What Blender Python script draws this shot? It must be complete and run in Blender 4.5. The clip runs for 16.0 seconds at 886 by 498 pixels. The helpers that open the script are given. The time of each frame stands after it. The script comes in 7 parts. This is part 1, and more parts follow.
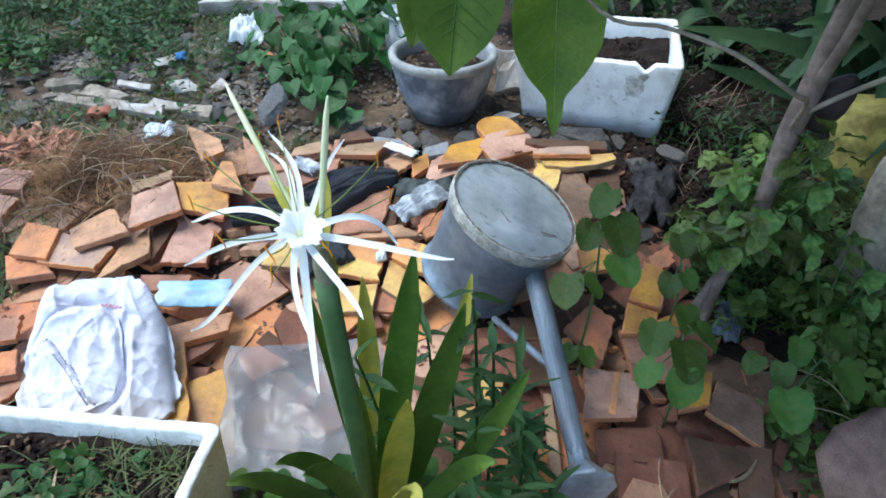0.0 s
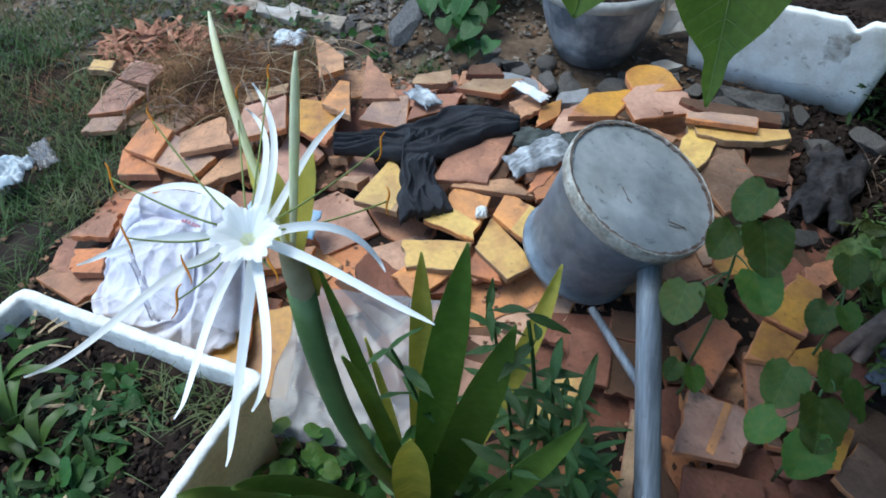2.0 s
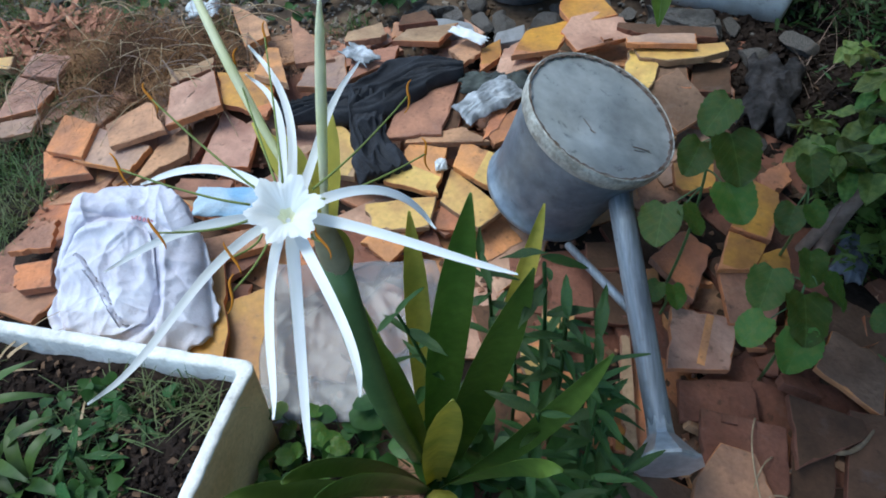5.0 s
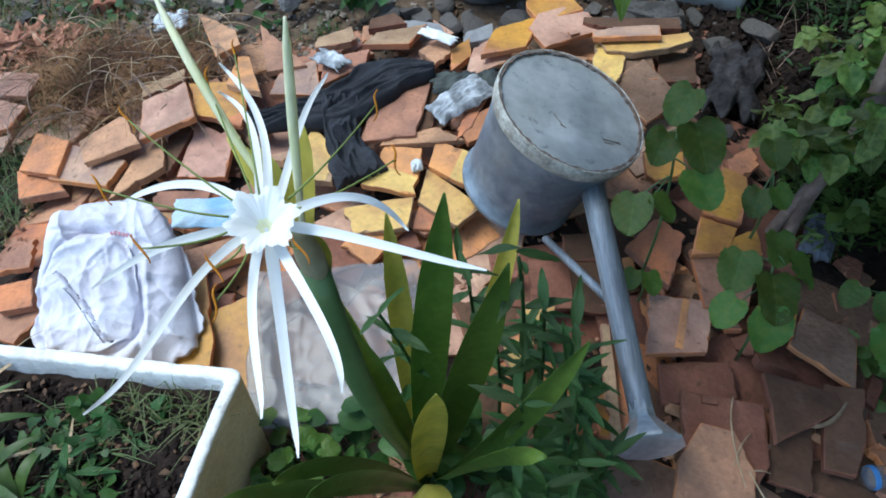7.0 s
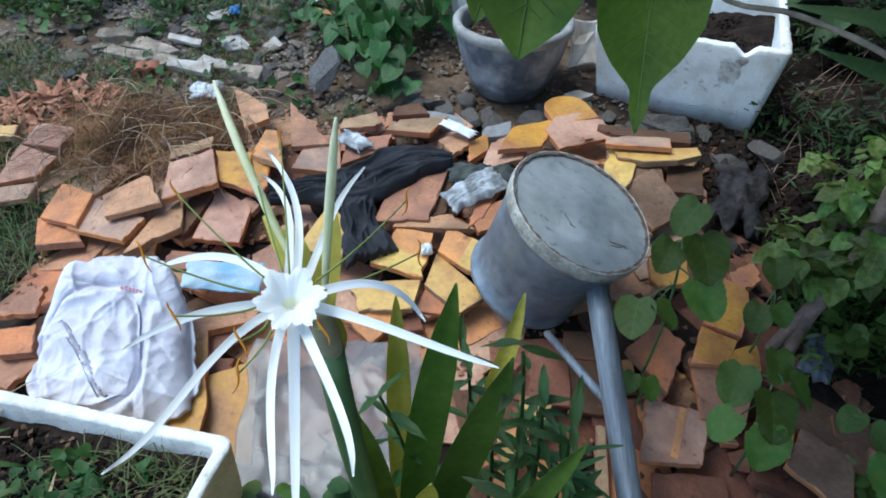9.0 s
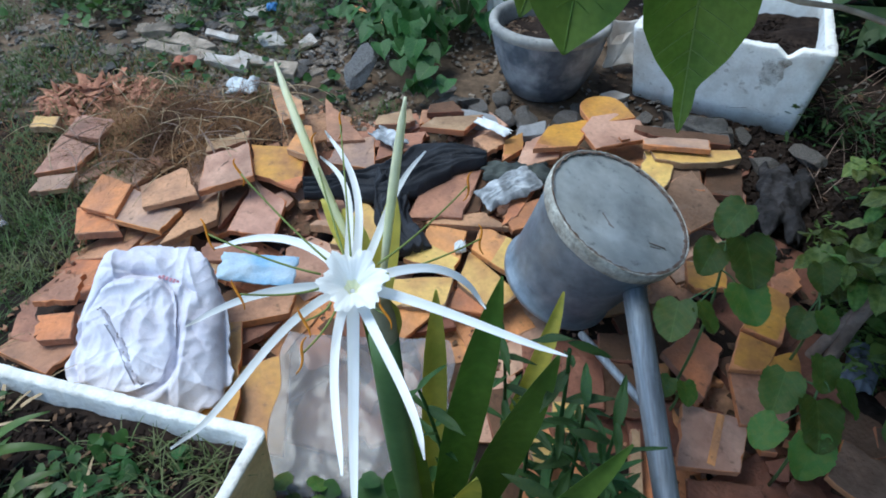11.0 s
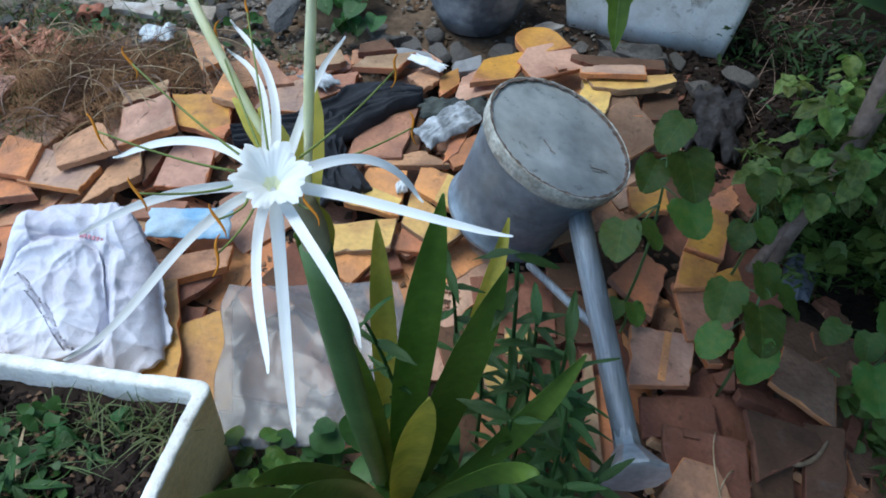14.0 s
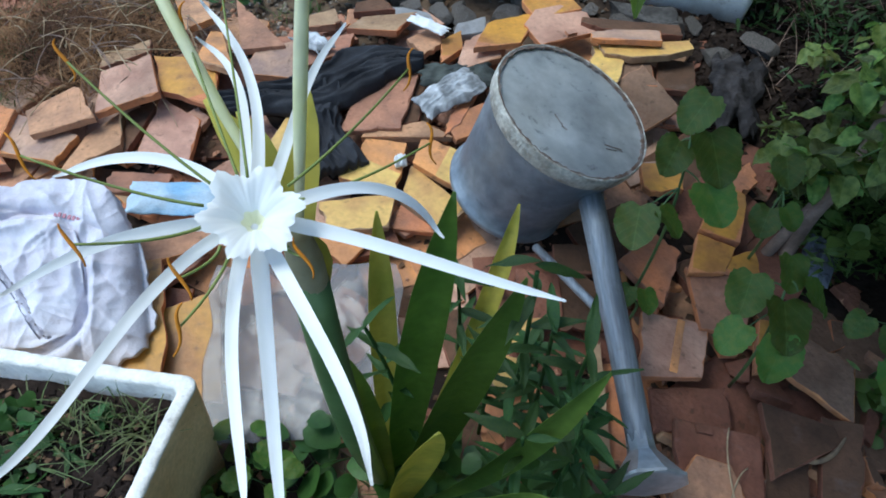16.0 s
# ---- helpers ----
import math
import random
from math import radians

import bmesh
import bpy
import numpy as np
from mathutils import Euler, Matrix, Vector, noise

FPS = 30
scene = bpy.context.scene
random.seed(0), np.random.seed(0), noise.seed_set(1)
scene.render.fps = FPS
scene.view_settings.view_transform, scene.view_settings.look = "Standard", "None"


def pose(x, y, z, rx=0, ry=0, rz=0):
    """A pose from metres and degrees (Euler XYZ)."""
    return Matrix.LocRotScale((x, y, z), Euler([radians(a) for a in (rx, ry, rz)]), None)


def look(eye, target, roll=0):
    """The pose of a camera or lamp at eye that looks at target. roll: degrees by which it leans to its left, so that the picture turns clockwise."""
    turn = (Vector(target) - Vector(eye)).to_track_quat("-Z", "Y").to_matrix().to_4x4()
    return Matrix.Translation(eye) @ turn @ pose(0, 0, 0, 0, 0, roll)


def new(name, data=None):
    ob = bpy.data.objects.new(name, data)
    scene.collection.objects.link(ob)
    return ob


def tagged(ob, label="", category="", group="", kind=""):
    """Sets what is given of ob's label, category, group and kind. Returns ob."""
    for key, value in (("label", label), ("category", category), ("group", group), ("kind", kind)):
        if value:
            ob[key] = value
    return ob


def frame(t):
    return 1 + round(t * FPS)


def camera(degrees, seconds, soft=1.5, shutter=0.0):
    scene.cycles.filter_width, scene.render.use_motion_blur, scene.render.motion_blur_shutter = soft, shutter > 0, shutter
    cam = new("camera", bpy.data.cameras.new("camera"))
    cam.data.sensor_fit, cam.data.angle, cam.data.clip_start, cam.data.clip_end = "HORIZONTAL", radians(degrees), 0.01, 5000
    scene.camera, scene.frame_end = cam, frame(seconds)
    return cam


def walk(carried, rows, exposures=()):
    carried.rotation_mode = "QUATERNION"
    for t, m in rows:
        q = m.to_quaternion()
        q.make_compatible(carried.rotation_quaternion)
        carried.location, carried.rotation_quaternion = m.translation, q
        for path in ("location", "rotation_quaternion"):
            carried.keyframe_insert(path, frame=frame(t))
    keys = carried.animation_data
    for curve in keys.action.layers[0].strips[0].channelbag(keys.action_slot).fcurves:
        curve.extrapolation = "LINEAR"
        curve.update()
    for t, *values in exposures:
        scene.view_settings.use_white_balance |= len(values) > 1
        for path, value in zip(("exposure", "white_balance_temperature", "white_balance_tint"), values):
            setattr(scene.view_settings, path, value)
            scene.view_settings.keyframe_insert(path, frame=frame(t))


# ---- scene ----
cam = camera(69.4, 16.0, soft=1.8)
METRES, EYE, TILT, LEAN, TURN = 0.546, 1.014, -38.0, 0.0, 0.0
ROWS = [
    (0.0, 0.0, 0.0, 0.0, -0.0, 0.0, 0.0),
    (0.5, 0.0468, 0.0874, 0.0449, 4.45, -0.23, -2.59),
    (1.0, 0.0715, 0.1379, 0.0446, 7.29, -2.01, -4.16),
    (1.5, 0.1084, 0.2093, 0.0742, 9.75, -4.38, -4.72),
    (2.0, 0.1332, 0.3209, 0.1323, 13.4, -7.66, -8.89),
    (2.5, 0.1385, 0.3581, 0.1624, 16.6, -9.58, -11.67),
    (3.0, 0.117, 0.3659, 0.162, 18.3, -11.02, -13.58),
    (3.5, 0.0817, 0.3689, 0.1517, 15.08, -10.91, -11.62),
    (4.0, 0.0502, 0.3555, 0.1402, 12.37, -11.13, -7.33),
    (4.5, 0.0296, 0.3474, 0.1233, 9.51, -10.85, -4.86),
    (5.0, 0.008, 0.3397, 0.1087, 6.38, -10.78, -1.35),
    (7.5, 0.0226, 0.3019, 0.1255, 4.06, -10.91, 1.1),
    (8.0, 0.0198, 0.2936, 0.1338, 3.63, -6.11, -1.52),
    (8.5, 0.0087, 0.2866, 0.1343, 4.3, -4.79, -2.84),
    (9.0, 0.0041, 0.275, 0.1338, 5.04, -3.65, -4.14),
    (11.5, -0.0445, 0.2924, 0.0912, 7.22, -3.62, -5.31),
    (12.0, -0.0451, 0.2993, 0.0638, 5.87, -5.87, -3.86),
    (12.5, -0.0393, 0.3145, 0.0654, 4.55, -6.68, -2.48),
    (13.0, -0.0376, 0.3127, 0.0666, 4.01, -7.09, -1.95),
    (13.5, -0.0291, 0.3123, 0.0475, 3.1, -6.94, -1.82),
    (14.0, -0.0271, 0.3358, 0.0406, 2.02, -7.1, -1.88),
    (14.5, -0.0335, 0.357, 0.0485, 0.68, -6.21, -2.32),
    (15.0, -0.0441, 0.4035, 0.063, -0.39, -6.37, -2.07),
    (15.5, -0.047, 0.453, 0.0754, -0.96, -8.95, -2.22),
    (16.0, -0.0593, 0.472, 0.0947, 1.55, -10.82, -2.49),
]
walk(cam, [(t, pose(0, 0, EYE, TILT, LEAN, TURN) @ pose(METRES * x, METRES * y, METRES * z, 90 + pitch, roll, yaw)) for t, x, y, z, yaw, pitch, roll in ROWS],
     exposures=((0.0, 0.64, 5740, -1), (2.0, 0.30, 5740, -1), (4.5, 0.13, 5740, -1), (7.5, 0.38, 5740, -1), (9.0, 0.28, 5740, -1), (16.0, 0.14, 5740, -1)))

# ---- light: open shade under a bright hazy sky ----
world = bpy.data.worlds.new("sky")
scene.world = world
world.use_nodes = True
wn = world.node_tree.nodes
sky = wn.new("ShaderNodeTexSky")
sky.sky_type, sky.sun_disc = "NISHITA", False
sky.sun_elevation, sky.sun_rotation = radians(68), radians(-86)
world.node_tree.links.new(sky.outputs[0], wn["Background"].inputs[0])
wn["Background"].inputs[1].default_value = 0.215
sun_data = bpy.data.lights.new("sun", "SUN")
sun_data.energy, sun_data.angle, sun_data.color = 2.3, radians(32), (1.0, 0.97, 0.93)
sun = new("sun", sun_data)
sun.matrix_world = look((-1.40, 0.70, 3.6), (0, 0.6, 0))


# ---- materials ----
def material(name, base, rough=0.8, spread=0.25, scale=14.0, bump=0.3, second=None, amount=0.45, metal=0.0,
             random=0.0, fine=90.0, through_light=0.0, coat=0.0, hue=0.0, spec=0.4, stain=None, stained=0.5):
    """A surface with grain at two scales, an optional second colour in patches, and a shade that varies from object to object."""
    m = bpy.data.materials.new(name)
    m.use_nodes = True
    n, ln = m.node_tree.nodes, m.node_tree.links
    b = n["Principled BSDF"]
    tex = n.new("ShaderNodeTexCoord")
    big, small = n.new("ShaderNodeTexNoise"), n.new("ShaderNodeTexNoise")
    big.inputs["Scale"].default_value, big.inputs["Detail"].default_value = scale, 5.0
    small.inputs["Scale"].default_value, small.inputs["Detail"].default_value = fine, 4.0
    info = n.new("ShaderNodeObjectInfo")
    shift = n.new("ShaderNodeVectorMath")
    shift.operation = "MULTIPLY_ADD"
    ln.new(info.outputs["Random"], shift.inputs[0])
    shift.inputs[1].default_value = (37.0, 19.0, 53.0)
    ln.new(tex.outputs["Object"], shift.inputs[2])
    for t in (big, small):
        ln.new(shift.outputs[0], t.inputs["Vector"])
    ramp = n.new("ShaderNodeValToRGB")
    lo, hi = ramp.color_ramp.elements
    other = second or tuple(c * (1 - spread) for c in base)
    lo.position, hi.position = 0.62 - amount * 0.5, 0.78 - amount * 0.35
    lo.color, hi.color = (*base, 1), (*other, 1)
    ln.new(big.outputs[0], ramp.inputs[0])
    mix = n.new("ShaderNodeHueSaturation")
    ln.new(ramp.outputs[0], mix.inputs["Color"])
    val = n.new("ShaderNodeMapRange")
    val.inputs[1].default_value, val.inputs[2].default_value = 0.25, 0.75
    val.inputs[3].default_value, val.inputs[4].default_value = 1 - spread, 1 + spread
    ln.new(small.outputs[0], val.inputs[0])
    per = n.new("ShaderNodeMapRange")
    per.inputs[3].default_value, per.inputs[4].default_value = 1 - random, 1 + random
    ln.new(info.outputs["Random"], per.inputs[0])
    mul = n.new("ShaderNodeMath")
    mul.operation = "MULTIPLY"
    ln.new(val.outputs[0], mul.inputs[0])
    ln.new(per.outputs[0], mul.inputs[1])
    ln.new(mul.outputs[0], mix.inputs["Value"])
    if hue:
        turn = n.new("ShaderNodeMapRange")
        turn.inputs[3].default_value, turn.inputs[4].default_value = 0.5 - hue, 0.5 + hue
        ln.new(info.outputs["Random"], turn.inputs[0])
        ln.new(turn.outputs[0], mix.inputs["Hue"])
    colour = mix.outputs[0]
    if stain:
        for size, lo_at, hi_at, most, tint in ((7.0, 0.50, 0.72, stained, stain), (48.0, 0.60, 0.70, stained * 0.9, tuple(c * 0.55 for c in stain)), (21.0, 0.60, 0.74, 0.35, tuple(0.75 * c + 0.10 for c in base))):
            spot, edge, lay = n.new("ShaderNodeTexNoise"), n.new("ShaderNodeMapRange"), n.new("ShaderNodeMix")
            spot.inputs["Scale"].default_value, spot.inputs["Detail"].default_value, spot.inputs["Roughness"].default_value = size, 6.0, 0.62
            ln.new(shift.outputs[0], spot.inputs["Vector"])
            edge.inputs[1].default_value, edge.inputs[2].default_value, edge.inputs[4].default_value = lo_at, hi_at, most
            ln.new(spot.outputs[0], edge.inputs[0])
            lay.data_type = "RGBA"
            ln.new(edge.outputs[0], lay.inputs[0])
            ln.new(colour, lay.inputs[6])
            lay.inputs[7].default_value = (*tint, 1)
            colour = lay.outputs[2]
    ln.new(colour, b.inputs["Base Color"])
    b.inputs["Roughness"].default_value = rough
    b.inputs["Metallic"].default_value = metal
    b.inputs["Specular IOR Level"].default_value = spec
    b.inputs["Coat Weight"].default_value = coat
    if through_light:
        b.inputs["Subsurface Weight"].default_value = 0.0
        tr = n.new("ShaderNodeBsdfTranslucent")
        ln.new(mix.outputs[0], tr.inputs["Color"])
        add = n.new("ShaderNodeMixShader")
        add.inputs[0].default_value = through_light
        ln.new(b.outputs[0], add.inputs[1])
        ln.new(tr.outputs[0], add.inputs[2])
        ln.new(add.outputs[0], n["Material Output"].inputs[0])
    if bump:
        bp = n.new("ShaderNodeBump")
        bp.inputs["Strength"].default_value, bp.inputs["Distance"].default_value = bump, 0.004
        both = n.new("ShaderNodeMath")
        both.operation = "ADD"
        ln.new(big.outputs[0], both.inputs[0])
        ln.new(small.outputs[0], both.inputs[1])
        ln.new(both.outputs[0], bp.inputs["Height"])
        ln.new(bp.outputs[0], b.inputs["Normal"])
    return m


SOIL = material("soil", (0.034, 0.024, 0.019), 1.0, 0.4, 14, 1.0, (0.018, 0.013, 0.011), 0.5, fine=90, spec=0.08)
DIRT = material("dry_dirt", (0.155, 0.108, 0.073), 0.95, 0.35, 7, 0.9, (0.08, 0.057, 0.040), 0.5, fine=60)
CLAYS = {
    "clay": material("clay", (0.50, 0.255, 0.145), 0.85, 0.14, 16, 0.6, (0.33, 0.17, 0.105), 0.45, random=0.16, hue=0.012, stain=(0.13, 0.085, 0.06), stained=0.6, fine=120),
    "orange": material("orange_clay", (0.66, 0.27, 0.105), 0.85, 0.14, 15, 0.6, (0.44, 0.195, 0.1), 0.42, random=0.14, hue=0.01, stain=(0.13, 0.085, 0.06), stained=0.6, fine=120),
    "pink": material("pink_clay", (0.58, 0.345, 0.24), 0.88, 0.14, 15, 0.6, (0.39, 0.215, 0.15), 0.45, random=0.12, hue=0.01, stain=(0.13, 0.085, 0.06), stained=0.6, fine=120),
    "greypink": material("grey_pink_clay", (0.47, 0.295, 0.20), 0.9, 0.14, 15, 0.6, (0.32, 0.21, 0.165), 0.5, random=0.12, stain=(0.13, 0.085, 0.06), stained=0.6, fine=120),
    # Red, brown and umber are darkened: tree shade is put into their colour
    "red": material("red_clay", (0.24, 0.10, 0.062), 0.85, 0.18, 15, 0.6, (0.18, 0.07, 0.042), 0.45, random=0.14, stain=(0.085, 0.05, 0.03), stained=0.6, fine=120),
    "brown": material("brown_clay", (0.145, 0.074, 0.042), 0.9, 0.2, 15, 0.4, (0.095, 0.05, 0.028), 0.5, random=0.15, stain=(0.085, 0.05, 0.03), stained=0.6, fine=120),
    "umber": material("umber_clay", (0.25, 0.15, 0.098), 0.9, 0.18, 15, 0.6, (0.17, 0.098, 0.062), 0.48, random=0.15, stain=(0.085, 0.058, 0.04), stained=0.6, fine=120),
    "straw": material("straw_clay", (0.45, 0.29, 0.165), 0.88, 0.18, 15, 0.6, (0.34, 0.21, 0.12), 0.45, random=0.1, stain=(0.13, 0.085, 0.06), stained=0.6, fine=120),
}
GLAZE = material("yellow_glaze", (0.69, 0.44, 0.125), 0.40, 0.12, 22, 0.2, (0.55, 0.32, 0.10), 0.42, random=0.1, hue=0.008, spec=0.45, stain=(0.26, 0.15, 0.07), stained=0.55)
OCHRE = material("ochre_glaze", (0.60, 0.30, 0.05), 0.45, 0.15, 12, 0.2, (0.38, 0.17, 0.05), 0.45, random=0.1, stain=(0.20, 0.11, 0.06), stained=0.55)
# Sky reflection is put into these: bluish on the body, paler on the plate
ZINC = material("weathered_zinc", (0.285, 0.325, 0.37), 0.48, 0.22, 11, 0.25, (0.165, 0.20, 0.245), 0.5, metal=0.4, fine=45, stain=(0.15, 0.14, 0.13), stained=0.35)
ZINC_TOP = material("skylit_zinc", (0.56, 0.57, 0.555), 0.50, 0.12, 6, 0.25, (0.36, 0.38, 0.385), 0.46, metal=0.25, fine=50, stain=(0.15, 0.155, 0.155), stained=0.55)
ZINC_BRIGHT = material("spout_zinc", (0.31, 0.345, 0.39), 0.52, 0.34, 18, 0.15, (0.17, 0.19, 0.22), 0.5, metal=0.4, fine=140, stain=(0.17, 0.18, 0.19), stained=0.4)
# Lighter than the spout: the highlights on the facets are in the colour
ZINC_ROSE = material("rose_zinc", (0.56, 0.59, 0.63), 0.34, 0.2, 14, 0.15, (0.36, 0.39, 0.43), 0.45, metal=0.6, fine=90)
SOLDER = material("grey_solder", (0.56, 0.54, 0.48), 0.7, 0.25, 45, 0.8, (0.34, 0.315, 0.27), 0.46, metal=0.2, fine=160)
SOLDER_BRIGHT = material("pale_solder", (0.66, 0.64, 0.58), 0.55, 0.3, 60, 0.6, (0.30, 0.26, 0.20), 0.46, metal=0.2, fine=200)
RUST = material("rusty_edge", (0.16, 0.10, 0.07), 0.85, 0.3, 60, 0.6, (0.25, 0.22, 0.20), 0.45)
FOAM = material("white_foam", (0.88, 0.86, 0.81), 0.9, 0.08, 40, 0.45, (0.74, 0.71, 0.65), 0.35, fine=170, stain=(0.34, 0.28, 0.21), stained=0.4)
FOAM_SIDE = material("stained_foam", (0.88, 0.64, 0.36), 0.88, 0.12, 10, 0.3, (0.76, 0.50, 0.25), 0.5, fine=150)
FOAM_OLD = material("dirty_foam", (0.87, 0.86, 0.84), 0.88, 0.06, 8, 0.3, (0.60, 0.57, 0.52), 0.28, fine=150, stain=(0.34, 0.25, 0.17), stained=0.5)
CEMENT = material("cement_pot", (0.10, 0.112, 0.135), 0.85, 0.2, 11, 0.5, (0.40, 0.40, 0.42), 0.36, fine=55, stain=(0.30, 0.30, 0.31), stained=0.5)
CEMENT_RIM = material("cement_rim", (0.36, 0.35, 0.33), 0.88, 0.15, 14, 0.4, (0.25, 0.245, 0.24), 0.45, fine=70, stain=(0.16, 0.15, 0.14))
PETAL = material("white_petal", (0.95, 0.955, 0.95), 0.55, 0.015, 60, 0.05, (0.93, 0.94, 0.93), 0.4, through_light=0.2)
LEAF = material("strap_leaf", (0.18, 0.262, 0.047), 0.32, 0.15, 12, 0.12, (0.12, 0.195, 0.034), 0.45, random=0.22, through_light=0.35, hue=0.012)
STRAP_DARK = material("dark_young_leaf", (0.088, 0.145, 0.028), 0.45, 0.15, 12, 0.12, (0.055, 0.10, 0.02), 0.45, random=0.25, through_light=0.3, hue=0.012)
LEAF_YOUNG = material("young_leaf", (0.64, 0.57, 0.12), 0.42, 0.12, 12, 0.12, (0.44, 0.44, 0.08), 0.36, random=0.15, through_light=0.4)
STALK = material("pale_stalk", (0.80, 0.81, 0.44), 0.5, 0.1, 18, 0.1, (0.90, 0.89, 0.66), 0.5, through_light=0.3)
SCAPE = material("scape", (0.105, 0.175, 0.062), 0.40, 0.12, 25, 0.1, (0.08, 0.14, 0.048), 0.45)
PAPERY = material("papery_sheath", (0.50, 0.46, 0.30), 0.7, 0.15, 40, 0.1, (0.40, 0.33, 0.19), 0.4, through_light=0.35)
THROAT = material("flower_throat", (0.93, 0.93, 0.76), 0.6, 0.05, 60, 0.0, (0.90, 0.90, 0.66), 0.4, through_light=0.2)
FILAMENT = material("filament", (0.20, 0.25, 0.06), 0.5, 0.1, 30, 0.0)
ANTHER = material("anther", (0.60, 0.22, 0.012), 0.8, 0.2, 60, 0.3)


# ---- mesh helpers ----
def pile(x, y):
    """The height of the ground: it rises away from the planter, and is heaped up under the sack."""
    u, v = x / 1.3, y / 1.3
    base = np.interp(v, [-3, 0.2, 0.4, 0.62, 0.85, 1.1, 1.35, 1.6, 2.5, 9],
                     [-0.09, -0.09, -0.075, -0.045, 0.0, 0.06, 0.075, 0.105, 0.19, 0.3])
    heap = 0.085 * np.exp(-((u + 0.72) / 0.33) ** 2 - ((v - 0.62) / 0.22) ** 2)
    heap += 0.02 * np.exp(-((u + 0.5) / 0.25) ** 2 - ((v - 1.0) / 0.2) ** 2)
    return 1.3 * (float(base) + float(heap))


def mesh_of(bm, name, mats, smooth=False):
    data = bpy.data.meshes.new(name)
    bmesh.ops.recalc_face_normals(bm, faces=bm.faces)
    bm.to_mesh(data)
    bm.free()
    for m in mats if isinstance(mats, (list, tuple)) else [mats]:
        data.materials.append(m)
    if smooth:
        data.polygons.foreach_set("use_smooth", [True] * len(data.polygons))
    return data


def part(name, bm, mats, parent=None, label="", smooth=False):
    ob = new(name, mesh_of(bm, name, mats, smooth))
    if parent is not None:
        ob.parent = parent
    if label:
        ob["label"] = label
    return ob


def thing(name, label, category, m=None, group="", kind=""):
    ob = new(name)
    ob.empty_display_size = 0.02
    ob.matrix_world = m or Matrix()
    return tagged(ob, label, category, group, kind)


def box_bm(sx, sy, sz, bevel=0.003, m=None):
    bm = bmesh.new()
    bmesh.ops.create_cube(bm, size=1.0, matrix=Matrix.Diagonal((sx, sy, sz, 1)))
    if bevel:
        bmesh.ops.bevel(bm, geom=bm.edges[:], offset=bevel, segments=2, affect="EDGES", profile=0.6)
    if m is not None:
        bm.transform(m)
    return bm


def lathe(rows, steps=48, bm=None, closed_top=False, closed_bottom=False, wobble=0.0):
    """A turned shape about z from rows of (radius, height)."""
    bm = bm or bmesh.new()
    rings = []
    for r, z in rows:
        rings.append([bm.verts.new((r * (1 + wobble * noise.noise(Vector((3 * math.cos(a), 3 * math.sin(a), 9 * z)))) * math.cos(a),
                                    r * math.sin(a), z)) for a in (2 * math.pi * k / steps for k in range(steps))])
    for a, b in zip(rings, rings[1:]):
        for k in range(steps):
            bm.faces.new((a[k], a[(k + 1) % steps], b[(k + 1) % steps], b[k]))
    if closed_bottom:
        bm.faces.new(rings[0][::-1])
    if closed_top:
        bm.faces.new(rings[-1])
    return bm


def bezier(points, t):
    pts = [Vector(p) for p in points]
    while len(pts) > 1:
        pts = [a.lerp(b, t) for a, b in zip(pts, pts[1:])]
    return pts[0]


def spline(points, t):
    """A smooth line that leads through all its points."""
    pts = [Vector(p) for p in points]
    f = min(max(t, 0.0), 0.99999) * (len(pts) - 1)
    i, u = int(f), f - int(f)
    a, b, c, d = pts[max(0, i - 1)], pts[i], pts[i + 1], pts[min(len(pts) - 1, i + 2)]
    return 0.5 * (2 * b + (c - a) * u + (2 * a - 5 * b + 4 * c - d) * u * u + (3 * b - a - 3 * c + d) * u ** 3)


def tube(points, radii, steps=10, segments=14, bm=None, flat=1.0, line=bezier):
    """A bent, tapered, closed tube along a curve."""
    bm = bm or bmesh.new()
    rings = []
    for k in range(segments + 1):
        t = k / segments
        p, q = line(points, t), line(points, min(1, t + 0.01)) - line(points, max(0, t - 0.01))
        q.normalize()
        side = q.cross(Vector((0.0, -0.7, 0.72)))
        side.normalize()
        up = side.cross(q)
        f = t * (len(radii) - 1)
        i = min(int(f), len(radii) - 2)
        r = radii[i] + (radii[i + 1] - radii[i]) * (f - i)
        rings.append([bm.verts.new(p + side * (r * math.cos(a)) + up * (r * flat * math.sin(a)))
                      for a in (2 * math.pi * s / steps for s in range(steps))])
    for a, b in zip(rings, rings[1:]):
        for s in range(steps):
            bm.faces.new((a[s], a[(s + 1) % steps], b[(s + 1) % steps], b[s]))
    bm.faces.new(rings[0][::-1])
    bm.faces.new(rings[-1])
    return bm


def hooked(points, t):
    """A bezier curve through all but the last point, whose end bends over to the last one."""
    body, end = [Vector(p) for p in points[:-1]], Vector(points[-1])
    if t < 0.9:
        return bezier(body, t / 0.9 * 0.97)
    u = (t - 0.9) / 0.1
    return bezier([bezier(body, 0.97), bezier(body, 1.0), end], u)


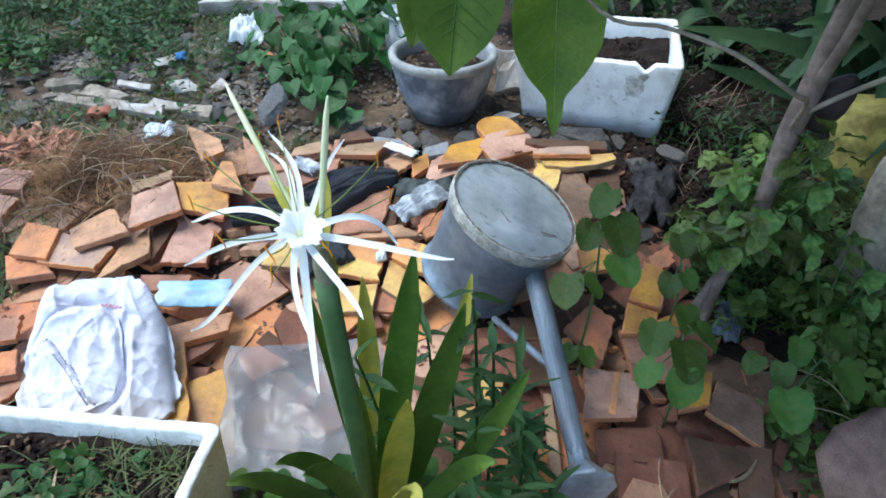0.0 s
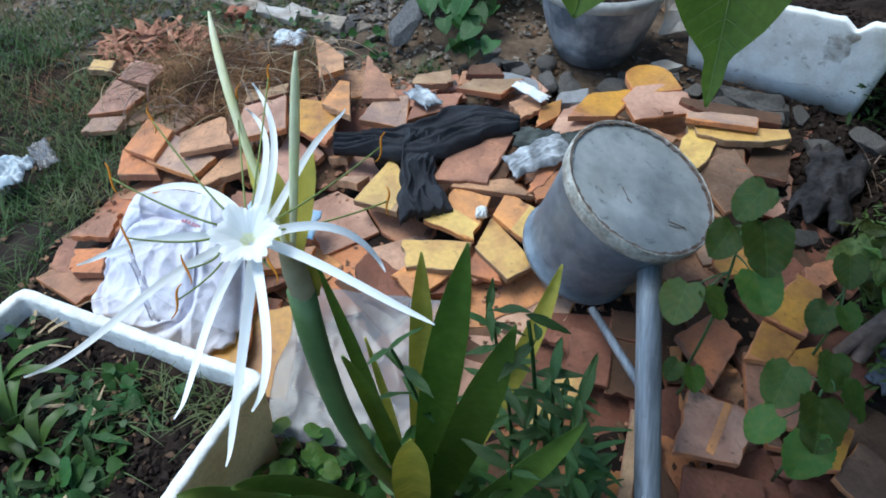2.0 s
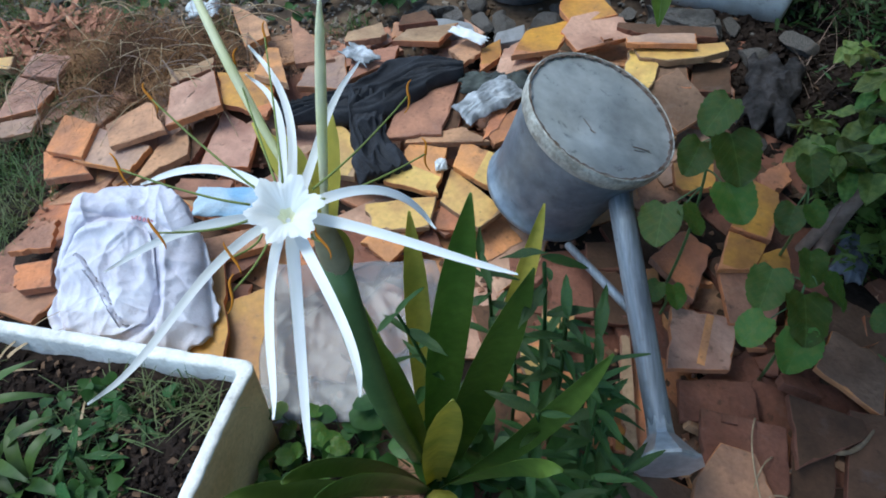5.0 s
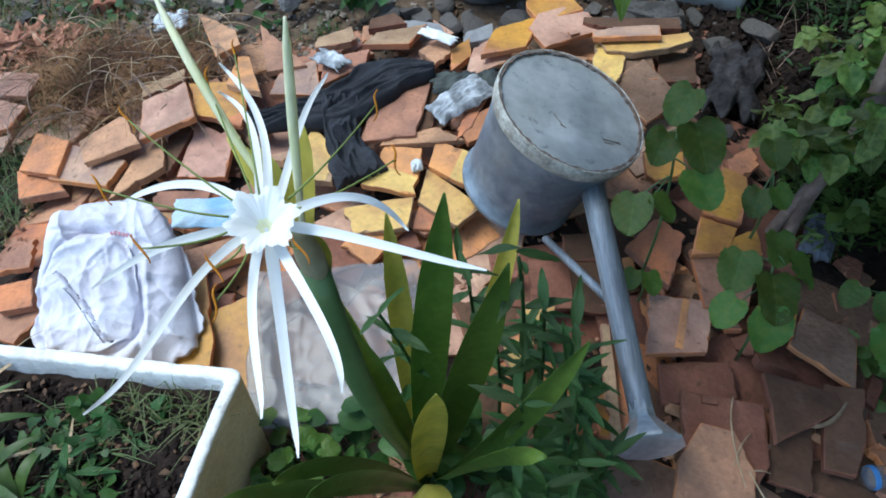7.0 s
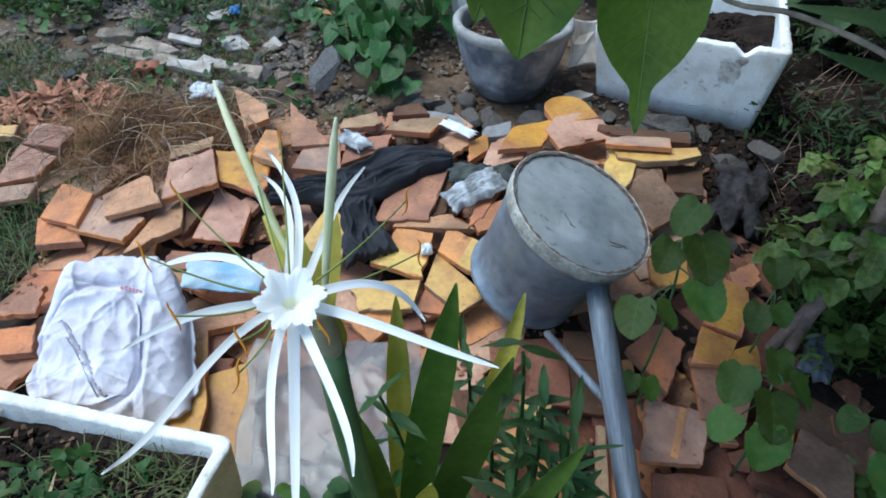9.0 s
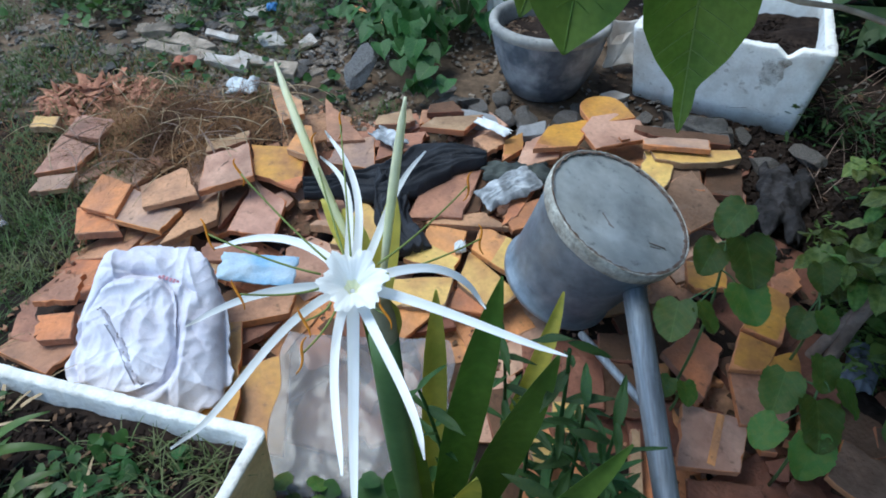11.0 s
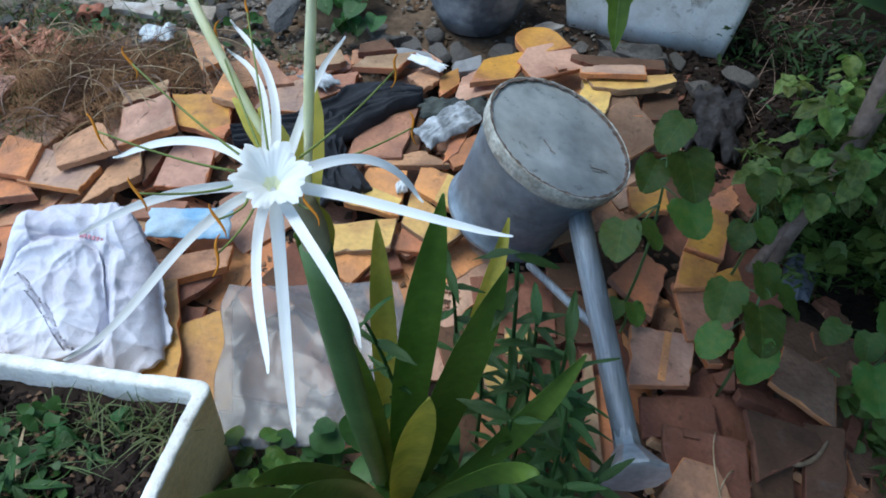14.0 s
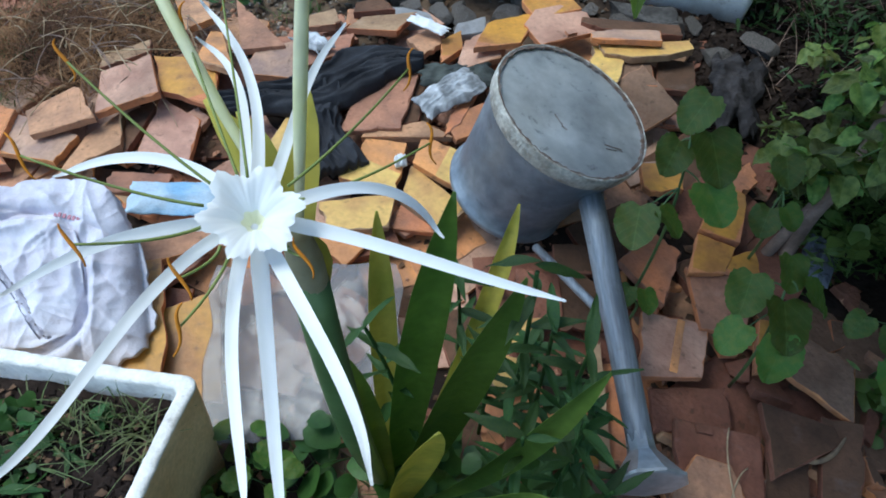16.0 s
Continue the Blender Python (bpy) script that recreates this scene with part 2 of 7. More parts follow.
def blade(points, widths, facing, fold=0.15, segments=14, thick=0.0012, bm=None, across=4, curl=0.0, line=bezier):
    """A strap-shaped leaf or petal along a bezier curve, folded along its midrib, with thickness."""
    bm = bm or bmesh.new()
    facing = Vector(facing)
    tops, lows = [], []
    for k in range(segments + 1):
        t = k / segments
        p, q = line(points, t), line(points, min(1, t + 0.01)) - line(points, max(0, t - 0.01))
        q.normalize()
        side = q.cross(facing)
        side.normalize()
        up = side.cross(q)
        if curl:
            side = Matrix.Rotation(curl * t, 3, q) @ side
            up = Matrix.Rotation(curl * t, 3, q) @ up
        f = t * (len(widths) - 1)
        i = min(int(f), len(widths) - 2)
        w = (widths[i] + (widths[i + 1] - widths[i]) * (f - i)) / 2
        row = []
        for s in range(across + 1):
            v = 2 * s / across - 1
            row.append(p + side * (w * v) + up * (abs(v) * fold * w * 2))
        tops.append([bm.verts.new(c) for c in row])
        lows.append([bm.verts.new(c - up * (thick * (1 - abs(2 * s / across - 1) * 0.8))) for s, c in enumerate(row)])
    for k in range(segments):
        for s in range(across):
            bm.faces.new((tops[k][s], tops[k][s + 1], tops[k + 1][s + 1], tops[k + 1][s]))
            bm.faces.new((lows[k][s + 1], lows[k][s], lows[k + 1][s], lows[k + 1][s + 1]))
        for s in (0, across):
            bm.faces.new((tops[k][s], tops[k + 1][s], lows[k + 1][s], lows[k][s]))
            for sheet in (tops, lows):
                bm.edges.get((sheet[k][s], sheet[k + 1][s])).smooth = False
    for k in (0, segments):
        for s in range(across):
            bm.faces.new((tops[k][s], tops[k][s + 1], lows[k][s + 1], lows[k][s]))
    return bm


# ---- ground ----
def garden_ground():
    """Dry dirt that passes into dark soil where the dryness is low."""
    m = material("garden_ground", (0.155, 0.108, 0.073), 0.97, 0.35, 7, 0.95, (0.08, 0.057, 0.040), 0.5, fine=60, spec=0.15)
    n, ln = m.node_tree.nodes, m.node_tree.links
    base = n["Principled BSDF"].inputs["Base Color"]
    under = base.links[0].from_socket
    dry, spot, tex = n.new("ShaderNodeAttribute"), n.new("ShaderNodeTexNoise"), n.new("ShaderNodeTexCoord")
    dry.attribute_name = "dryness"
    spot.inputs["Scale"].default_value, spot.inputs["Detail"].default_value = 9.0, 6.0
    ln.new(tex.outputs["Object"], spot.inputs["Vector"])
    both, edge = n.new("ShaderNodeMath"), n.new("ShaderNodeMapRange")
    both.operation = "ADD"
    ln.new(dry.outputs["Fac"], both.inputs[0])
    ln.new(spot.outputs[0], both.inputs[1])
    edge.inputs[1].default_value, edge.inputs[2].default_value = 0.78, 1.18
    ln.new(both.outputs[0], edge.inputs[0])
    dark_soil, mix = n.new("ShaderNodeMix"), n.new("ShaderNodeMix")
    dark_soil.data_type = mix.data_type = "RGBA"
    dark_soil.blend_type = "MULTIPLY"
    dark_soil.inputs[0].default_value = 1.0
    ln.new(under, dark_soil.inputs[6])
    dark_soil.inputs[7].default_value = (0.23, 0.23, 0.26, 1)
    ln.new(edge.outputs[0], mix.inputs[0])
    ln.new(dark_soil.outputs[2], mix.inputs[6])
    ln.new(under, mix.inputs[7])
    ln.new(mix.outputs[2], base)
    return m


GROUND = garden_ground()


def ground():
    xs = np.unique(np.concatenate([np.linspace(-40, -8, 14), np.linspace(-8, -2.4, 40), np.linspace(-2.4, 1.8, 150), np.linspace(1.8, 8, 40), np.linspace(8, 40, 14)]))
    ys = np.unique(np.concatenate([np.linspace(-40, -6, 14), np.linspace(-6, -0.6, 40), np.linspace(-0.6, 3.2, 150), np.linspace(3.2, 9, 40), np.linspace(9, 60, 16)]))
    verts, faces = [], []
    for y in ys:
        for x in xs:
            near = 1.0 if -2.4 < x < 1.8 and -0.6 < y < 3.2 else 0.0
            lump = 0.012 * noise.noise((x * 5, y * 5, 0)) + 0.006 * noise.noise((x * 17, y * 17, 3))
            verts.append((x, y, pile(x, y) - 0.022 + near * lump))
    w = len(xs)
    for j in range(len(ys) - 1):
        for i in range(w - 1):
            faces.append((j * w + i, j * w + i + 1, (j + 1) * w + i + 1, (j + 1) * w + i))
    data = bpy.data.meshes.new("ground")
    data.from_pydata(verts, [], faces)
    data.polygons.foreach_set("use_smooth", [True] * len(faces))
    data.materials.append(GROUND)
    dry = []
    for x, y, _ in verts:
        off = max(0.0, -2.3 - x, x - 1.7, -0.6 - y, y - 3.0)
        inner = min(1.0, max(0.0, 0.5 + 4.0 * min(y - 1.62 - 0.18 * noise.noise((x * 4, y * 4, 8)), 0.25 + 0.2 * noise.noise((y * 5, 3, 1)) - x)))
        outer = 0.45 + 0.4 * noise.noise((x * 0.4, y * 0.4, 1)) + 0.25 * noise.noise((x * 1.7, y * 1.7, 4))
        f = min(1.0, off / 0.8)
        dry.append(inner * (1 - f) + outer * f)
    data.attributes.new("dryness", "FLOAT", "POINT").data.foreach_set("value", dry)
    return tagged(new("ground", data), "dark brown garden soil strewn with crumbs and litter", "ground", kind="structure")


ground()


# ---- watering can, upside down on the tiles ----
def watering_can():
    axis = Vector((0.385, -0.126, 0.914)).normalized()
    base = Vector((0.062, 1.146, 0.038))
    turn = axis.to_track_quat("Z", "Y").to_matrix().to_4x4()
    can = thing("watering_can", "dented grey galvanised watering can lying upside down on the tiles", "watering can")
    put = Matrix.Translation(base) @ turn
    h = 0.237
    bm = lathe([(0.116, -0.003), (0.121, 0.001), (0.123, 0.007), (0.121, 0.013), (0.116, 0.017), (0.119, 0.06), (0.125, 0.12),
                (0.133, 0.18), (0.138, 0.205), (0.140, h - 0.02)], 72, wobble=0.008)
    lathe([(0.111, 0.0), (0.114, 0.05), (0.133, h - 0.024)], 72, bm)
    bm.transform(put)
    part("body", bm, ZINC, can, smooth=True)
    bm = lathe([(0.1395, h - 0.030), (0.1425, h - 0.026), (0.1445, h - 0.010), (0.1445, h - 0.001), (0.143, h + 0.002), (0.1405, h - 0.001)], 96, wobble=0.012)
    bm.transform(put)
    part("bottom_seam", bm, SOLDER, can, "rough grey soldered seam round the bottom", smooth=True)
    bm = bmesh.new()
    rings = [[bm.verts.new((0, 0, 0))]]
    n = 72
    for r in (0.02, 0.04, 0.06, 0.08, 0.1, 0.118, 0.132, 0.1415):
        ring = []
        for k in range(n):
            a = 2 * math.pi * k / n
            x, y = r * math.cos(a), r * math.sin(a)
            z = 0.0025 * noise.noise((x * 16, y * 16, 5))
            z -= 0.010 * math.exp(-((x + 0.062) / 0.022) ** 2 - ((y - 0.020) / 0.035) ** 2) + 0.006 * math.exp(-((x + 0.05) / 0.04) ** 2 - ((y - 0.05) / 0.05) ** 2)
            z += 0.005 * math.exp(-((x + 0.095) / 0.012) ** 2 - ((y - 0.018) / 0.025) ** 2)
            ring.append(bm.verts.new((x, y, z * (1 - (r / 0.143) ** 6))))
        rings.append(ring)
    for k in range(n):
        bm.faces.new((rings[0][0], rings[1][k], rings[1][(k + 1) % n]))
    for a, b in zip(rings[1:], rings[2:]):
        for k in range(n):
            bm.faces.new((a[k], b[k], b[(k + 1) % n], a[(k + 1) % n]))
    bm.transform(put @ Matrix.Translation((0, 0, h - 0.004)))
    # upward plate in the zinc that is lightened as if lit from above
    part("bottom", bm, ZINC_TOP, can, "dull dented bottom plate, its colour lightened for sky light", smooth=True)
    bm = bmesh.new()
    ring = []
    rng = random.Random(6)
    for k in range(150):
        a = 2 * math.pi * k / 150
        c, s = math.cos(a), math.sin(a)
        r0, r1 = 0.1385 - rng.choice((0.0, 0.0008, 0.0015, 0.0035)), 0.1408
        ring.append([bm.verts.new((r * c, r * s, h + z)) for r, z in ((r1, 0.0012), (r0, 0.0010), (r0, -0.006), (r1, -0.006))])
    for p, q in zip(ring, ring[1:] + ring[:1]):
        for k in range(4):
            bm.faces.new((p[k], q[k], q[(k + 1) % 4], p[(k + 1) % 4]))
    bm.transform(put)
    part("crimped_edge", bm, RUST, can, "dark ragged crimp where plate and seam meet")
    bm = bmesh.new()
    ring = []
    for k in range(220):
        a = 2 * math.pi * k / 220
        r = 0.0012 + 0.0016 * max(0.0, noise.noise((6 * math.cos(a), 6 * math.sin(a), 3))) + 0.0009 * noise.noise((40 * math.cos(a), 40 * math.sin(a), 1))
        mid = 0.1425 + 0.0012 * noise.noise((9 * math.cos(a), 9 * math.sin(a), 7))
        ring.append([bm.verts.new(((mid + r * math.cos(b)) * math.cos(a), (mid + r * math.cos(b)) * math.sin(a), h + 0.001 + r * math.sin(b))) for b in (2 * math.pi * i / 6 for i in range(6))])
    for p, q in zip(ring, ring[1:] + ring[:1]):
        for k in range(6):
            bm.faces.new((p[k], q[k], q[(k + 1) % 6], p[(k + 1) % 6]))
    bm.transform(put)
    part("solder_bead", bm, SOLDER_BRIGHT, can, "uneven pale solder bead along the rim", smooth=True)
    for x, y, l, w, a in ((-0.022, -0.0875, 0.034, 0.0013, -66), (-0.030, -0.086, 0.022, 0.0010, -60), (-0.020, -0.098, 0.018, 0.0010, -78), (-0.040, 0.016, 0.022, 0.0016, -122), (-0.050, 0.002, 0.012, 0.0024, -98)):
        bm = box_bm(l, w, 0.0012, 0.0004, pose(x, y, h - 0.004 + 0.0008, 0, 0, a))
        bm.transform(put)
        part("scratch", bm, RUST, can, "short dark scratch")
    n, ln = ZINC_BRIGHT.node_tree.nodes, ZINC_BRIGHT.node_tree.links
    for t in [k for k in n if k.bl_idname == "ShaderNodeTexNoise"][:2]:
        turn, old = n.new("ShaderNodeMapping"), t.inputs["Vector"].links[0].from_socket
        turn.inputs["Scale"].default_value = (1.6, 0.10, 1.6)
        ln.new(old, turn.inputs["Vector"])
        ln.new(turn.outputs[0], t.inputs["Vector"])
    root, end = Vector((0.192, 1.015, 0.147)), Vector((0.216, 0.588, 0.125))
    way = (end - root).normalized()
    bm = tube([root - way * 0.014, root.lerp(end, 0.5), end], [0.0215, 0.0205, 0.0195, 0.0182, 0.017], 28, 18)
    spout = part("spout", bm, ZINC_BRIGHT, can, "streaked galvanised spout", smooth=True)
    bm = tube([root - way * 0.014, root - way * 0.002], [0.0235, 0.0222], 28, 3)
    part("collar", bm, RUST, spout, "thin rusty edge where the spout meets the body", smooth=True)
    down = way.to_track_quat("Z", "Y").to_matrix().to_4x4()
    bm = lathe([(0.0175, -0.02), (0.0185, 0.0), (0.0195, 0.004), (0.033, 0.021), (0.046, 0.037), (0.049, 0.038), (0.049, 0.042), (0.044, 0.0435), (0.02, 0.045), (0.004, 0.046)], 9, closed_top=True)
    bm.transform(Matrix.Translation(end) @ down)
    part("rose", bm, ZINC_ROSE, can, "flared sprinkler rose")
    foot, top = Vector((0.110, 0.985, 0.055)), Vector((0.203, 0.765, 0.138))
    bm = tube([foot, foot.lerp(top, 0.5), top], [0.0075, 0.0075], 10, 4)
    part("brace", bm, ZINC_BRIGHT, can, "thin round stay between body and spout", smooth=True)
    return can


watering_can()


# ---- foam planter in front ----
def foam_box(name, label, m, sx, sy, sz, wall, mats, soil_at, notch=0.0, skew=0.0):
    """A moulded polystyrene box with rounded corners and a worn, uneven rim."""
    ob = thing(name, label, "planter", m)

    def loop(inset, z, r):
        hx, hy, pts = sx / 2 - inset, sy / 2 - inset, []
        for k, (cx, cy) in enumerate(((1, 1), (-1, 1), (-1, -1), (1, -1))):
            for s in range(7):
                a = radians(90 * k + 15 * s)
                pts.append((cx * (hx - r) + r * math.cos(a), cy * (hy - r) + r * math.sin(a)))
            nxt = ((-1, 1), (-1, -1), (1, -1), (1, 1))[k]
            a = radians(90 * k + 90)
            p, q = pts[-1], (nxt[0] * (hx - r) + r * math.cos(a), nxt[1] * (hy - r) + r * math.sin(a))
            pts += [(p[0] + (q[0] - p[0]) * s / 60, p[1] + (q[1] - p[1]) * s / 60) for s in range(1, 60)]
        out = []
        for x, y in pts:
            v = Vector((x, y, z))
            high = max(0.0, (z - 0.8 * sz) / (0.2 * sz))
            b = noise.noise(v * 60) * 0.0012 + noise.noise(v * 13) * 0.0025
            v += Vector((b, b, high * (0.003 * noise.noise((x * 18, y * 18, 2)) + 0.0022 * noise.noise((x * 90, y * 90, 5)) - 0.008 * max(0.0, noise.noise((x * 45, y * 45, 9)) - 0.22))))
            if x > 0:
                v.x -= skew * (z / sz) * (2 * x / sx) * (2 * y / sy)
            if notch and y < 0 and z > sz * 0.75 and abs(x - sx * 0.30) < 0.024:
                v.z -= notch * (1 - abs(x - sx * 0.30) / 0.024) * high
            out.append(v)
        return out

    bm = bmesh.new()
    rows = [[bm.verts.new(v) for v in loop(*a)] for a in ((0.014, 0.0, 0.014), (0.010, 0.06, 0.015), (0.004, 0.16, 0.016), (0.0, sz - 0.016, 0.016), (0.0, sz - 0.005, 0.016), (0.0012, sz - 0.0012, 0.015), (wall * 0.3, sz, 0.012), (wall * 0.7, sz, 0.010), (wall - 0.0015, sz - 0.0015, 0.009), (wall, sz - 0.007, 0.008), (wall + 0.004, sz - 0.05, 0.012), (wall + 0.01, 0.025, 0.012))]
    for k, (a, b) in enumerate(zip(rows, rows[1:])):
        for s in range(len(a)):
            f = bm.faces.new((a[s], a[(s + 1) % len(a)], b[(s + 1) % len(b)], b[s]))
            f.material_index = 1 if k < 4 else 0
    bm.faces.new(rows[0][::-1])
    bm.faces.new(rows[-1])
    part("body", bm, mats, ob, smooth=True)
    bm = bmesh.new()
    bmesh.ops.create_grid(bm, x_segments=40, y_segments=30, size=0.5)
    for v in bm.verts:
        v.co = Vector((v.co.x * (sx - 1.4 * wall), v.co.y * (sy - 1.4 * wall), soil_at))
        v.co.z += 0.016 * noise.noise(v.co * 14) + 0.007 * noise.noise(v.co * 45)
    part("soil", bm, SOIL, ob, "crumbly dark potting soil", smooth=True)
    return ob


PLANTER_AT = pose(-0.630, 0.493, -0.115, 0, 0, -6)
planter = foam_box("foam_planter", "white polystyrene box filled with soil and weeds", PLANTER_AT, 0.502, 0.362, 0.262, 0.020,
                   [FOAM, FOAM_SIDE], 0.222)
rear_box = foam_box("foam_planter", "dirty white broken polystyrene box of dark soil", pose(0.515, 1.955, 0.085, 3, -4, -24), 0.452, 0.362, 0.235, 0.024,
                    [FOAM_OLD, FOAM_OLD], 0.175, 0.026, 0.036)


def dirt_streak():
    """A brown streak of washed-out soil below the notch of the rear box."""
    m = material("soil_streak", (0.20, 0.13, 0.085), 0.95, 0.3, 18, 0.3, (0.36, 0.29, 0.21), 0.5, fine=120)
    n, ln = m.node_tree.nodes, m.node_tree.links
    spot, edge, clear, mix, tex = (n.new(k) for k in ("ShaderNodeTexNoise", "ShaderNodeMapRange", "ShaderNodeBsdfTransparent", "ShaderNodeMixShader", "ShaderNodeTexCoord"))
    spot.inputs["Scale"].default_value, spot.inputs["Detail"].default_value = 26.0, 5.0
    ln.new(tex.outputs["Object"], spot.inputs["Vector"])
    edge.inputs[1].default_value, edge.inputs[2].default_value, edge.inputs[4].default_value = 0.40, 0.70, 0.6
    ln.new(spot.outputs[0], edge.inputs[0])
    ln.new(edge.outputs[0], mix.inputs[0])
    ln.new(clear.outputs[0], mix.inputs[1])
    ln.new(n["Principled BSDF"].outputs[0], mix.inputs[2])
    ln.new(mix.outputs[0], n["Material Output"].inputs[0])
    bm = bmesh.new()
    rows = []
    for j in range(21):
        t = j / 20
        w = 0.030 * (0.55 + 0.45 * math.cos(2.2 * t)) * (1 + 0.4 * noise.noise((t * 6, 1, 0)))
        rows.append([bm.verts.new((0.136 - 0.012 * t + w * c * (1 - t ** 6), -0.1835 + 0.012 * t, 0.212 - 0.13 * t)) for c in (-1, -0.5, 0, 0.5, 1)])
    for p, q in zip(rows, rows[1:]):
        for s in range(4):
            bm.faces.new((p[s], p[s + 1], q[s + 1], q[s]))
    bmesh.ops.solidify(bm, geom=bm.faces[:], thickness=0.0015)
    part("dirt_streak", bm, m, rear_box, "brown streak of soil below the notch")


dirt_streak()


# ---- cement pot ----
def cement_pot():
    pot = thing("cement_pot", "round dark cement flowerpot with a pale worn rim", "flowerpot", pose(0.0, 1.90, 0.085))
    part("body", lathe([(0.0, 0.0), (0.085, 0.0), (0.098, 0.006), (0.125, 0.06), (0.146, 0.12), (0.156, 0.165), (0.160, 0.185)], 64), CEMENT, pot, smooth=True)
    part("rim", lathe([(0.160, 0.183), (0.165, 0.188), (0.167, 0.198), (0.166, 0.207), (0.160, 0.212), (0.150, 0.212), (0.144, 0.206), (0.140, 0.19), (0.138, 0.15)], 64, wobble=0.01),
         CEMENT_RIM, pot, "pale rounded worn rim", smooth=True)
    bm = lathe([(0.001, 0.165), (0.06, 0.168), (0.11, 0.163), (0.141, 0.160)], 40)
    for v in bm.verts:
        v.co.z += 0.012 * noise.noise(v.co * 30)
    part("soil", bm, SOIL, pot, "dry crumbly soil", smooth=True)


cement_pot()


# ---- spider lily ----
STAMENS = [
    (-0.1916, 0.4055, 0.7415),
    (-0.1865, 0.4456, 0.7559),
    (-0.1451, 0.5127, 0.7523),
    (-0.1587, 0.4925, 0.7466),
    (-0.0564, 0.4799, 0.7359),
    (-0.0451, 0.4557, 0.7146),
    (-0.1628, 0.3734, 0.731),
    (-0.1278, 0.3698, 0.7198),
    (-0.1238, 0.352, 0.7154),
    (-0.09, 0.3907, 0.7095),
]


def spider_lily():
    plant = thing("spider_lily", "white spider lily in bloom with dark green strap leaves", "flower", pose(-0.112, 0.604, -0.12))
    back = plant.matrix_world.inverted()
    face = Vector((0.27, -0.68, 0.68)).normalized()
    heart, umbel = Vector((-0.112, 0.406, 0.713)), Vector((-0.105, 0.432, 0.672))

    def add(name, bm, mat, parent, label="", smooth=True):
        bm.transform(back)
        return part(name, bm, mat, parent, label, smooth)

    foot = Vector((-0.112, 0.604, -0.125))
    add("scape", tube([foot + Vector((-0.018, 0.01, 0)), (-0.118, 0.56, 0.15), (-0.088, 0.40, 0.42), umbel - Vector((0, 0, 0.03))], [0.014, 0.013, 0.0115, 0.0105], 16, 18, flat=0.7), SCAPE, plant, "flat dark green flower stalk")
    add("sheath", tube([umbel - Vector((-0.002, 0, 0.045)), umbel - Vector((0, 0, 0.01)), umbel + Vector((0, -0.004, 0.015))], [0.0088, 0.0092, 0.0055], 16, 8, flat=0.8), PAPERY, plant, "pale brownish papery sheath")
    for tip, bend, r in (((-0.088, 0.456, 0.806), (-0.100, 0.447, 0.73), 0.0027), ((-0.191, 0.532, 0.783), (-0.152, 0.47, 0.745), 0.0027)):
        add("bud", tube([umbel, bend, tip], [r * 0.7, r * 0.75, r * 0.82, r * 0.9, r, r * 1.05, r * 1.1, r * 1.08, r, r * 0.85, r * 0.3], 14, 30), STALK, plant, "long pale green closed bud")
    for tip in ((-0.152, 0.478, 0.716), (-0.138, 0.478, 0.71), (-0.103, 0.478, 0.728), (-0.098, 0.44, 0.63)):
        t = Vector(tip)
        add("bract", blade([umbel, umbel.lerp(t, 0.6) + Vector((0, 0.004, 0.006)), t], [0.012, 0.016, 0.013, 0.002], face, 0.1), LEAF_YOUNG, plant, "yellow-green bract")

    for tip, ctrl, w, mat in (
            ((-0.035, 0.616, 0.532), (-0.085, 0.615, 0.20), 0.050, LEAF), ((0.049, 0.835, 0.307), (0.01, 0.74, 0.12), 0.034, LEAF_YOUNG),
            ((0.026, 0.557, 0.497), (-0.045, 0.58, 0.17), 0.052, LEAF), ((-0.118, 0.712, 0.407), (-0.12, 0.68, 0.15), 0.036, LEAF_YOUNG),
            ((-0.037, 0.432, 0.475), (-0.075, 0.50, 0.20), 0.042, LEAF_YOUNG), ((-0.153, 0.532, 0.555), (-0.135, 0.58, 0.24), 0.017, LEAF),
            ((-0.114, 0.479, 0.502), (-0.10, 0.55, 0.20), 0.022, LEAF), ((-0.158, 0.352, 0.480), (-0.11, 0.43, 0.365), 0.025, LEAF),
            ((-0.205, 0.340, 0.465), (-0.13, 0.39, 0.385), 0.024, LEAF),
            ((0.105, 0.520, 0.421), (0.01, 0.48, 0.24), 0.036, LEAF), ((-0.170, 0.629, 0.322), (-0.14, 0.63, 0.10), 0.013, LEAF_YOUNG),
            ((0.060, 0.420, 0.380), (-0.02, 0.45, 0.30), 0.036, LEAF), ((-0.02, 0.33, 0.45), (-0.06, 0.40, 0.38), 0.034, LEAF_YOUNG),
            ((-0.13, 0.34, 0.48), (-0.10, 0.42, 0.36), 0.026, LEAF)):
        t, c = Vector(tip), Vector(ctrl)
        low = foot + Vector(((t.x - foot.x) * 0.10, (t.y - foot.y) * 0.10, 0))
        add("leaf", blade([low, c, t.lerp(c, 0.35) + (Vector((0, 0, 0.03)) if t.y < 0.5 and t.x != -0.037 else Vector()), t], [w * 0.6, w * 0.75, w * 0.92, w, w * 0.97, w * 0.82, w * 0.5, 0.003], face, 0.16, 24, 0.0018), mat, plant)

